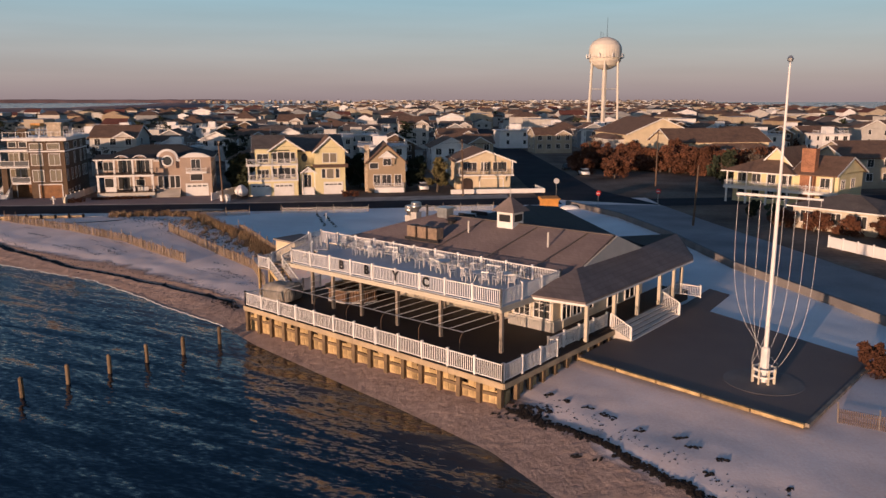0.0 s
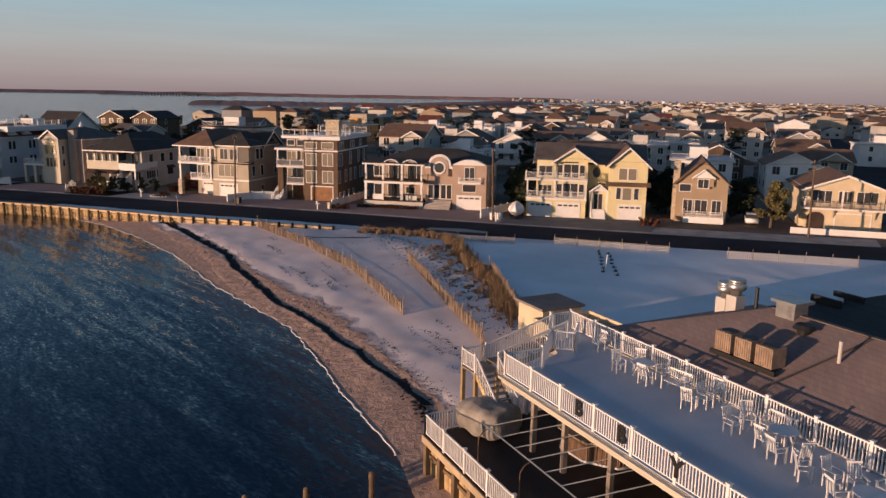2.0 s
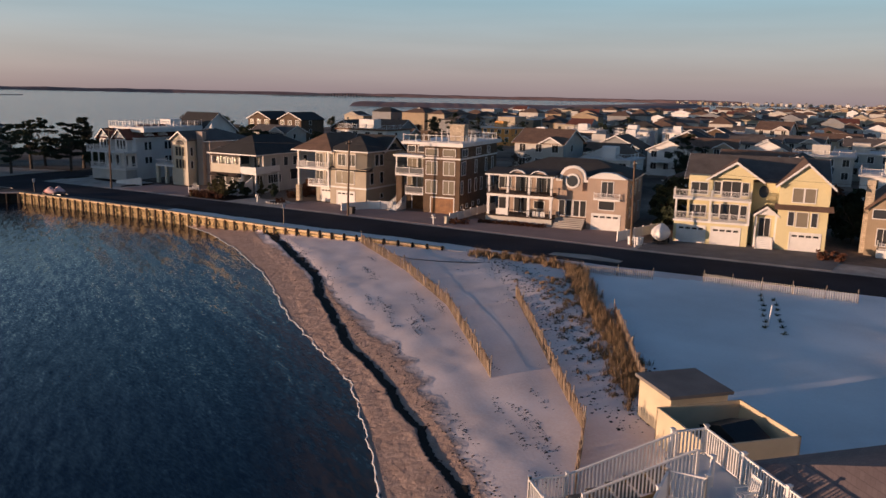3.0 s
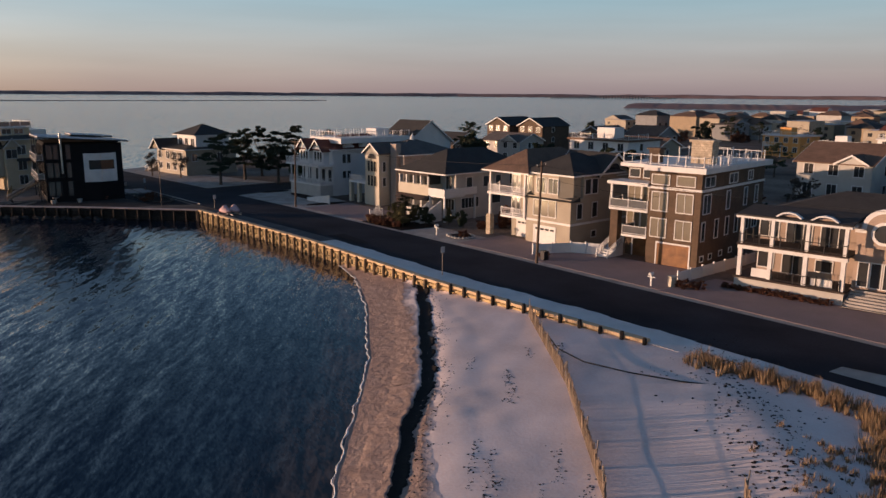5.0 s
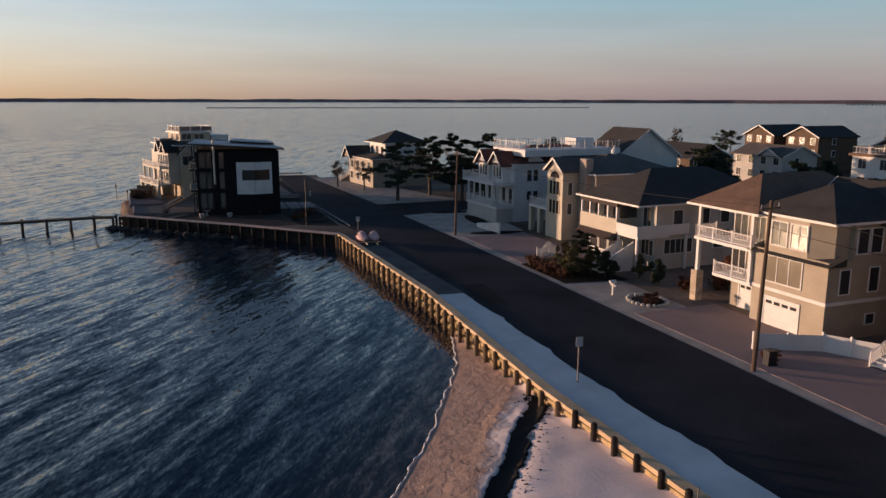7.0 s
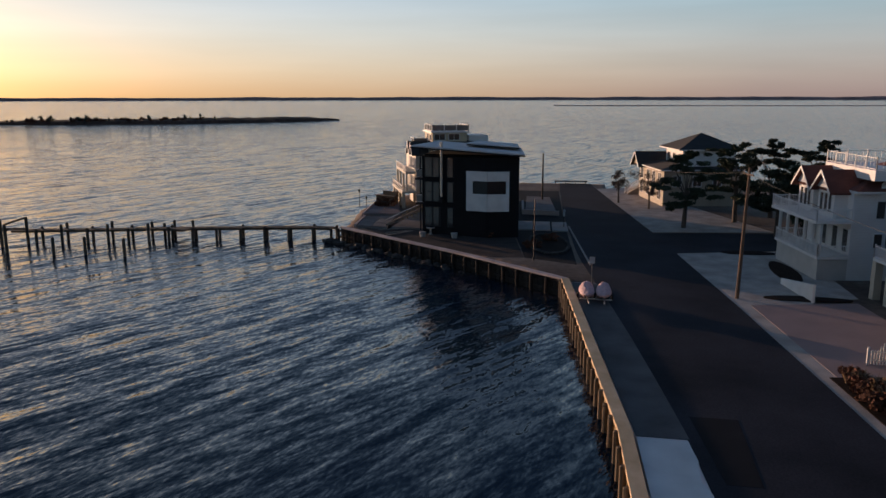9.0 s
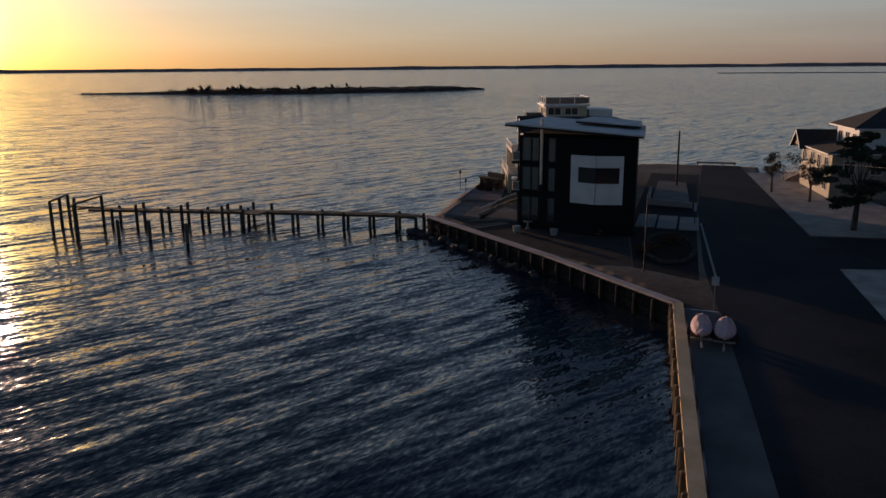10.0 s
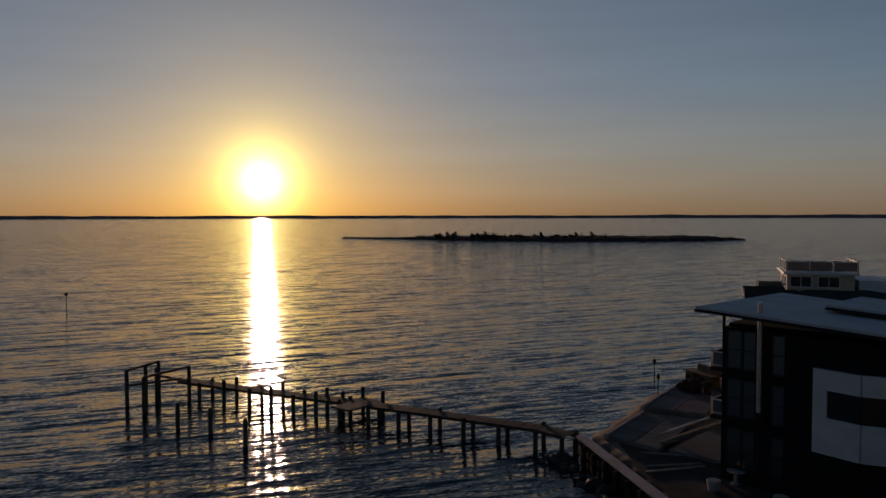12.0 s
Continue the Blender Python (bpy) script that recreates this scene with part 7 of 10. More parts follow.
    for z in (0.35, 0.72, 1.1):
        part("rail", bm_bar(bmesh.new(), ends[0] + Vector((0, 0, z)), ends[1] + Vector((0, 0, z)), 0.05, 0.12), TIMBER, f)
    for x, y, turn, length in ((-152.6, 82.6, 146, 4.2), (-153.3, 82.2, 139, 3.6), (-154.9, 80.6, 120, 2.6)):
        o = thing("loose_plank", "loose bleached plank lying on the bare yard", "plank", x, y, 0.02, turn, "loose planks")
        part("board", box(-length / 2, length / 2, -0.14, 0.14, 0.0, 0.07), GREYWOOD, o)


def tiered_house():
    h = house("house", "pale many-tiered waterfront house with roof deck and gabled bays", -172.6, 77.1, 112)
    wall(h, 5.0, 15, 0, 12, 0, 9.0, STUCCO)
    for y in (4.0, 6.6):
        window(h, "l", 5.9, y, 9.7, 1.2, 0.9, 2)
    wall(h, 5.9, 11.2, 2.6, 9, 9.0, 11.0, STUCCO, "roof_room")
    part("roof_room_top", box(5.6, 11.5, 2.2, 9.4, 10.85, 11.05), WHITE, h)
    railing(h, [(5.8, 8.6), (5.8, 2.4), (11.4, 2.4), (11.4, 8.6)], 11.05, 1.0, WHITE, glassy=True)
    wall(h, 11.6, 14.6, 3, 9, 9.0, 10.4, WHITE, "roof_room")
    hip_roof(h, 5.0, 15.2, 0, 12, 8.9, 1.0, 1.1, ROOF_DARK)
    for x in (7.0, 9.2):
        window(h, "f", x, 2.6, 9.8, 1.6, 0.85, 2)
    for x in (6.4, 7.6, 8.6, 9.8):
        part("roof_chair", bm_box(box(x, x + 0.6, 4, 4.6, 11.05, 11.5), x, x + 0.6, 4.5, 4.6, 11.5, 11.95), GREYWOOD, h)
    # gabled bays to the bay side
    wall(h, 3.0, 5.0, 0.6, 9.6, 2.4, 8.0, CREAM, "bay")
    for y in (1.8, 4.8):
        gable_roof(h, 2.7, 6.4, y - 1.2, y + 1.2, 8.0, 1.4, "x", 0.3, ROOF_DARK, CREAM)
        for dy in (-0.8, 0.1, 0.9):
            window(h, "l", 3.0, y + dy, 5.7, 0.8, 1.6, 1)
            window(h, "l", 3.0, y + dy, 3.0, 0.8, 1.5, 1)
    gable_roof(h, 4.8, 7.6, -0.3, 4, 7.6, 1.5, "y", 0.3, ROOF_DARK, CREAM)
    for x in (5.7, 6.7):
        window(h, "f", x, 0, 5.6, 0.9, 1.5, 1)
    deck(h, 1.4, 3.0, 0.2, 10, 5.3, "fl", CREAM, h=0.9, railmat=WHITE)
    deck(h, 0.8, 3.0, -0.4, 10.4, 2.5, "fl", CREAM, h=0.9, railmat=WHITE)
    for y in (0.4, 3.6, 6.8, 9.8):
        post(h, 1.1, y, 0, 2.3, 0.24, CREAM)
        post(h, 1.6, y, 2.5, 5.1, 0.14, CREAM)
    wall(h, 3.6, 6.4, 7.0, 10.2, 0, 8.9, CREAM, "tower")
    railing(h, [(6.2, 7.2), (3.8, 7.2), (3.8, 10.0)], 8.9, 1.0, WHITE, glassy=True)
    for z in (3, 6):
        window(h, "l", 3.6, 8.6, z, 1.4, 1.8, 2)
    for x in (8, 10.5, 13):
        for z in (0.8, 3.4, 6.2):
            window(h, "f", x, 0, z, 1.5, 1.6, 2)
    part("awning", bm_prism(bmesh.new(), [(-1.2, 5.0), (0, 5.5), (0, 5.0)], "x", 7, 14), ROOF_DARK, h)


def hip_house():
    h = house("house", "tan house with a hipped roof at the road's end", -194.5, 113.0, 12)
    wall(h, 0, 13, 0, 12, 0, 5.6, TAUPE)
    hip_roof(h, 0, 13, 0, 12, 5.4, 1.4, 0.8, ROOF_DARK)
    wall(h, 4.0, 12, 3, 11, 5.6, 8.4, WHITESIDE)
    hip_roof(h, 4.0, 12, 3, 11, 8.3, 2.4, 0.9, ROOF_DARK)
    gable_roof(h, -0.5, 3.6, -1.0, 6, 5.4, 1.9, "y", 0.4, ROOF_DARK, TAN)
    for x in (1.5, 5, 8, 11):
        window(h, "f", x, 0, 3.2, 1.4, 1.6, 2)
        window(h, "f", x, 0, 0.9, 1.4, 1.4, 2)
    for x in (5.4, 8, 10.6):
        window(h, "f", x, 3, 6.1, 1.3, 1.5, 2)
    for y in (2, 5, 8):
        window(h, "r", 13, y, 3.0, 1.2, 1.5, 2)
    stairs(h, -3.2, -1.4, 3, -1.5, 2.6, mat=GREYWOOD)
    deck(h, -3.4, 0, 3, 7, 2.6, "fl", GREYWOOD, railmat=GREYWOOD)


def corner_house():
    h = house("house", "yellow house with brown hipped roofs, wrapped porch and brick chimney", 48.0, 127.5, -48)
    wall(h, 0, 17, 2.4, 12, 0, 5.6, YELLOW)
    deck(h, -0.5, 17, 0, 2.4, 2.7, "fl", WHITE, h=1.0, thick=0.35)
    for x in (0, 3.4, 6.8, 10.2, 13.6, 16.8):
        post(h, x, 0.2, 0, 2.4, 0.13)
        post(h, x, 0.2, 2.7, 5.2, 0.09)
    hip_roof(h, -0.4, 11, 0, 12, 5.2, 2.6, 0.5, ROOF_BROWN)
    gable_roof(h, 4, 9, 4, 14, 6.4, 2.6, "y", 0.4, ROOF_BROWN, YELLOW)
    wall(h, 4, 9, 4, 14, 5.2, 6.4, YELLOW)
    gable_roof(h, 10.5, 17, 1.0, 13, 5.4, 2.5, "x", 0.4, ROOF_BROWN, YELLOW)
    part("chimney", box(11.5, 13.6, 1.4, 2.8, 0, 9.4), BRICK, h, "broad red brick chimney")
    for x in (1.5, 4, 6.5, 9, 15):
        window(h, "f", x, 2.4, 3.2, 1.4, 1.6, 2)
        window(h, "f", x, 2.4, 0.8, 1.2, 1.3, 1)
    for y in (4, 8):
        window(h, "r", 17, y, 3.2, 1.4, 1.4, 2)


def bungalow():
    h = house("house", "low tan bungalow behind russet bushes", 47.5, 101.5, -52)
    wall(h, 0, 11, 0, 9, 0, 3.0, CREAM)
    hip_roof(h, 0, 11, 0, 9, 2.9, 1.7, 0.7, ROOF_GREY)
    for x in (2, 5.4, 8.6):
        window(h, "f", x, 0, 0.9, 1.8, 1.5, 3)


brown_house()
rose_house()
yellow_house()
taupe_house()
dark_roof_house()
arch_house()
victorian_house()
tan_cottage()
stucco_house()
black_house()
black_house_yard()
tiered_house()
hip_house()
corner_house()
bungalow()
# ---- loose things on the beach, the lot and the street ----
def picket_line(t, points, height, step, w, mat, lean=0.05, rails=True, even=False):
    """Thin slats along a line, as one mesh a run, with stakes as parts."""
    for (xa, ya), (xb, yb) in zip(points, points[1:]):
        a, b = Vector((xa, ya, 0)), Vector((xb, yb, 0))
        length, along = (b - a).length, (b - a).normalized()
        bm, k = bmesh.new(), max(2, int(length / step))
        for i in range(k):
            p = a + along * (length * i / k)
            z = float(ground_height(np.array([p.x]), np.array([p.y]))[0])
            hh = height * (1.0 if even else 0.85 + 0.25 * random.random())
            off = Vector((random.uniform(-lean, lean), random.uniform(-lean, lean), 0))
            if even:
                part("slat", shared(("fence_slat", height, w, mat.name), lambda: bm_bar(bmesh.new(), (0, 0, -0.05), (0, 0, height), w, w * 0.4), mat), None, t, m=pose(p.x, p.y, z, 0, 0, math.degrees(math.atan2(along.y, along.x))))
            else:
                bm_bar(bm, p + Vector((0, 0, z - 0.05)), p + off + Vector((0, 0, z + hh)), w, w * 0.4)
        if rails:
            za, zb = (float(ground_height(np.array([q.x]), np.array([q.y]))[0]) for q in (a, b))
            for f in (0.3, 0.75):
                bm_bar(bm, a + Vector((0, 0, za + height * f)), b + Vector((0, 0, zb + height * f)), 0.02, 0.03)
        part("rails" if even else "slats", bm, mat, t)
        for i in range(max(2, int(length / 2.6)) + 1):
            p = a + along * (length * i / max(2, int(length / 2.6)))
            z = float(ground_height(np.array([p.x]), np.array([p.y]))[0])
            part("stake", shared(("stake", round(height, 1), mat.name), lambda: bm_tube(bmesh.new(), (0, 0, -0.2), (0, 0, height * 1.45), 0.045, 0.035, 6), GREYWOOD), None, t, m=pose(p.x, p.y, z, random.uniform(-5, 5), random.uniform(-5, 5), 0))


def sand_fences():
    for pts in ([(-63, 108.9), (-50.4, 101.1), (-39.4, 93.0), (-27.8, 81.2)], [(-35.1, 97.2), (-27.4, 87.5), (-19.4, 77.1), (-16.6, 70)], [(-26, 97), (-20, 86.5), (-17.6, 82)]):
        t = thing("sand_fence", "sun-bleached slatted sand fence leaning along the dune", "fence", group="sand fences")
        picket_line(t, pts, 1.05, 0.115, 0.072, SLATS, 0.08)
    t = thing("sand_fence", "dark slatted snow fence beside the court", "fence")
    picket_line(t, [(21.4, 38.4), (24.6, 36.2), (28, 33)], 0.8, 0.1, 0.05, POLE, 0.03, even=True)
    for pts, mat in (([(-24.2, 114.6), (-11.0, 115.6)], PALE), ([(-4.8, 116.0), (8.3, 117.8)], PALE), ([(-35, 110.6), (-28.5, 112.4)], GREYWOOD)):
        t = thing("picket_fence", "low pale slatted fence between sandy lot and road", "fence", group="lot fences")
        picket_line(t, pts, 0.85, 0.2, 0.07, mat, 0.0, even=True)


def dune_grass():
    """Clumps of dry grass: very many thin blades, so one object."""
    verts, faces = [], []
    line = [(-48.2, 110.5), (-40.5, 111.9), (-35.9, 111.0), (-29.8, 100.2), (-24.0, 92.0), (-21.0, 87.1), (-18.4, 82.5)]
    rng = random.Random(4)
    spots = []
    for (xa, ya), (xb, yb) in zip(line, line[1:]):
        n = int(math.hypot(xb - xa, yb - ya) * 11)
        for i in range(n):
            f = rng.random()
            spots.append((xa + (xb - xa) * f + rng.gauss(0, 0.55), ya + (yb - ya) * f + rng.gauss(0, 0.55), rng.uniform(0.55, 1.0)))
    for i in range(170):
        f, g = rng.random(), rng.random()
        spots.append((-36 + 17 * f + rng.gauss(0, 1.2), 106 - 23 * f + rng.gauss(0, 1.6), rng.uniform(0.2, 0.45)))
    gz = ground_height(np.array([s[0] for s in spots]), np.array([s[1] for s in spots]))
    for (x, y, h), z in zip(spots, gz):
        for k in range(26):
            a, r, w = rng.uniform(0, 6.28), rng.uniform(0.02, 0.3), 0.028
            tip = (x + math.cos(a) * (r + 0.45 * h * rng.random()), y + math.sin(a) * (r + 0.45 * h * rng.random()), z + h * rng.uniform(0.6, 1.1))
            bx, by = x + math.cos(a) * r, y + math.sin(a) * r
            i = len(verts)
            verts += [(bx - w * math.sin(a), by + w * math.cos(a), z - 0.05), (bx + w * math.sin(a), by - w * math.cos(a), z - 0.05), tip]
            faces.append((i, i + 1, i + 2))
    me = bpy.data.meshes.new("dune_grass")
    me.from_pydata(verts, [], faces)
    me.materials.append(GRASS)
    tagged(new("dune_grass", me), "clumps of dry straw-coloured dune grass", "grass", kind="stuff")


def wrack_line():
    """Black seaweed left by the tide, in countless scraps."""
    rng = random.Random(7)
    line = [(-78.5, 107.6), (-71.5, 103.4), (-56.8, 94.3), (-53, 90.7), (-40.6, 81.2), (-35.7, 78.6), (-29.8, 74.2), (-19.3, 66.3), (-17.8, 64.3)]
    second = [(4.8, 41.2), (6.5, 39.2), (8.4, 37.2), (9.9, 34.7), (11.3, 32.7), (12.4, 30.9), (15.5, 25.5)]
    spots = []
    for ln, dens, spread in ((line, 24, 0.3), (second, 85, 0.16)):
        for (xa, ya), (xb, yb) in zip(ln, ln[1:]):
            length = math.hypot(xb - xa, yb - ya)
            for i in range(int(length * dens)):
                f = rng.random()
                wave = 0.10 * math.sin(f * length * 0.9 + xa) + 0.06 * math.sin(f * length * 2.7)
                o = rng.gauss(0, spread) + wave
                spots.append((xa + (xb - xa) * f + o * 0.64, ya + (yb - ya) * f + o * 0.77, rng.uniform(0.06, 0.2)))
            for i in range(int(length * 9)):
                f, d = rng.random(), abs(rng.gauss(0, 0.5)) + 1.3 + 0.4 * math.sin(xa + f * 9)
                spots.append((xa + (xb - xa) * f + d * 0.64, ya + (yb - ya) * f + d * 0.77, rng.uniform(0.03, 0.1)))
    # scraps drifted in loose rows higher up
    for i in range(34):
        x0 = -60 + 44 * rng.random()
        y0, run = 103.5 - (x0 + 58) * 0.76 + rng.gauss(0, 2.4), rng.uniform(1.5, 5.5)
        for k in range(int(run * 9)):
            f = rng.random() * run
            spots.append((x0 + f * 0.74 + rng.gauss(0, 0.15), y0 - f * 0.67 + rng.gauss(0, 0.15), rng.uniform(0.03, 0.1)))
    for i in range(420):
        x0 = rng.uniform(-50, -17)
        y0 = 101 - (x0 + 36) * 1.08 + rng.gauss(0, 2.0)
        for k in range(rng.randint(2, 9)):
            spots.append((x0 + rng.gauss(0, 0.5), y0 + rng.gauss(0, 0.4), 0.03 + 0.13 * rng.random() ** 2))
    for x0, y0 in ((6.6, 43.4), (7.5, 42.4), (8.5, 41.5), (9.2, 40.5), (9.6, 40.0), (10.8, 38.4), (12.5, 37.3), (12.9, 36.1), (13.8, 34.7), (12.8, 33.5), (15.7, 31.8), (7.0, 36.2), (8.0, 35.6), (17.5, 30.0)):
        for k in range(9):
            spots.append((x0 + rng.gauss(0, 0.16), y0 + rng.gauss(0, 0.12), rng.uniform(0.06, 0.2)))
    for k in range(140):
        spots.append((5.0 + rng.gauss(0, 0.75), 41.6 + rng.gauss(0, 0.4), rng.uniform(0.08, 0.22)))
    gz = ground_height(np.array([s[0] for s in spots]), np.array([s[1] for s in spots]))
    verts, faces = [], []
    for (x, y, r), z in zip(spots, gz):
        i, n, a0 = len(verts), 6, rng.uniform(0, 6.28)
        long = rng.uniform(0.5, 1.6)
        ca, sa = math.cos(a0), math.sin(a0)
        for k in range(n):
            a = 2 * math.pi * k / n
            u, v = r * long * math.cos(a) * rng.uniform(0.5, 1.2), r * math.sin(a) * rng.uniform(0.5, 1.2)
            verts.append((x + u * ca - v * sa, y + u * sa + v * ca, z - 0.01))
        verts.append((x, y, z + min(0.12, r * 0.45)))
        faces += [(i + k, i + (k + 1) % n, i + n) for k in range(n)]
    me = bpy.data.meshes.new("seaweed")
    me.from_pydata(verts, [], faces)
    me.materials.append(WRACK)
    tagged(new("seaweed", me), "line of dry black seaweed scraps along the beach", "seaweed", kind="stuff")


def along_scarp(step):
    """Points along the cut bank: place, direction inland and the distance run."""
    run = 0.0
    for (xa, ya), (xb, yb) in zip(SCARP, SCARP[1:]):
        length = math.hypot(xb - xa, yb - ya)
        n = max(1, int(length / step))
        for i in range(n):
            f = i / n
            yield xa + (xb - xa) * f, ya + (yb - ya) * f, -(yb - ya) / length, (xb - xa) / length, run + length * f
        run += length


def strip_mesh(rows, cols, name, mat):
    """A sheet from rows of equally many points."""
    me = bpy.data.meshes.new(name)
    n = len(rows)
    me.from_pydata([p for r in rows for p in r], [], [(i * cols + j, i * cols + j + 1, (i + 1) * cols + j + 1, (i + 1) * cols + j) for i in range(n - 1) for j in range(cols - 1)])
    me.materials.append(mat)
    me.polygons.foreach_set("use_smooth", np.ones(len(me.polygons), bool))
    return me


def beach_bank():
    """The tide's berm of brown sand, broken off along a ragged edge, and the weed that lies in the trough behind."""
    crest = [(-2.3, -0.05), (-1.9, 0.0), (-1.5, 0.03), (-1.1, 0.05), (-0.8, 0.06), (-0.55, 0.075), (-0.35, 0.1), (-0.2, 0.125), (-0.08, 0.15), (0.0, 0.14), (0.05, -0.12)]
    bank, weed = [], []
    for x, y, ix, iy, run in along_scarp(0.11):
        fade = min(1.0, run / 3, (73 - run) / 8)
        if fade <= 0:
            continue
        edge = 0.1 + 0.34 * noise.noise(Vector((run * 0.3, 1.0, 0))) + 0.2 * noise.noise(Vector((run * 0.95, 5.0, 0))) + 0.13 * noise.noise(Vector((run * 3.3, 9.0, 0))) + 0.06 * noise.noise(Vector((run * 8.0, 2.0, 0)))
        px = np.array([x + ix * (s * (1 + 0.25 * noise.noise(Vector((run * 0.3, s, 3)))) + edge) for s, _ in crest])
        py = np.array([y + iy * (s * (1 + 0.25 * noise.noise(Vector((run * 0.3, s, 3)))) + edge) for s, _ in crest])
        gz = ground_height(px, py)
        bank.append([(float(a), float(b), float(g) + h * fade + (0.05 * fade * (noise.noise(Vector((a * 1.5, b * 1.5, 2))) + 0.5 * noise.noise(Vector((a * 4, b * 4, 7)))) if 1 < k < 9 else 0)) for k, (a, b, g, (s, h)) in enumerate(zip(px, py, gz, crest))])
        wide = (1.5 - 0.8 * min(1, run / 65)) * (0.8 + 0.35 * noise.noise(Vector((run * 0.5, 2.0, 4))) + 0.16 * noise.noise(Vector((run * 2.3, 4.0, 1))))
        ss = [edge - 0.06 + (wide + 0.06) * k / 7 for k in range(8)]
        px, py = np.array([x + ix * s for s in ss]), np.array([y + iy * s for s in ss])
        gz = ground_height(px, py)
        weed.append([(float(a), float(b), float(g) + (-0.04 if k == 7 else 0.085 + 0.03 * noise.noise(Vector((a * 5, b * 5, 3))))) for k, (a, b, g) in enumerate(zip(px, py, gz))])
    tagged(new("beach_bank", strip_mesh(bank, len(crest), "beach_bank", SAND)), "ragged bank of brown sand cut by the tide", "ground", kind="structure")
    tagged(new("seaweed_mat", strip_mesh(weed, 8, "seaweed_mat", WRACK)), "dark mat of wet weed in the trough behind the bank", "seaweed", kind="stuff")


def foam_line():
    """The thin white lip of water on the sand."""
    rng = random.Random(9)
    bm = bmesh.new()
    line = [s[:2] for s in SHORE[:11]]
    prev = None
    for (xa, ya), (xb, yb) in zip(line, line[1:]):
        n = max(2, int(math.hypot(xb - xa, yb - ya) / 0.35))
        for i in range(n):
            f = i / n
            nx, ny_ = -(yb - ya), xb - xa
            q = 1 / math.hypot(nx, ny_)
            o = 0.3 * noise.noise(Vector(((xa + (xb - xa) * f) * 0.8, (ya + (yb - ya) * f) * 0.8, 4.0))) + rng.uniform(-0.05, 0.05) - 0.05
            w = rng.uniform(0.05, 0.17)
            x, y = xa + (xb - xa) * f, ya + (yb - ya) * f
            a = bm.verts.new((x - nx * q * o, y - ny_ * q * o, WATER_Z + 0.012))
            m = bm.verts.new((x - nx * q * (o + w / 2), y - ny_ * q * (o + w / 2), WATER_Z + 0.05))
            b = bm.verts.new((x - nx * q * (o + w), y - ny_ * q * (o + w), WATER_Z + 0.012))
            if prev:
                bm.faces.new((prev[0], a, m, prev[1]))
                bm.faces.new((prev[1], m, b, prev[2]))
            prev = (a, m, b)
    tagged(part("foam", bm, WHITE), "thin white foam at the water's edge", "foam", kind="stuff")


def mooring_piles():
    for i, (x, y) in enumerate([(-17.0, 56.1), (-18.95, 53.6), (-21.0, 51.9), (-22.7, 49.7), (-24.6, 47.7), (-26.4, 45.4), (-28.6, 43.0)]):
        t = thing("mooring_pile", "weathered wooden pile standing in the shallows", "pile", x, y, 0, 40 * i, "beach piles")
        part("trunk", shared(("mooring",), lambda: bm_lathe(bmesh.new(), [(0.15, -3.2), (0.145, -0.35), (0.13, -0.2), (0.02, -0.12)], 10), PILE), None, t)


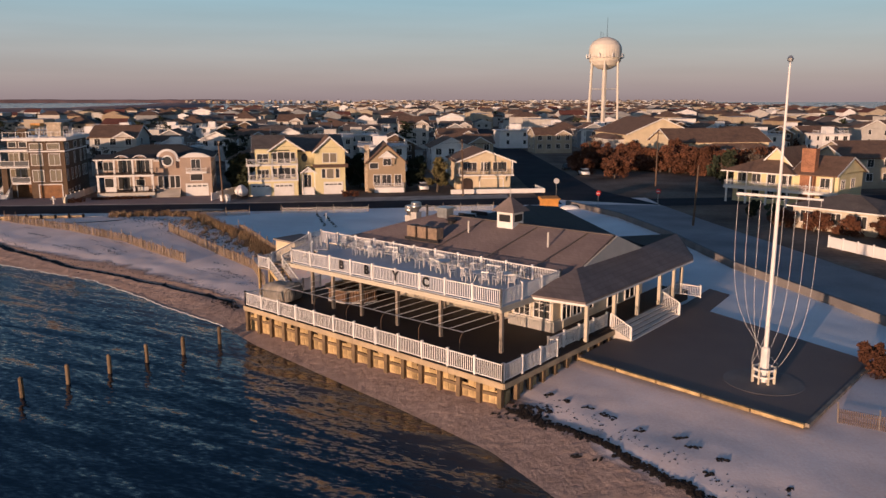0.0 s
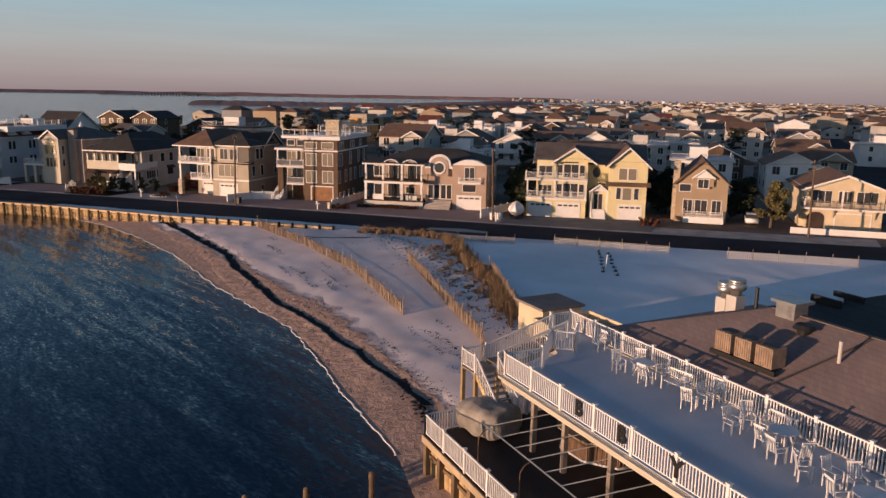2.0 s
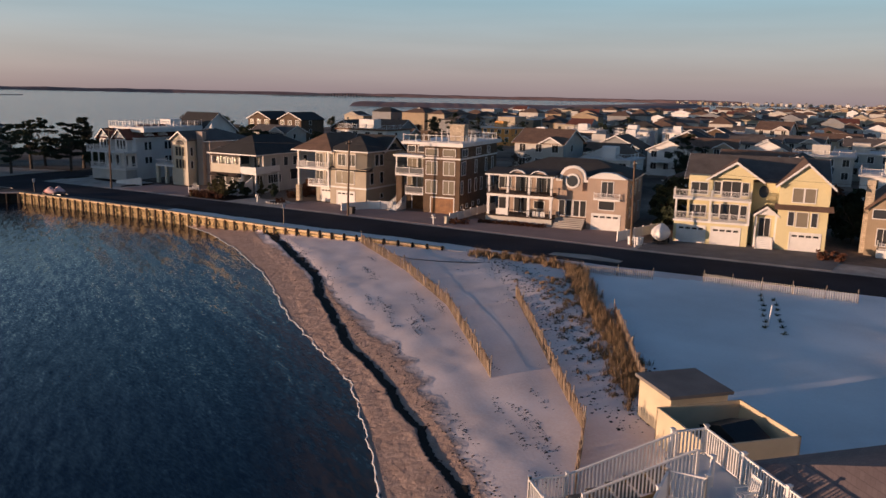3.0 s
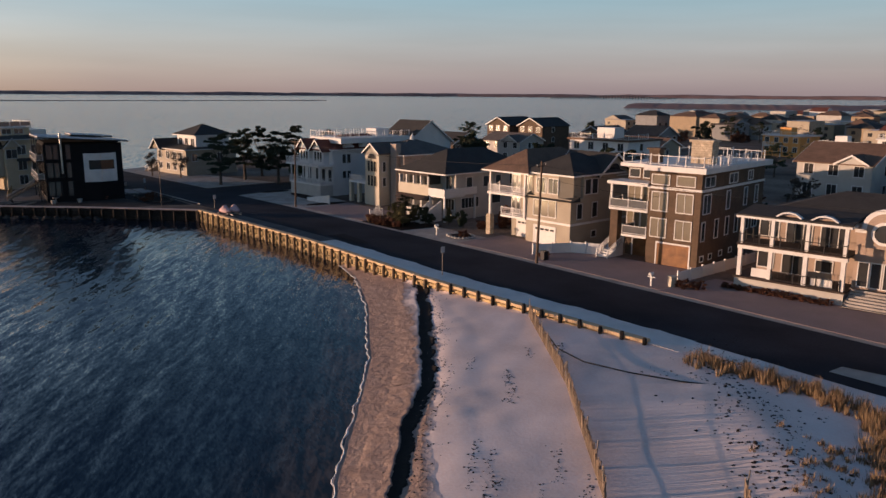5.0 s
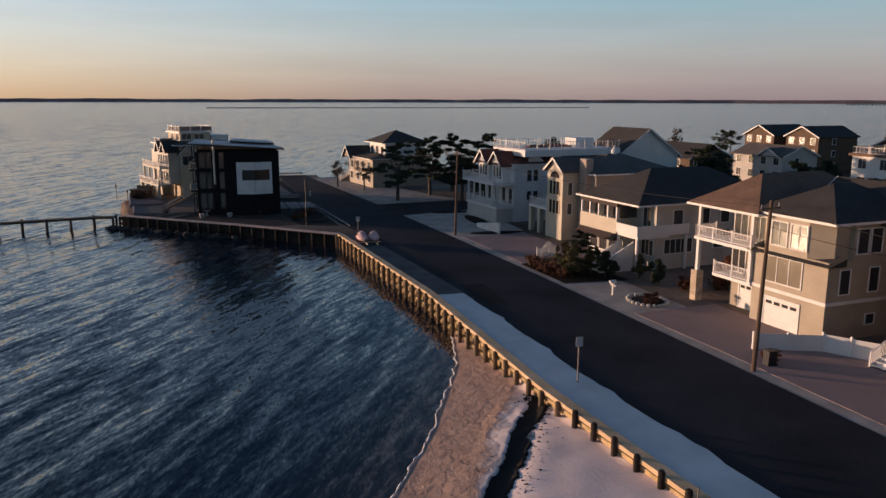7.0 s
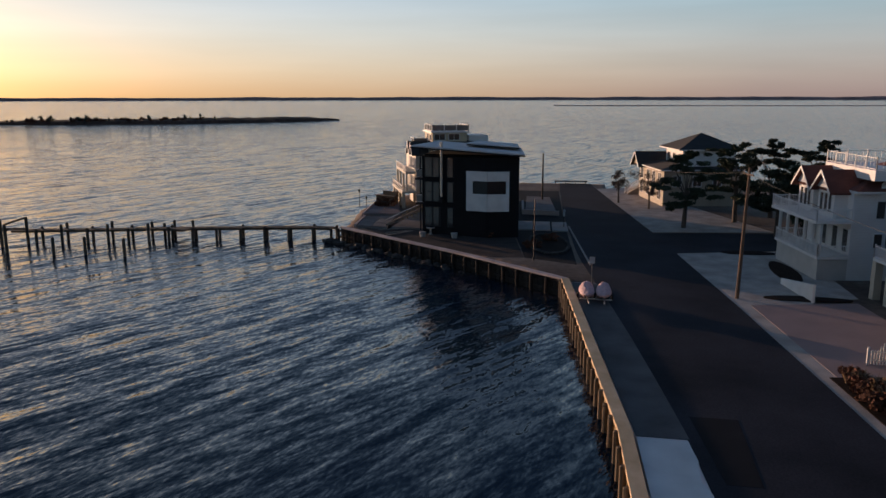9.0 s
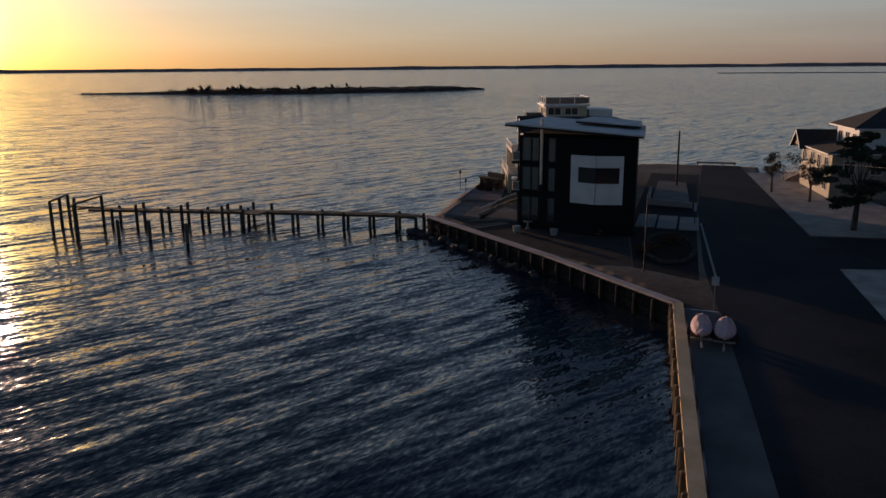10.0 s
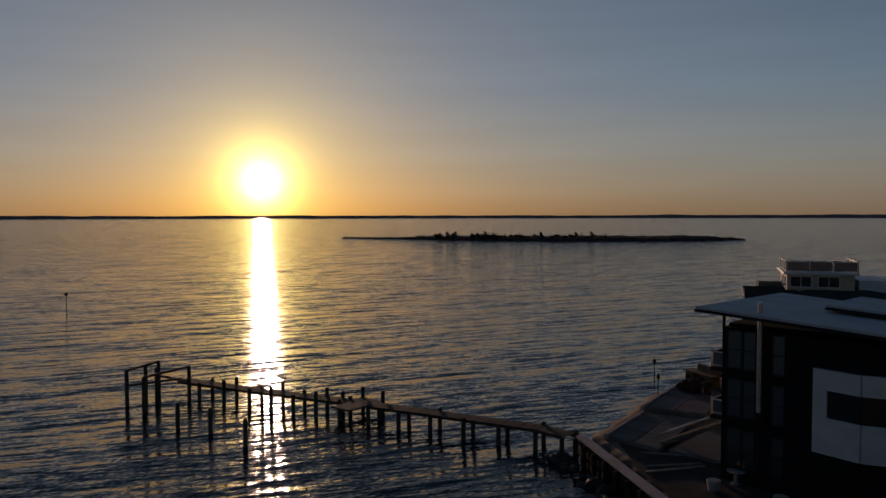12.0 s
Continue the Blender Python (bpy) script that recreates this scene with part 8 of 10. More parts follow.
def dock():
    d = thing("dock", "narrow dark wooden dock on piles with a boat lift", "dock")
    pile = shared(("dock_pile",), lambda: bm_lathe(bmesh.new(), [(0.19, -3.4), (0.18, 0.26), (0.06, 0.32)], 9), DOCKWOOD)
    tall = shared(("dock_pile_tall",), lambda: bm_lathe(bmesh.new(), [(0.19, -3.4), (0.18, 0.75), (0.06, 0.83)], 9), DOCKWOOD)
    run = [(-154.6, 73.6), (-154.9, 70.8), (-152.9, 62.0), (-150.8, 53.4), (-148.2, 44.0), (-146.0, 35.0)]
    for (xa, ya), (xb, yb) in zip(run, run[1:]):
        a, b = Vector((xa, ya, 0)), Vector((xb, yb, 0))
        length, along = (b - a).length, (b - a).normalized()
        side = Vector((-along.y, along.x, 0))
        n = int(length / 0.3)
        board = shared(("dock_board",), lambda: box(-0.13, 0.13, -0.75, 0.75, 0.0, 0.05), DOCKWOOD)
        turn = math.degrees(math.atan2(along.y, along.x))
        for i in range(n):
            p = a + along * (length * (i + 0.5) / n)
            part("board", board, None, d, m=pose(p.x, p.y, 0.02, 0, 0, turn))
        for s in (-0.6, 0.6):
            part("stringer", bm_bar(bmesh.new(), a + side * s + Vector((0, 0, -0.1)), b + side * s + Vector((0, 0, -0.1)), 0.1, 0.22), DOCKWOOD, d)
        k = max(1, int(length / 2.4))
        for i in range(k):
            for s in (-0.85, 0.85):
                p = a + along * (length * i / k) + side * s
                part("pile", tall if yb < 50 and i % 2 else pile, None, d, m=pose(p.x, p.y, 0.05 * math.sin(i * 5 + s) - (0.32 if yb > 53 and (i * 2 + (s > 0)) % 5 else 0)))
    # small platform halfway and the lift at the end
    part("platform", box(-154.2, -151.6, 52.0, 54.8, -0.55, -0.45), DOCKWOOD, d)
    for x, y in ((-154.1, 52.1), (-151.7, 52.1), (-154.1, 54.7)):
        part("pile", pile, None, d, m=pose(x, y, 0.2))
    part("bench", box(-149.6, -147.6, 55.4, 57.4, 0.35, 0.5), DOCKWOOD, d)
    for x, y in ((-140.4, 35.0), (-140.0, 39.0), (-144.6, 33.0), (-145.2, 37.6), (-142.8, 36.0), (-139.6, 45.4), (-140.6, 48.7), (-140.5, 53.7), (-143.0, 33.5)):
        part("pile", tall, None, d, m=pose(x, y, 1.05 if y < 40 else -0.2))
    for a, b in (((-140.4, 35.0, 1.8), (-144.6, 33.0, 1.8)), ((-140.0, 39.0, 1.8), (-145.2, 37.6, 1.8)), ((-140.4, 35.0, 0.4), (-145.4, 36.0, 0.4)), ((-144.6, 33, 0.4), (-145.2, 37.6, 0.4))):
        part("lift_beam", bm_bar(bmesh.new(), a, b, 0.16, 0.2), DOCKWOOD, d)


def power_pole(x, y, h, arm=True, lean=0):
    t = thing("utility_pole", "tall dark wooden utility pole with crossarm", "utility pole", x, y, 0, lean, "street poles")
    part("trunk", bm_tube(bmesh.new(), (0, 0, 0), (0.25, 0, h), 0.16, 0.1, 10), POLE, t)
    if arm:
        part("crossarm", bm_bar(bmesh.new(), (0.2, -1.0, h - 0.5), (0.2, 1.0, h - 0.5), 0.1, 0.12), POLE, t)
        for yy in (-0.9, 0.9, 0):
            part("insulator", bm_tube(bmesh.new(), (0.2, yy, h - 0.45), (0.2, yy, h - 0.2), 0.04, 0.03, 6), PALE, t)


def cable(a, b, sag=0.8):
    cu = bpy.data.curves.new("cable", "CURVE")
    cu.dimensions, cu.bevel_depth, cu.bevel_resolution = "3D", 0.015, 1
    sp = cu.splines.new("POLY")
    n = 16
    sp.points.add(n)
    a, b = Vector(a), Vector(b)
    for i in range(n + 1):
        f = i / n
        p = a.lerp(b, f) - Vector((0, 0, 4 * sag * f * (1 - f)))
        sp.points[i].co = (*p, 1)
    cu.materials.append(BLACK)
    tagged(new("overhead_cable", cu), "thin black overhead cable between poles", "cable", "overhead cables")


def road_sign(x, y, h, turn, kind):
    names = {"stop": ("stop_sign", "red octagonal road sign on a steel post"), "back": ("road_sign", "grey road sign seen on a steel post"), "round": ("round_sign", "round pale sign on a tall post")}
    t = thing(*names[kind], "road sign", x, y, 0, turn)
    part("post", box(-0.035, 0.035, -0.035, 0.035, 0, h), METAL if kind != "back" else GREYWOOD, t)
    if kind == "stop":
        ring = [(0.42 * math.cos(math.pi / 8 + i * math.pi / 4), h - 0.45 + 0.42 * math.sin(math.pi / 8 + i * math.pi / 4)) for i in range(8)]
        part("plate", bm_prism(bmesh.new(), ring, "y", -0.06, -0.04), SIGNRED, t)
        part("bar", box(-0.28, 0.28, -0.07, -0.06, h - 0.55, h - 0.37), WHITE, t)
    elif kind == "round":
        ring = [(0.5 * math.cos(i * math.pi / 10), h - 0.5 + 0.5 * math.sin(i * math.pi / 10)) for i in range(20)]
        part("plate", bm_prism(bmesh.new(), ring, "y", -0.08, -0.04), SIGNGREY, t)
    else:
        part("plate", box(-0.24, 0.24, -0.06, -0.04, h - 0.6, h), SIGNGREY, t)


def letterbox(x, y, turn):
    t = thing("letterbox", "white post letterbox at the kerb", "letterbox", x, y, 0, turn, "letterboxes")
    part("post", box(-0.07, 0.07, -0.07, 0.07, 0, 1.1), WHITE, t)
    part("box", bm_prism(bmesh.new(), [(-0.12, 1.1), (0.12, 1.1), (0.12, 1.28), (0, 1.38), (-0.12, 1.28)], "y", -0.35, 0.25), WHITE, t)
    part("arm", bm_bar(bmesh.new(), (-0.4, 0, 0.9), (0.4, 0, 0.9), 0.08), WHITE, t)


def waste_bin(x, y, mat, label):
    t = thing("waste_bin", label, "bin", x, y, 0, random.uniform(-20, 20), "kerb bins")
    part("tub", bm_prism(bmesh.new(), [(-0.26, 0.05), (0.26, 0.05), (0.32, 0.95), (-0.32, 0.95)], "y", -0.3, 0.3), mat, t)
    part("lid", box(-0.34, 0.34, -0.34, 0.36, 0.95, 1.03), mat, t)
    for s in (-0.24, 0.24):
        part("wheel", bm_tube(bmesh.new(), (s - 0.04, 0.3, 0.1), (s + 0.04, 0.3, 0.1), 0.1, 0.1, 10), RUBBER, t)


def white_fence(points, h=1.1, label="white vinyl panel fence between the yards"):
    t = thing("vinyl_fence", label, "fence", group="yard fences")
    for (xa, ya), (xb, yb) in zip(points, points[1:]):
        n = max(1, round(math.hypot(xb - xa, yb - ya) / 2.0))
        for i in range(n):
            a = Vector((xa + (xb - xa) * i / n, ya + (yb - ya) * i / n, 0))
            b = Vector((xa + (xb - xa) * (i + 1) / n, ya + (yb - ya) * (i + 1) / n, 0))
            part("panel", bm_bar(bmesh.new(), a + Vector((0, 0, h / 2)), b + Vector((0, 0, h / 2)), 0.04, h - 0.08), WHITE_VINYL, t)
            part("post", shared(("fence_post", h), lambda: box(-0.07, 0.07, -0.07, 0.07, 0, h + 0.1), WHITE_VINYL), None, t, m=pose(*a))


def covered_boat(x, y, turn):
    t = thing("boat", "small boat under a white cover on a trailer", "boat", x, y, 0, turn)
    bm = bmesh.new()
    bmesh.ops.create_icosphere(bm, subdivisions=4, radius=1.0)
    for v in bm.verts:
        px, py, pz = v.co
        taper = 1 - 0.35 * max(0, -py)
        v.co = Vector((1.15 * px * taper, 2.6 * py, 1.25 + 0.85 * pz + 0.05 * noise.noise(v.co * 4)))
        if pz > 0:
            v.co.z += 0.35 * (1 - abs(px)) ** 1.5
    part("cover", bm, COVER, t)
    part("trailer_frame", bm_box(box(-0.8, 0.8, -1.5, 1.8, 0.45, 0.6), -0.06, 0.06, -3.4, -1.5, 0.45, 0.57), DARKMETAL, t)
    for s in (-0.95, 0.95):
        part("wheel", bm_tube(bmesh.new(), (s - 0.1, 0.6, 0.34), (s + 0.1, 0.6, 0.34), 0.34, 0.34, 16), RUBBER, t)


def watercraft(x, y, turn):
    t = thing("jet_ski", "jet ski under a pale pink cover on a trailer", "jet ski", x, y, 0, turn, "covered jet skis")
    bm = bmesh.new()
    bmesh.ops.create_icosphere(bm, subdivisions=4, radius=1.0)
    for v in bm.verts:
        px, py, pz = v.co
        v.co = Vector((0.62 * px * (1 - 0.25 * max(0, pz)), 1.45 * py, 0.72 + 0.34 * pz + 0.42 * math.exp(-((py - 0.15) / 0.34) ** 2) * max(0, pz) ** 0.7 + 0.07 * noise.noise(v.co * 3)))
    part("cover", bm, ROSECOVER, t)
    bm = bmesh.new()
    bmesh.ops.create_icosphere(bm, subdivisions=3, radius=1.0)
    for v in bm.verts:
        px, py, pz = v.co
        v.co = Vector((0.6 * px, 0.62 + 0.8 * py, 0.68 + 0.34 * pz))
    part("pink_panel", bm, PINKCOVER, t)
    part("trailer_frame", bm_box(bm_box(box(-0.6, 0.6, -1.2, -1.1, 0.3, 0.4), -0.6, 0.6, 1.1, 1.2, 0.3, 0.4), -0.05, 0.05, -2.6, 1.2, 0.3, 0.4), METAL, t)
    for s in (-0.7, 0.7):
        part("wheel", bm_tube(bmesh.new(), (s - 0.08, 0.4, 0.26), (s + 0.08, 0.4, 0.26), 0.26, 0.26, 14), RUBBER, t)


def bin_yard():
    t = club_thing("bin_enclosure", "tan boarded enclosure with a flat-roofed store at one end", "enclosure")
    part("store", box(-15.2, -12.0, 15.2, 18.6, -0.2, 2.1), STUCCO, t)
    part("store_roof", box(-15.4, -11.8, 15.0, 18.8, 2.1, 2.28), OLDCONCRETE, t)
    for a in ((-12.0, -7.4, 14.4, 14.5), (-7.5, -7.4, 14.5, 19.4), (-12.0, -7.4, 19.3, 19.4), (-12.0, -11.9, 14.4, 19.4)):
        part("panel", box(*a, -0.2, 1.7), STUCCO, t)
    s = club_thing("skip", "dark green steel skip", "skip", -9.6, 17.4, -0.1, 10)
    part("tub", bm_prism(bmesh.new(), [(-1.2, 0.1), (1.2, 0.1), (1.4, 1.2), (-1.4, 1.2)], "y", -1.0, 1.0), DARKMETAL, s)
    part("lid", bm_prism(bmesh.new(), [(-1.42, 1.2), (1.42, 1.2), (0, 1.75)], "y", -1.05, 1.05), DARKMETAL, s)


def seagrass_hose():
    cu = bpy.data.curves.new("hose", "CURVE")
    cu.dimensions, cu.bevel_depth = "3D", 0.05
    sp = cu.splines.new("POLY")
    pts = [(-57.5, 106.0), (-55, 104.6), (-52, 104.2), (-49, 105.2), (-46, 106.8), (-44, 108.4)]
    sp.points.add(len(pts) - 1)
    for i, (x, y) in enumerate(pts):
        sp.points[i].co = (x, y, 0.1, 1)
    cu.materials.append(BLACK)
    tagged(new("hose", cu), "black hose lying across the sand", "hose")


sand_fences()
dune_grass()
wrack_line()
beach_bank()
foam_line()
mooring_piles()
dock()
bin_yard()
seagrass_hose()
power_pole(-76.9, 121.9, 10.8, lean=20)
power_pole(-128.0, 116.9, 10.6, lean=100)
power_pole(-186.1, 97.6, 7.4, False)
power_pole(-36.6, 127.4, 10.2, lean=190)
power_pole(4.0, 135.0, 10.0, lean=150)
power_pole(34.4, 102.3, 8.2, False)
power_pole(42.6, 150.3, 10.8, lean=80)
for a, b in (((-186.1, 97.6, 7.2), (-128, 116.9, 10.2)), ((-128, 116.9, 10.2), (-76.7, 122, 10.4)), ((-76.7, 122, 10.4), (-36.6, 127.4, 9.8)), ((-36.6, 127.4, 9.8), (4.2, 135, 9.6)), ((-36.6, 127.4, 9.4), (-30, 137, 7.4)), ((-76.7, 122, 9.2), (-66, 138, 7.2))):
    cable(a, b)
road_sign(-77.8, 110.4, 2.9, 95, "back")
road_sign(-131.6, 105.3, 2.3, 95, "back")
road_sign(25.3, 121.4, 2.6, 10, "stop")
road_sign(35.6, 123.8, 2.6, -10, "stop")
road_sign(20.3, 133.0, 3.4, 0, "round")
letterbox(-96.3, 122.2, 8)
letterbox(-63.6, 124.4, 10)
letterbox(-36.0, 127.0, 8)
waste_bin(-62.4, 125.9, CREAM, "pale wheeled bin at the kerb")
waste_bin(-37.0, 128.4, WHITE, "white wheeled bin beside a pole")
waste_bin(-36.0, 128.6, WHITE, "white wheeled bin beside a pole")
waste_bin(-77.6, 123.6, DARKMETAL, "dark wheeled bin at the kerb")
white_fence([(-62.8, 127.2), (-64.4, 142)], 1.2)
white_fence([(-80.6, 124.6), (-79.0, 128.8)], 1.2)
white_fence([(-79.0, 128.8), (-76.2, 130.8)], 1.3)
white_fence([(-39.0, 129), (-37.4, 139)], 1.3)
white_fence([(45.2, 87.0), (49.5, 73), (53, 62)], 1.3, "long white panel fence along the side street")
covered_boat(-34.6, 131.8, 15)
watercraft(-125.6, 104.9, 95)
watercraft(-125.5, 106.25, 91)


def log_kerb():
    t = thing("log_kerb", "weathered timber edging along the paved court", "kerb")
    a, b = Vector((9.2, 48.2, 0.05)), Vector((19.2, 37.4, 0.05))
    for i in range(5):
        p, q = a.lerp(b, i / 5), a.lerp(b, (i + 0.97) / 5)
        part("beam", bm_bar(bmesh.new(), p, q, 0.22, 0.2), TIMBER, t)
    p, q = Vector((19.3, 37.5, 0.05)), Vector((28.3, 47.3, 0.05))
    for i in range(4):
        part("beam", bm_bar(bmesh.new(), p.lerp(q, i / 4), p.lerp(q, (i + 0.97) / 4), 0.22, 0.2), GREYWOOD, t)


def car(x, y, turn, paint, label):
    t = thing("car", label, "car", x, y, 0.03, turn, "parked cars")
    bm = bmesh.new()
    side = [(-2.2, 0.35), (2.2, 0.35), (2.25, 0.75), (1.9, 0.92), (1.0, 1.0), (-1.6, 1.02), (-2.2, 0.95)]
    bm_prism(bm, side, "y", -0.88, 0.88)
    bmesh.ops.bevel(bm, geom=list(bm.edges), offset=0.08, segments=2, affect="EDGES")
    part("body", bm, paint, t, smooth=True)
    bm = bm_prism(bmesh.new(), [(-1.9, 0.98), (1.1, 0.98), (0.4, 1.5), (-1.5, 1.52)], "y", -0.78, 0.78)
    part("glasshouse", bm, PANE, t)
    part("roof", bm_prism(bmesh.new(), [(-1.5, 1.5), (0.4, 1.48), (0.3, 1.58), (-1.4, 1.6)], "y", -0.76, 0.76), paint, t)
    for wx in (-1.4, 1.4):
        for wy in (-0.85, 0.85):
            w = part("wheel", bm_tube(bmesh.new(), (wx, wy - 0.1, 0.33), (wx, wy + 0.1, 0.33), 0.33, 0.33, 16), RUBBER, t)
            part("rim", bm_tube(bmesh.new(), (wx, wy - 0.11, 0.33), (wx, wy + 0.11, 0.33), 0.19, 0.19, 12), METAL, w)
    for s in (-0.6, 0.6):
        part("headlight", box(2.2, 2.27, s - 0.18, s + 0.18, 0.62, 0.76), PALE, t)


def round_bed(x, y):
    t = thing("flower_bed", "round garden bed ringed with stones, full of brown plants", "flower bed", x, y, 0.04)
    for i in range(22):
        a = 2 * math.pi * i / 22
        part("stone", shared(("bed_stone",), lambda: bm_lathe(bmesh.new(), [(0.14, 0), (0.2, 0.1), (0.16, 0.2), (0.05, 0.24)], 7), PALE), None, t, m=pose(1.9 * math.cos(a), 1.5 * math.sin(a), 0, 0, 0, i * 40))
    part("soil", bm_lathe(bmesh.new(), [(1.45, 0), (1.3, 0.14), (0.3, 0.2)], 18), WRACK, t)


def plywood_kiosk():
    t = thing("plywood_booth", "small orange plywood booth beside the sandy lot", "booth", 17.0, 118.4, 0, 8)
    part("body", box(-1.3, 1.3, -0.8, 0.8, 0, 1.5), ORANGE, t)
    part("lid", bm_prism(bmesh.new(), [(-1.0, 1.5), (1.0, 1.5), (1.1, 2.0), (-1.1, 1.8)], "x", -1.5, 1.5), ORANGE, t)
    u = thing("covered_dinghy", "small upturned white dinghy on the sand", "boat", 20.2, 118.6, 0, 10)
    bm = bmesh.new()
    bmesh.ops.create_icosphere(bm, subdivisions=3, radius=1.0)
    for v in bm.verts:
        v.co = Vector((1.7 * v.co.x, 0.75 * v.co.y * (1 - 0.3 * max(0, v.co.x)), max(0, 0.62 * v.co.z)))
    part("hull", bm, COVER, u, smooth=True)


def channel_marker():
    t = thing("channel_marker", "thin channel marker post far out in the bay", "marker", -166.9, -42.6, 0)
    part("post", bm_tube(bmesh.new(), (0, 0, -4), (0, 0, 1.9), 0.09, 0.07, 8), PILE, t)
    part("plate", box(-0.3, 0.3, -0.03, 0.03, 1.3, 1.8), DARKMETAL, t)


def lamp_post(x, y, h):
    t = thing("garden_lamp", "dark garden lamp on a short post", "lamp", x, y, 0)
    part("post", bm_tube(bmesh.new(), (0, 0, 0), (0, 0, h), 0.05, 0.04, 8), DARKMETAL, t)
    part("lantern", bm_lathe(bmesh.new(), [(0.1, h), (0.16, h + 0.1), (0.14, h + 0.35), (0.03, h + 0.5)], 8), DARKMETAL, t)


log_kerb()
car(30.8, 186, 88, CARPAINT_D, "dark parked saloon car by the street")
car(32.4, 172, 92, CARPAINT_W, "white parked car beside the shrubs")
car(-3.2, 143.6, 95, CARPAINT_W, "white parked car in a narrow drive")
round_bed(-93.6, 124.0)
plywood_kiosk()
channel_marker()
lamp_post(-172.8, 71.4, 2.3)
lamp_post(-169.0, 73.6, 1.8)


def plume_grass(x, y, scale):
    t = thing("ornamental_grass", "tan plume of dry ornamental grass in a bed", "grass", x, y, 0.05, random.uniform(0, 360), "ornamental grasses")
    t.scale = (scale, scale, scale)

    def build():
        rng, bm = random.Random(9), bmesh.new()
        for _ in range(170):
            a, lean = rng.uniform(0, 6.283), rng.uniform(0.1, 0.75)
            h = rng.uniform(0.6, 1.2)
            d = Vector((math.cos(a), math.sin(a), 0))
            w = Vector((-d.y, d.x, 0)) * 0.022
            p0, p1, p2 = d * 0.08, d * (0.08 + lean * 0.4) + Vector((0, 0, h * 0.75)), d * (0.12 + lean) + Vector((0, 0, h))
            v = [bm.verts.new(q) for q in (p0 - w, p0 + w, p1 + w, p1 - w, p2)]
            bm.faces.new((v[0], v[1], v[2], v[3]))
            bm.faces.new((v[3], v[2], v[4]))
        return bm

    part("blades", shared(("plume",), build, GRASS), None, t)



def seedling_rows():
    t = thing("planted_row", "two rows of dark seedlings beside a white stake", "plants", -16.4, 107, 0)
    rng = random.Random(4)
    for k, (xa, xb) in enumerate(((-2.0, 0.9), (-0.9, 2.1))):
        for i in range(7):
            f = (i + 0.5 * k) / 6.5
            bm = bmesh.new()
            for _ in range(26):
                d = Vector((rng.gauss(0, 0.6), rng.gauss(0, 0.6), abs(rng.gauss(0.5, 0.3)))).normalized()
                bm_bar(bm, (0, 0, 0), d * rng.uniform(0.15, 0.38), 0.035, 0.015)
            part("seedling", bm, BUSH_GREEN, t, m=pose(xa + (xb - xa) * f + rng.uniform(-0.1, 0.1), 5.5 - 11 * f, 0))
    part("stake", bm_tube(bmesh.new(), (0.6, -3.5, 0), (0.7, -3.4, 1.6), 0.05, 0.05, 8), WHITE, t)


def garden_fence(x, y, turn):
    t = thing("garden_fence", "short white scalloped picket fence in the garden bed", "fence", x, y, 0.05, turn)
    for i in range(13):
        u = i / 12
        hgt = 0.95 + 0.75 * max(0, math.sin((u - 0.25) * 4.2))
        part("picket", box(-0.04, 0.04, -0.02, 0.02, 0.05, hgt), WHITE, t, m=pose(-0.96 + 1.92 * u, 0, 0))
    for z in (0.25, 0.8):
        part("rail", box(-1.0, 1.0, 0.022, 0.06, z, z + 0.08), WHITE, t)
    for u in (-1.02, 1.02):
        part("post", box(u - 0.06, u + 0.06, -0.06, 0.06, 0, 1.15), WHITE, t)


seedling_rows()
garden_fence(-112.9, 122.8, 90)
random.seed(21)
for gx0, gy0, gs in ((-109.4, 119.6, 0.9), (-108.2, 119.9, 1.1), (-107.0, 120.3, 1.2), (-105.8, 120.3, 1.1), (-104.7, 120.9, 1.2), (-108.8, 122.0, 0.9), (-107.6, 121.4, 1.0), (-106.3, 121.4, 1.1)):
    plume_grass(gx0, gy0, gs)
strip("garden_bed", [(-110.2, 118.9), (-101.2, 119.9)], [(-111.4, 125.2), (-101.0, 126.2)], 0.06, MULCH, "dark mulched garden bed beside the road", "planting bed", thick=0.06)
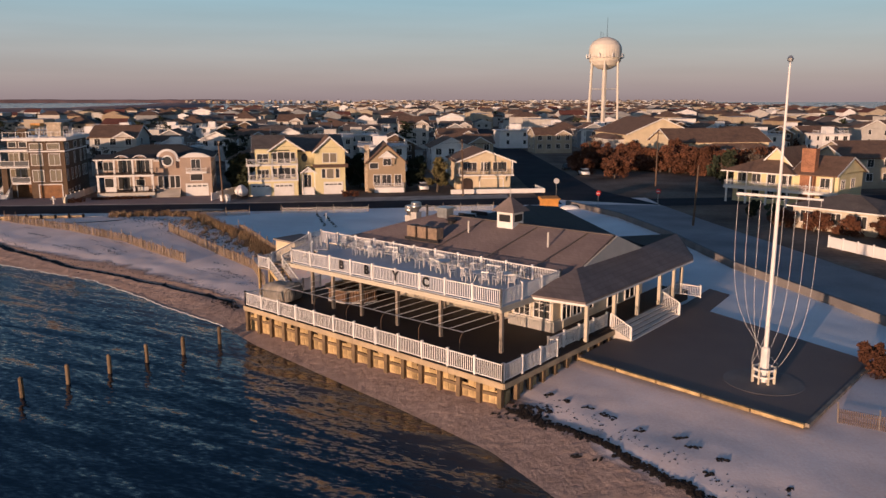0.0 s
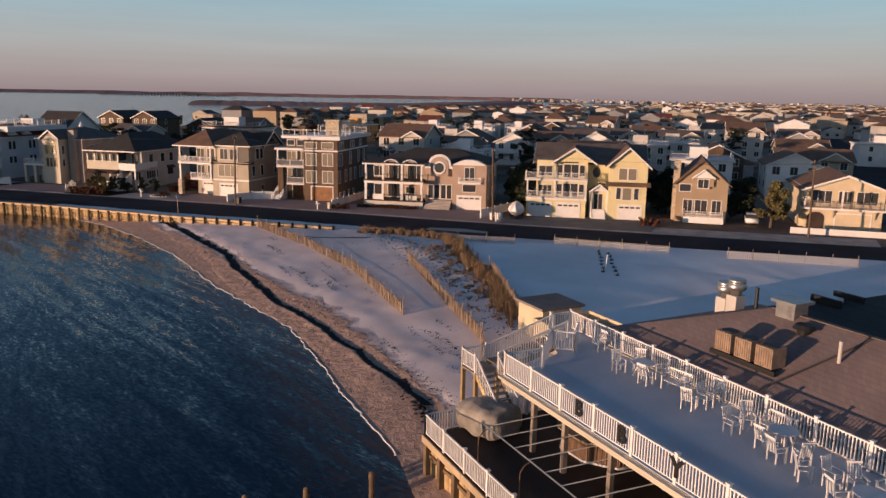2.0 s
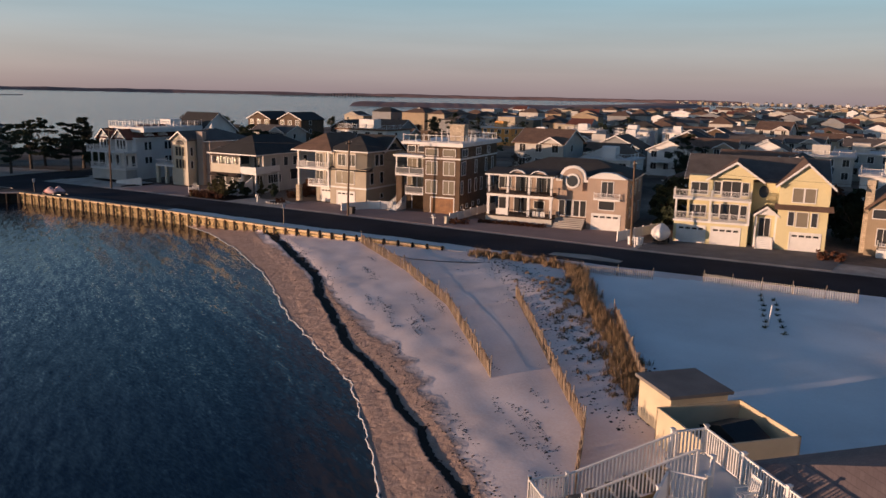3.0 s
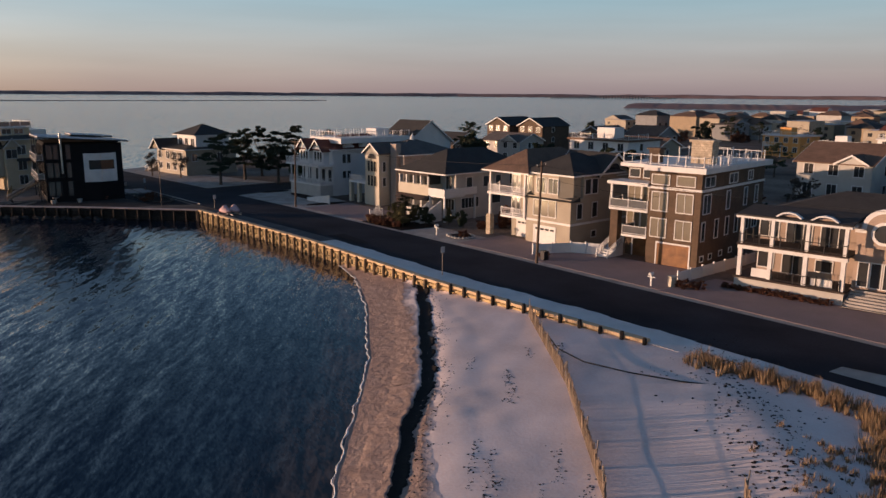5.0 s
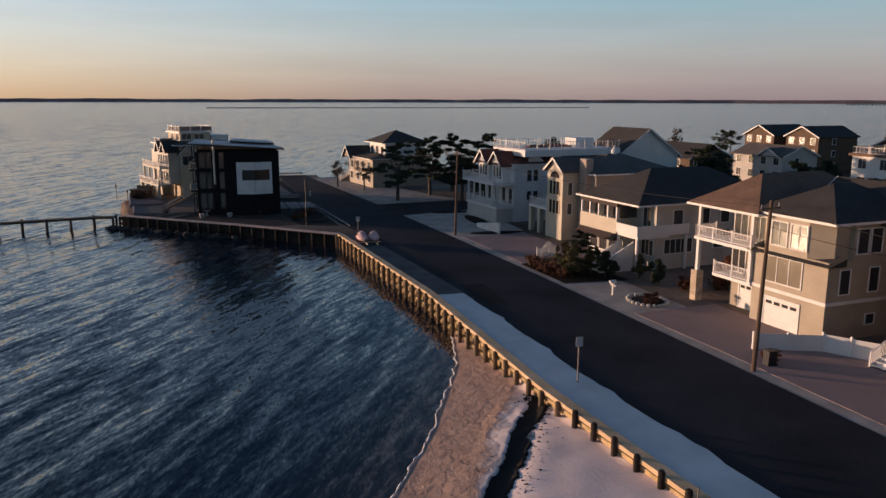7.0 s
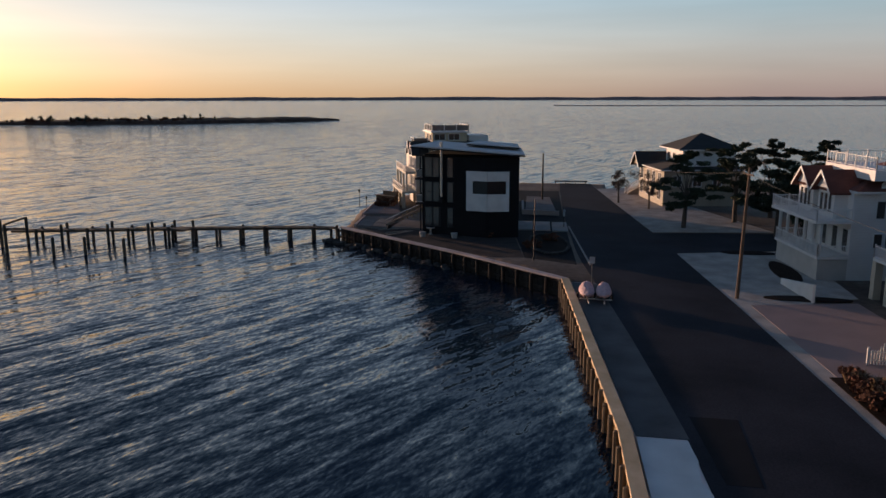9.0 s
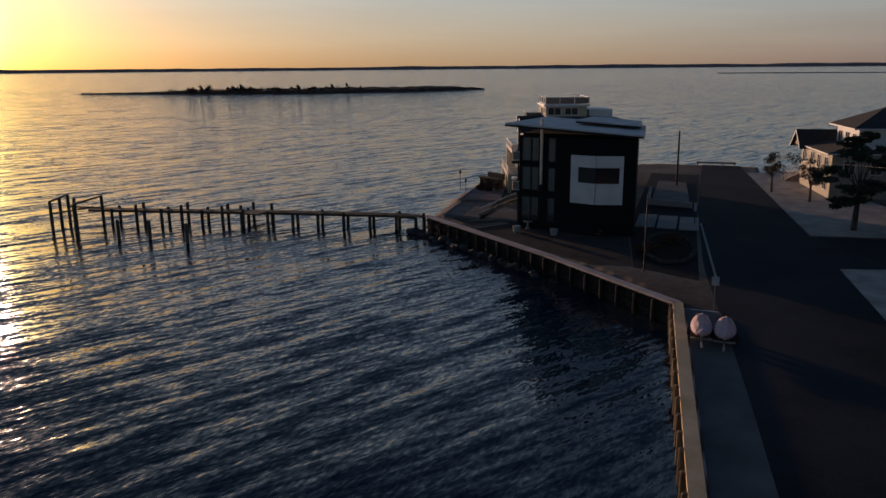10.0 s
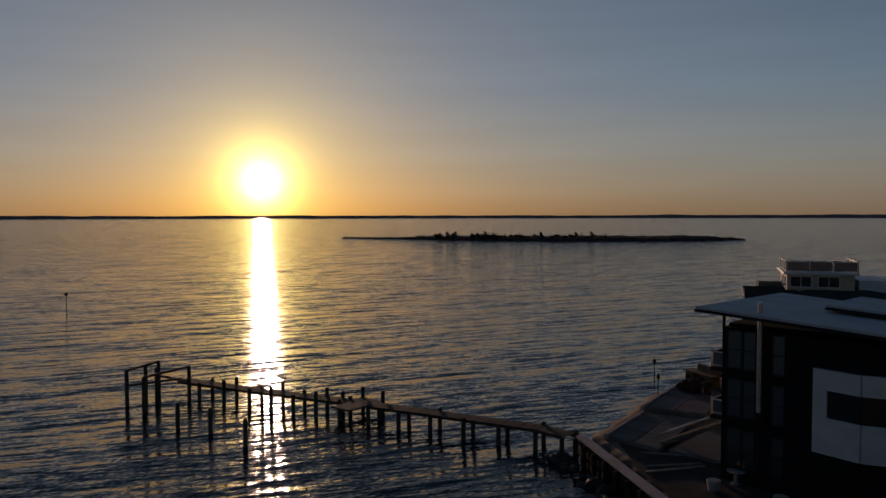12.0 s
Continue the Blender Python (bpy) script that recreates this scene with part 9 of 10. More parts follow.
# ---- trees and shrubs ----
def clump_mesh(key, shape, count, leaf, mat, seed, flat=0.0):
    """A crown: many small twigs and leaf scraps spread through several lobes, with gaps between them."""
    if key in SHARED:
        return SHARED[key]
    rng = random.Random(seed)
    verts, faces = [], []
    # each lobe breaks up into smaller ones, so that the outline is uneven
    shape = [(cx + rx * rng.uniform(-0.75, 0.75), cy + rx * rng.uniform(-0.75, 0.75), cz + rz * rng.uniform(-0.8, 0.8), rx * rng.uniform(0.25, 0.5), rz * rng.uniform(0.25, 0.5)) for cx, cy, cz, rx, rz in shape for _ in range(7)]
    for _ in range(count):
        lobe = rng.choice(shape)
        cx, cy, cz, rx, rz = lobe
        u, a = rng.random() ** 0.45, rng.uniform(0, 6.283)
        zc = rng.uniform(-1, 1)
        rr = math.sqrt(max(0, 1 - zc * zc)) * u
        x, y, z = cx + rx * rr * math.cos(a), cy + rx * rr * math.sin(a), cz + rz * zc * u
        s = leaf * rng.uniform(0.5, 1.4)
        d = [Vector((rng.gauss(0, 1), rng.gauss(0, 1), rng.gauss(0, 1 - flat))) for _ in range(2)]
        for w in d:
            w.normalize()
        i = len(verts)
        p = Vector((x, y, z))
        verts += [tuple(p + d[0] * s), tuple(p + d[1] * s * 0.6), tuple(p - d[0] * s * 0.8), tuple(p - d[1] * s * 0.5)]
        faces.append((i, i + 1, i + 2, i + 3))
    me = bpy.data.meshes.new(str(key))
    me.from_pydata(verts, [], faces)
    me.materials.append(mat)
    SHARED[key] = me
    return me


def limbs_mesh(key, height, spread, mat, seed, count=9):
    if key in SHARED:
        return SHARED[key]
    rng = random.Random(seed)
    bm = bmesh.new()
    mid = Vector((rng.uniform(-0.2, 0.2), rng.uniform(-0.2, 0.2), height * 0.45))
    bm_tube(bm, (0, 0, 0), mid, 0.05 * height * 0.5 + 0.05, 0.035 * height * 0.5 + 0.03, 8)
    for i in range(count):
        a = rng.uniform(0, 6.283)
        start = Vector((0, 0, 0)).lerp(mid, rng.uniform(0.5, 1.0))
        end = Vector((spread * rng.uniform(0.4, 0.9) * math.cos(a), spread * rng.uniform(0.4, 0.9) * math.sin(a), height * rng.uniform(0.6, 0.98)))
        knee = start.lerp(end, 0.5) + Vector((rng.uniform(-0.2, 0.2), rng.uniform(-0.2, 0.2), 0.2))
        bm_tube(bm, start, knee, 0.06, 0.04, 5)
        bm_tube(bm, knee, end, 0.04, 0.012, 5)
    SHARED[key] = mesh_of(bm, "limbs", mat)
    return SHARED[key]


TREES = {
    "cedar": ("evergreen_tree", "dense olive-brown cedar tree beside a house", BUSH_OLIVE, [(0, 0, 3.2, 1.7, 1.8), (0.3, 0.1, 4.6, 1.2, 1.2), (-0.4, 0.3, 2.4, 1.9, 1.2), (0.2, -0.5, 2.0, 1.8, 1.0)], 5200, 0.22, 5.6),
    "pine": ("pine_tree", "dark wind-bent pine tree with ragged tiers", BUSH_GREEN, [(0.4, 0, 4.9, 1.5, 0.55), (-1.5, 0.6, 4.2, 1.4, 0.55), (1.6, -0.8, 3.6, 1.5, 0.55), (0.5, 1.5, 3.0, 1.6, 0.55), (-0.6, -1.4, 5.5, 1.1, 0.3), (-1.3, -0.5, 2.5, 1.6, 0.4), (1.3, 0.5, 2.1, 1.5, 0.4), (0.1, 0.2, 6.0, 0.8, 0.4)], 11000, 0.12, 6.2),
    "russet": ("shrub", "large russet-brown leafless shrub", BUSH_RED, [(0, 0, 1.6, 2.2, 1.5), (1.4, 0.5, 1.3, 1.6, 1.2), (-1.3, -0.4, 1.4, 1.7, 1.2), (0.3, -1.0, 2.5, 1.4, 1.0)], 5200, 0.2, 3.2),
    "dark": ("evergreen_tree", "dark rounded evergreen tree in a yard", BUSH_GREEN, [(0, 0, 2.6, 2.0, 2.0), (0.8, 0.5, 3.8, 1.5, 1.3), (-0.9, -0.3, 2.0, 1.8, 1.4)], 5200, 0.24, 5.0),
    "bare": ("bare_tree", "bare grey winter tree with fine twigs", BARK, [(0, 0, 4.2, 2.2, 1.8), (0.9, 0.3, 3.4, 1.6, 1.2)], 1500, 0.16, 5.6),
    "bush": ("bush", "low rusty brown garden bush", BUSH_RED, [(0, 0, 0.5, 0.8, 0.5), (0.5, 0.3, 0.4, 0.6, 0.4), (-0.5, -0.2, 0.45, 0.6, 0.4)], 1300, 0.13, 0.9),
}


def tree(kind, x, y, scale=1.0, z=0.0, far=False):
    name, label, mat, shape, count, leaf, height = TREES[kind]
    t = thing(name, label, "tree" if "tree" in name else "bush", x, y, z, random.uniform(0, 360), "street trees" if "tree" in name else "bushes")
    t.scale = (scale, scale, scale * random.uniform(0.9, 1.1))
    part("trunk", limbs_mesh(("limbs", kind), height, 2.0 if height > 2 else 0.7, BARK, 3), None, t)
    part("crown", clump_mesh(("crown", kind, int(x) % 2, far), shape, count // 4 if far else count, leaf * (1.6 if far else 1.0), mat, 11 + int(x) % 2), None, t)


for k, x, y, s in [("cedar", -0.6, 141.2, 1.15), ("dark", -4.2, 146.5, 1.2), ("dark", -15.6, 147.5, 1.15), ("dark", -17.2, 152, 1.3), ("dark", -37.6, 143, 1.25), ("dark", -38.4, 148, 1.2),
                   ("pine", -162.6, 116.6, 1.49), ("pine", -168.4, 123.6, 1.69), ("pine", -158.0, 126.5, 1.56), ("pine", -163.5, 132.5, 1.76), ("pine", -173, 129, 1.56), ("dark", -152.5, 130.5, 1.3), ("bare", -178.5, 113.5, 0.9), ("bare", -185, 109.4, 0.9),
                   ("pine", -134, 158, 1.5), ("pine", -146, 164, 1.6), ("dark", -120, 150, 1.2), ("pine", -100, 156, 1.4), ("pine", -128, 152, 1.35), ("pine", -118, 158, 1.4), ("dark", -110, 160, 1.2), ("pine", -108, 170, 1.4), ("bare", -98, 160, 1.3), ("bare", -90, 165, 1.4),
                   ("pine", -108.6, 124.8, 0.58), ("cedar", -105.4, 122.6, 0.5), ("cedar", -103.6, 121.6, 0.52), ("cedar", -107.0, 122.2, 0.45), ("dark", -102.6, 124.6, 0.5), ("cedar", -101.2, 127.4, 0.4), ("dark", -98.6, 128.0, 0.42), ("russet", -95.6, 133, 0.75), ("russet", -96.2, 129.6, 0.4),
                   ("bush", -108.6, 120.0, 1.1), ("bush", -107.4, 120.2, 1.2), ("bush", -106.2, 120.4, 1.25), ("bush", -105.0, 120.6, 1.2), ("bush", -104.0, 120.9, 1.1), ("bush", -106.8, 121.3, 1.1), ("cedar", -104.4, 124.0, 0.42), ("bush", -93.4, 124.2, 0.8), ("bush", -92.4, 123.6, 0.6), ("bush", -78.4, 124.2, 0.7), ("bush", -61.6, 126.4, 0.9), ("bush", -60.4, 127.0, 0.8), ("bush", -16.6, 134.2, 1.0), ("bush", -15.4, 134.8, 1.1),
                   ("russet", 36.0, 190, 1.5), ("russet", 40.5, 184, 1.7), ("russet", 45.6, 188, 1.8), ("russet", 51, 184, 1.6), ("russet", 57, 188, 1.9), ("russet", 62.5, 180, 1.9), ("russet", 66, 172, 1.7), ("russet", 59.5, 172, 1.5), ("russet", 70, 165, 1.6), ("russet", 33.5, 176, 1.2),
                   ("russet", 46.4, 101.0, 0.75), ("russet", 48.6, 97.6, 0.8), ("russet", 51.2, 94.0, 0.8), ("russet", 54.6, 91.0, 0.9), ("russet", 57, 88.5, 1.0), ("dark", 44.6, 107.6, 0.5), ("dark", 46.4, 104.8, 0.5),
                   ("russet", 27.4, 45.2, 0.55), ("russet", 28.6, 43.4, 0.5), ("bush", -154.6, 89.0, 0.9), ("bush", -152.0, 93.5, 0.8), ("bush", -146, 99.0, 1.0), ("bush", -150, 100.6, 1.0), ("bush", -172, 75.6, 1.4), ("russet", -176, 74.4, 0.5)]:
    tree(k, x, y, s)
for i in range(14):
    x = -59.4 + i * 0.66
    tree("bush", x, 130.2 + 0.23 * (x + 59.4) - 0.4, 0.55)


# ---- the town behind ----
def proto_house(i, w, d, storeys, roof, wall_mat, roof_mat):
    words = {CREAM: "cream", WHITESIDE: "white", GREYSIDE: "grey", TAUPE: "taupe", PALE: "pale", TAN: "tan", YELLOW: "pale yellow", ORANGESIDE: "orange", PINK: "rose-grey", SHAKE: "brown shingled", STUCCO: "buff"}[wall_mat]
    rw = {ROOF_BROWN: "brown", ROOF_GREY: "grey", ROOF_DARK: "dark", ROOF_RED: "maroon", FLAT_ROOF: "flat pale"}[roof_mat]
    h = thing("house", f"{words} {('one', 'two', 'three')[storeys - 1]}-storey beach house with a {rw} roof", "house", group="town houses")
    top = 0.6 + storeys * 2.7
    part("wall", box(0, w, 0, d, 0, top), wall_mat, h)
    if roof == "hip":
        hip_roof(h, 0, w, 0, d, top - 0.1, min(w, d) * 0.26, 0.5, roof_mat)
    elif roof == "gable":
        gable_roof(h, 0, w, 0, d, top - 0.1, w * 0.24, "y", 0.45, roof_mat, wall_mat)
    elif roof == "side":
        gable_roof(h, 0, w, 0, d, top - 0.1, d * 0.2, "x", 0.45, roof_mat, wall_mat)
        gable_roof(h, w * 0.55, w * 0.95, -0.5, d * 0.5, top - 0.1, w * 0.11, "y", 0.3, roof_mat, wall_mat)
    else:
        part("roof", box(-0.4, w + 0.4, -0.4, d + 0.4, top - 0.05, top + 0.3), roof_mat, h)
        part("roof_room", box(w * 0.3, w * 0.6, d * 0.3, d * 0.6, top + 0.3, top + 2.4), wall_mat, h)
        railing(h, [(0, d * 0.6), (0, 0), (w, 0), (w, d * 0.6)], top + 0.3, 1.0, WHITE, step=0.6, section=3)
    for s in range(storeys):
        z = 0.6 + s * 2.7 + 0.9
        n = max(2, int(w / 3.0))
        for k in range(n):
            plain_window(h, "f", w * (k + 0.5) / n, 0, z, 1.3, 1.4, 2)
        for k in range(2):
            plain_window(h, "l", 0, d * (k + 0.5) / 2, z, 1.0, 1.3, 1)
        plain_window(h, "r", w, d * 0.4, z, 1.0, 1.3, 1)
    if storeys > 1 and i % 2:
        deck(h, w * 0.1, w * 0.6, -1.8, 0, 0.6 + 2.7, "fl", WHITE)
        for x in (w * 0.1 + 0.1, w * 0.6 - 0.1):
            post(h, x, -1.7, 0, 3.0, 0.1)
    return h


PROTOS = [proto_house(i, *a) for i, a in enumerate([
    (10, 13, 2, "hip", PALE, ROOF_BROWN), (9, 13, 2, "gable", WHITESIDE, ROOF_BROWN), (13, 9, 2, "side", PALE, ROOF_GREY), (11, 12, 2, "flat", WHITESIDE, FLAT_ROOF), (12, 10, 2, "side", TAUPE, ROOF_BROWN),
    (10, 13, 2, "gable", SHAKE, ROOF_DARK), (14, 10, 2, "side", TAUPE, ROOF_BROWN), (9, 12, 1, "hip", WHITESIDE, ROOF_BROWN), (11, 11, 2, "gable", GREYSIDE, ROOF_BROWN), (12, 12, 2, "flat", PALE, FLAT_ROOF), (10, 12, 3, "side", PALE, ROOF_BROWN), (9, 9, 2, "flat", WHITESIDE, FLAT_ROOF), (14, 11, 3, "flat", WHITESIDE, ROOF_BROWN), (12, 10, 2, "flat", ORANGESIDE, FLAT_ROOF), (9, 12, 3, "gable", SHAKE, ROOF_DARK)])]
LANDMARKS = [(13, -148, 283, 0), (12, -127, 184, 8), (14, -196, 216, 8), (14, -185, 219, 8), (5, -190, 232, 100), (5, -180, 238, 8), (3, -103, 298, 7), (5, -160, 178, 98), (2, -172, 196, 8), (6, -140, 208, 8), (11, -112, 250, 8), (3, -118, 290, 7), (8, -160, 250, 98), (6, -95, 232, 7)]


def town():
    rng = random.Random(12)
    taken = [(-75, 140, 13), (-50, 140, 15), (-26, 142, 14), (-10, 146, 9), (8, 150, 10), (-87, 138, 14), (-108, 136, 12), (-124, 134, 11), (-140, 136, 14), (55, 118, 16), (54, 98, 11), (-188, 118, 14), (75.5, 359, 16), (60, 225, 26), (95, 205, 22), (42, 172, 10)]
    spots = []
    for row in range(0, 60):
        y0 = 158 + row * 21.5 + (6 if row % 2 else 0)
        for col in range(-30, 48):
            x = col * 15.6 + (row % 3) * 3 + rng.uniform(-2.0, 2.0)
            y = y0 + 0.12 * x + rng.uniform(-2.5, 2.5)
            if 13 < x < 33 and y < 420 or (y > 560 and rng.random() < 0.3):
                continue
            if x < -92 and y < 330:
                continue
            d, _ = shore_distance(np.array([x]), np.array([y]))
            if d[0] < 14 or any(math.hypot(x - a, y - b) < r + 5 for a, b, r in taken):
                continue
            if 25 < x < 78 and 150 < y < 198:
                continue
            if (x + 33.6) * 0.518 + (y - 87.4) * 0.855 < 12 or (x < -92 and y < 196):
                continue
            if rng.random() < 0.1:
                continue
            spots.append((x, y))
    spots += [(82, 150), (90, 122), (78, 100), (98, 96), (70, 78), (88, 70), (110, 130), (66, 58), (120, 100), (84, 48), (104, 66)]
    spots += [(rng.uniform(-330, 1200), rng.uniform(1450, 3500)) for _ in range(1500)]
    spots = [s for s in spots if s[1] < 1440 or shore_distance(np.array([s[0]]), np.array([s[1]]))[0][0] > 20]
    # a far strip of houses across the lagoon
    spots += [(-1050 + 650 * f + rng.uniform(-15, 15), 3180 + 260 * f + rng.uniform(-30, 30)) for f in [k / 70 for k in range(71)]]
    spots.sort(key=lambda s: math.hypot(s[0] + 15, s[1] - 30))
    near, far = spots[:104], spots[104:]
    used = set()
    for k, x, y, turn in LANDMARKS:
        if PROTOS[k] in used:
            copy_thing(PROTOS[k], pose(x - 5, y - 5, 0, 0, 0, turn))
        else:
            PROTOS[k].matrix_basis = pose(x - 5, y - 5, 0, 0, 0, turn)
            used.add(PROTOS[k])
    for x, y in near:
        p = rng.choice(PROTOS[:12])
        m = pose(x - 5, y - 5, 0, 0, 0, 7 + rng.choice((0, 0, 0, -6, 5, 90, 180)) * (1 if rng.random() < 0.5 else 0))
        if p in used:
            copy_thing(p, m)
        else:
            p.matrix_basis = m
            used.add(p)
    for p in PROTOS:
        if p not in used:
            p.matrix_basis = pose(200 + 16 * PROTOS.index(p), 300, 0)
    # beyond these, past counting: houses as plain solids with their roofs
    verts, faces, mats = [], [], []
    cols = [WHITESIDE, PALE, CREAM, TAUPE, GREYSIDE, TAN, ROOF_BROWN, ROOF_GREY, ROOF_DARK, ROOF_RED, FLAT_ROOF]
    for x, y in far:
        w, d, h = rng.uniform(8, 14), rng.uniform(8, 14), rng.choice((3.4, 6, 6, 8.4)) * (1.5 if y > 3000 else 1)
        a = radians(7 + rng.choice((0, 0, 90)))
        ca, sa = math.cos(a), math.sin(a)

        def put(u, v, z):
            verts.append((x + u * ca - v * sa, y + u * sa + v * ca, z))
            return len(verts) - 1

        lo = [put(u, v, 0) for u, v in ((0, 0), (w, 0), (w, d), (0, d))]
        hi = [put(u, v, h) for u, v in ((0, 0), (w, 0), (w, d), (0, d))]
        c, rf = rng.choice((0, 0, 1, 1, 1, 3, 3, 4, 4, 5)), rng.choice((6, 6, 6, 7, 7, 8, 9, 10, 10))
        rise = 0.3 if rf == 10 else rng.uniform(1.6, 2.8)
        for k in range(4):
            faces.append((lo[k], lo[(k + 1) % 4], hi[(k + 1) % 4], hi[k]))
            mats.append(c)
        e = [put(u, v, h + 0.05) for u, v in ((-0.5, -0.5), (w + 0.5, -0.5), (w + 0.5, d + 0.5), (-0.5, d + 0.5))]
        r1, r2 = put(w / 2, 0.2 if rf % 2 else d * 0.35, h + rise), put(w / 2, d - 0.2 if rf % 2 else d * 0.65, h + rise)
        for f in ((e[0], e[1], r1), (e[1], e[2], r2, r1), (e[2], e[3], r2), (e[3], e[0], r1, r2), tuple(e[::-1])):
            faces.append(f)
            mats.append(c if rf % 2 and len(f) == 3 else rf)
        for k in range(2):
            for u in (0.25, 0.7):
                z = 1.2 + 2.6 * k
                if z + 1.3 < h:
                    q = [put(w * u - 0.7, -0.06, z), put(w * u + 0.7, -0.06, z), put(w * u + 0.7, -0.06, z + 1.3), put(w * u - 0.7, -0.06, z + 1.3)]
                    faces.append(tuple(q))
                    mats.append(len(cols))
    me = bpy.data.meshes.new("far_houses")
    me.from_pydata(verts, [], faces)
    for c in cols + [PANE]:
        me.materials.append(c)
    me.polygons.foreach_set("material_index", np.array(mats, dtype=np.int32))
    tagged(new("far_houses", me), "countless far beach houses with brown and grey roofs", "houses", kind="stuff")
    # yard trees between the houses
    for i in range(360):
        x, y = rng.uniform(-330, 420), 150 + 560 * rng.random() ** 1.5
        d, _ = shore_distance(np.array([x]), np.array([y]))
        if d[0] > 6 and not (12 < x < 34) and not any(math.hypot(x - a, y - b) < r for a, b, r in taken) and not (y < 160 and x < 20) and min(math.hypot(x - a - 4, y - b - 4) for a, b in near) > 6.5:
            tree(rng.choice(("dark", "dark", "pine", "russet", "russet", "bare")), x, y, rng.uniform(0.9, 1.5), far=True)


for i in range(16):
    tree("russet", 38 + 34 * ((i * 0.618) % 1), 166 + 26 * ((i * 0.381) % 1), 1.5 + 0.5 * ((i * 0.73) % 1))


def hall(x, y, turn, w, d, h, rise, label):
    t = thing("hall", label, "building", x, y, 0, turn)
    part("wall", box(0, w, 0, d, 0, h), STUCCO, t)
    gable_roof(t, 0, w, 0, d, h, rise, "y", 0.6, ROOF_BROWN, STUCCO)
    for k in range(4):
        for z in (1.2, 4.4):
            window(t, "f", w * (k + 0.5) / 4, 0, z, 1.5, 1.4, 2)
            window(t, "l", 0, d * (k + 0.5) / 4, z, 1.5, 1.4, 2)
    part("porch", box(-4, 0, 2, d * 0.7, 0, h - 1.6), PALE, t)
    hip_roof(t, -4, 0, 2, d * 0.7, h - 1.7, 1.4, 0.5, ROOF_BROWN, name="porch_roof")


def water_tower():
    t = thing("water_tower", "tall cream steel water tower on six legs with antennas", "water tower", 75.5, 359, 0)
    top = 32.6
    part("tank", bm_lathe(bmesh.new(), [(0.5, top - 2.6), (3.2, top - 1.9), (5.8, top - 0.4), (7.1, top + 1.4), (7.4, top + 3.0), (7.4, top + 6.6), (7.0, top + 8.4), (5.6, top + 10.2), (3.4, top + 11.5), (1.2, top + 12.1), (0.2, top + 12.2)], 36), TANK, t)
    part("balcony", bm_lathe(bmesh.new(), [(7.4, top + 2.6), (8.3, top + 2.65), (8.3, top + 2.8), (7.4, top + 2.8)], 36), TANK, t)
    bm = bmesh.new()
    for z in (3.3, 3.9):
        for i in range(36):
            a, b = 2 * math.pi * i / 36, 2 * math.pi * (i + 1) / 36
            bm_bar(bm, (8.25 * math.cos(a), 8.25 * math.sin(a), top + z), (8.25 * math.cos(b), 8.25 * math.sin(b), top + z), 0.06)
    for i in range(36):
        a = 2 * math.pi * i / 36
        bm_bar(bm, (8.25 * math.cos(a), 8.25 * math.sin(a), top + 2.8), (8.25 * math.cos(a), 8.25 * math.sin(a), top + 3.9), 0.06)
    part("balcony_rail", bm, TANK, t)
    part("riser", bm_tube(bmesh.new(), (0, 0, 0), (0, 0, top - 2.4), 1.0, 1.0, 14), TANK, t)
    for i in range(6):
        a = 2 * math.pi * i / 6 + 0.3
        part("leg", bm_tube(bmesh.new(), (7.9 * math.cos(a), 7.9 * math.sin(a), 0), (6.6 * math.cos(a), 6.6 * math.sin(a), top + 1.8), 0.5, 0.5, 10), TANK, t)
        b = a + 2 * math.pi / 6
        for z in (11.0, 21.5):
            r = 7.9 - 1.3 * z / (top + 1.8)
            part("strut", bm_tube(bmesh.new(), (r * math.cos(a), r * math.sin(a), z), (r * math.cos(b), r * math.sin(b), z), 0.12, 0.12, 6), TANK, t)
    for x, y, h in ((0.5, 0, 8.5), (-2.2, 0.6, 2.6), (-1.2, 0.3, 2.0)):
        part("antenna", bm_tube(bmesh.new(), (x, y, top + 11.6), (x, y, top + 12 + h), 0.1, 0.06, 6), DARKMETAL, t)
    for i in range(9):
        a = 2 * math.pi * i / 9
        part("aerial_panel", box(-0.25, 0.25, -0.12, 0.12, 0, 1.8), WHITE, t, m=pose(8.5 * math.cos(a), 8.5 * math.sin(a), top + 2.9, 0, 0, math.degrees(a) + 90))


town()
hall(52, 214, 8, 20, 26, 7.4, 4.2, "large buff hall with a broad brown gabled roof")
hall(84, 196, 98, 14, 26, 6.4, 3.0, "long buff house with brown roof and sun porch")
water_tower()


# ---- far shores across the bay ----
def wooded_shore(name, label, points, width, height, step, seed):
    """A low, uneven belt of land with scrub along it."""
    rng = random.Random(seed)
    bm = bmesh.new()
    prev = None
    for (xa, ya), (xb, yb) in zip(points, points[1:]):
        n = max(2, int(math.hypot(xb - xa, yb - ya) / step))
        for i in range(n):
            f = i / n
            x, y = xa + (xb - xa) * f, ya + (yb - ya) * f
            nx, ny_ = -(yb - ya), xb - xa
            q = 1 / math.hypot(nx, ny_)
            h = height * (0.8 + 0.22 * noise.noise(Vector((x * 0.004, y * 0.004, seed))) + 0.12 * rng.random())
            row = [bm.verts.new((x - nx * q * width * s, y - ny_ * q * width * s, WATER_Z + 0.05 + h * z)) for s, z in ((-0.5, 0), (-0.3, 0.75), (0.0, 1.0), (0.3, 0.8), (0.5, 0))]
            if prev:
                for k in range(4):
                    bm.faces.new((prev[k], row[k], row[k + 1], prev[k + 1]))
            prev = row
    tagged(part(name, bm, FARLAND), label, "far shore", kind="structure")


def polar(d, yaw):
    return (d * -math.sin(radians(yaw)), d * math.cos(radians(yaw)))


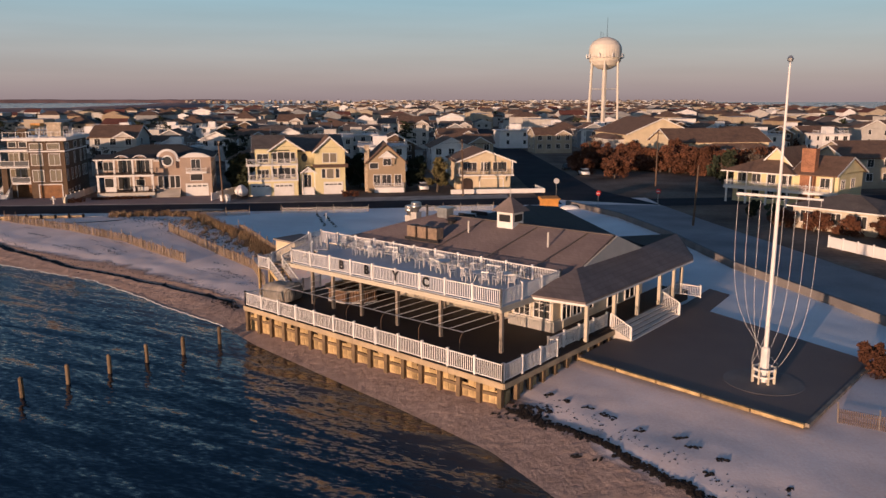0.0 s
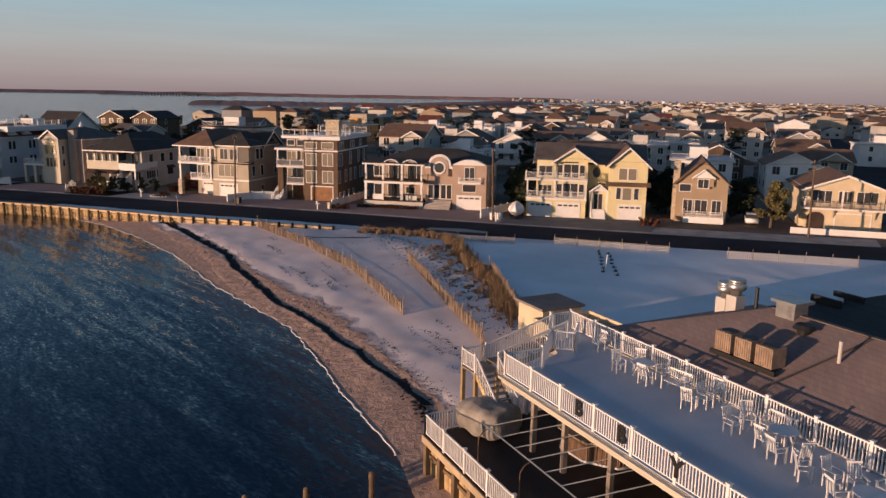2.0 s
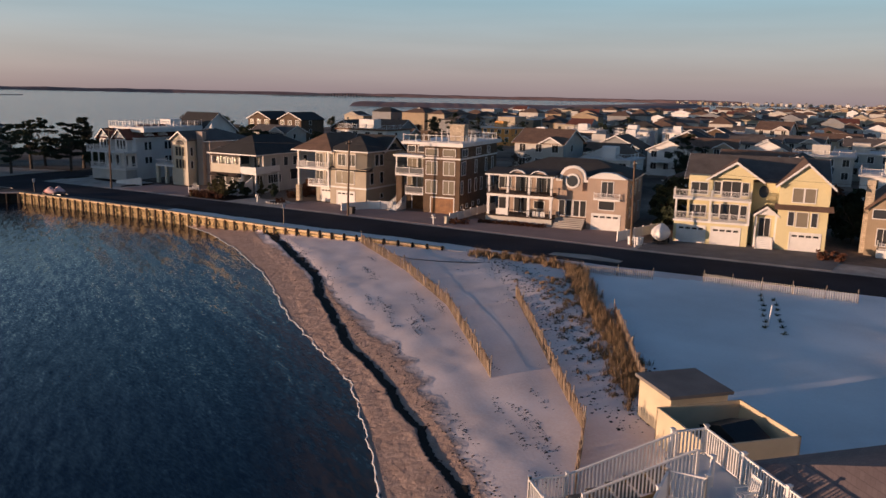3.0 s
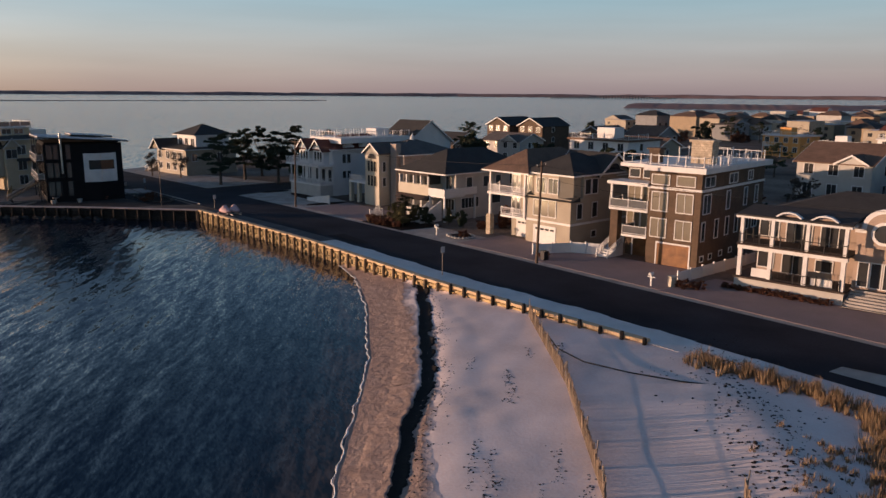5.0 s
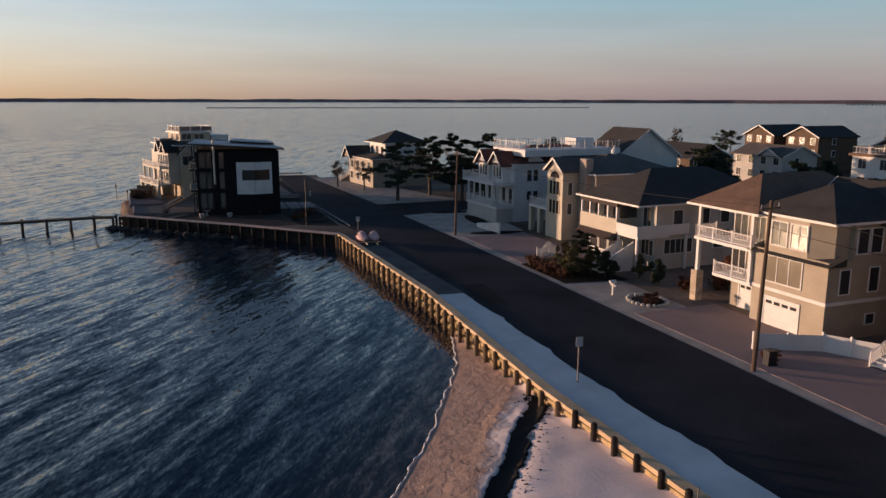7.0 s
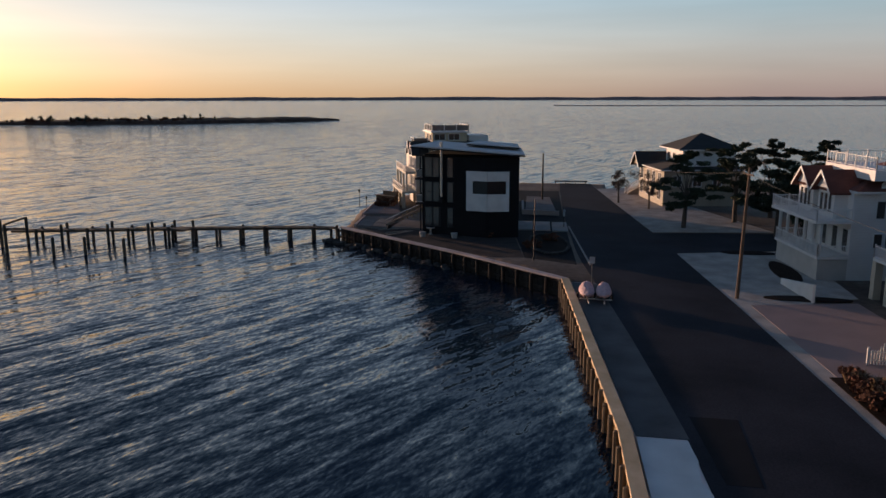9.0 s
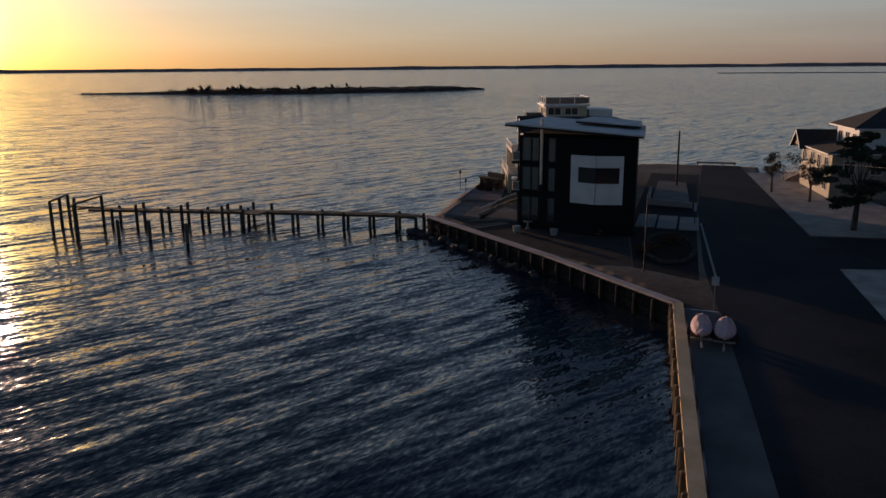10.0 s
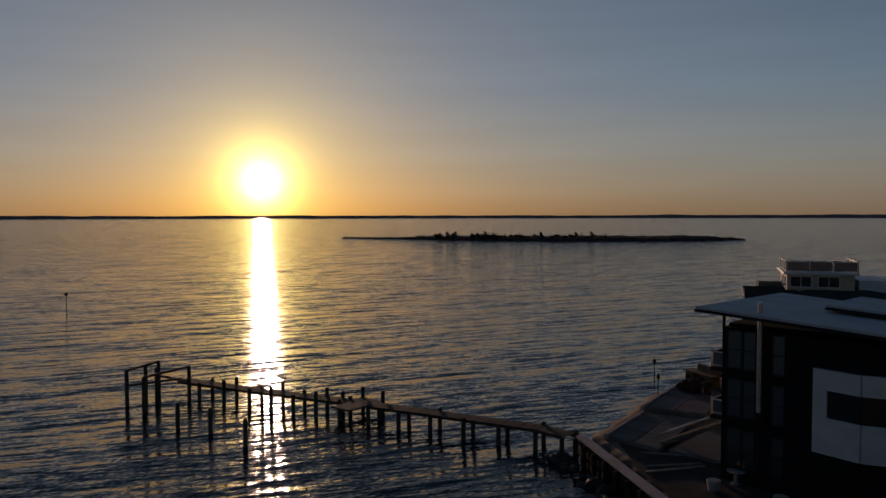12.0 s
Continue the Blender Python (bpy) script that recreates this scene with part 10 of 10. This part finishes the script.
wooded_shore("backdrop", "low dark wooded mainland shore on the horizon", [polar(4700, a) for a in (14, 24, 34, 44, 54, 64, 74, 84, 94, 104, 114, 124, 134, 144, 154, 164, 174, 184)], 160, 20, 60, 3)
wooded_shore("far_island", "dark wooded island across the bay", [(-830, 985), (-740, 1040), (-640, 1110), (-560, 1250), (-600, 1500), (-700, 2000), (-900, 2700)], 200, 7.5, 7, 5)
wooded_shore("far_spit", "low far strip of land with houses", [(-1150, 3140), (-380, 3480)], 120, 2.5, 30, 7)
wooded_shore("sandbar", "thin dark sandbar out in the bay", [(-1640, 30), (-1655, 300), (-1650, 520), (-1700, 900)], 16, 1.5, 20, 8)


def marsh_island():
    t = thing("marsh_island", "low dark marsh island with scattered shrubs", "island", kind="")
    bm = bmesh.new()
    spine = [(-500, -345, 4), (-512, -300, 12), (-527, -240, 32), (-555, -185, 50), (-592, -140, 54), (-626, -108, 32), (-646, -90, 6)]
    rng = random.Random(2)
    prev = None
    for (xa, ya, wa), (xb, yb, wb) in zip(spine, spine[1:]):
        for i in range(14):
            f = i / 14
            x, y, w = xa + (xb - xa) * f, ya + (yb - ya) * f, wa + (wb - wa) * f
            nx, ny_ = -(yb - ya), xb - xa
            q = 1 / math.hypot(nx, ny_)
            w *= rng.uniform(0.9, 1.1)
            h = min(3.4, 0.5 + w * 0.08) * rng.uniform(0.85, 1.1)
            row = [bm.verts.new((x - nx * q * w * s, y - ny_ * q * w * s, WATER_Z + h * z)) for s, z in ((-0.55, -0.2), (-0.45, 0.7), (0, 1), (0.45, 0.7), (0.55, -0.2))]
            if prev:
                for k in range(4):
                    bm.faces.new((prev[k], row[k], row[k + 1], prev[k + 1]))
            prev = row
    part("marsh", bm, BROWNFIELD, t)
    bm, prev = bmesh.new(), None
    for (xa, ya, wa), (xb, yb, wb) in zip(spine, spine[1:]):
        for i in range(10):
            f = i / 10
            x, y, w = xa + (xb - xa) * f, ya + (yb - ya) * f, (wa + (wb - wa) * f) * rng.uniform(1.12, 1.3) + 2
            nx, ny_ = -(yb - ya), xb - xa
            q = 1 / math.hypot(nx, ny_)
            row = [bm.verts.new((x - nx * q * w * s, y - ny_ * q * w * s, WATER_Z + z)) for s, z in ((-0.55, -0.3), (-0.48, 0.25), (0.48, 0.25), (0.55, -0.3))]
            if prev:
                for k in range(3):
                    bm.faces.new((prev[k], row[k], row[k + 1], prev[k + 1]))
            prev = row
    part("mud_edge", bm, RIPRAP, t, "dark wet mud edge")
    for i in range(60):
        f = rng.random() ** 1.2
        x, y = -498 - 60 * f + rng.gauss(0, 6), -262 + 110 * f + rng.gauss(0, 8)
        tree(rng.choice(("dark", "russet", "russet")), x, y, rng.uniform(0.45, 0.8), 0.6, far=True)


marsh_island()


def causeway():
    t = thing("bridge", "long low road bridge far across the bay", "bridge")
    a, b = Vector((*polar(3500, 38.4), 0)), Vector((*polar(3300, 47.2), 0))
    n = 44
    for i in range(n):
        p, q = a.lerp(b, i / n), a.lerp(b, (i + 1) / n)
        f, g = i / n, (i + 1) / n
        za, zb = 4 + 9 * math.exp(-((f - 0.45) / 0.22) ** 2), 4 + 9 * math.exp(-((g - 0.45) / 0.22) ** 2)
        part("span", bm_bar(bmesh.new(), p + Vector((0, 0, za)), q + Vector((0, 0, zb)), 12, 1.4), CONCRETE, t)
        part("pier", box(-1.2, 1.2, -3, 3, WATER_Z - 3, za), CONCRETE, t, m=pose(p.x, p.y, 0))


causeway()
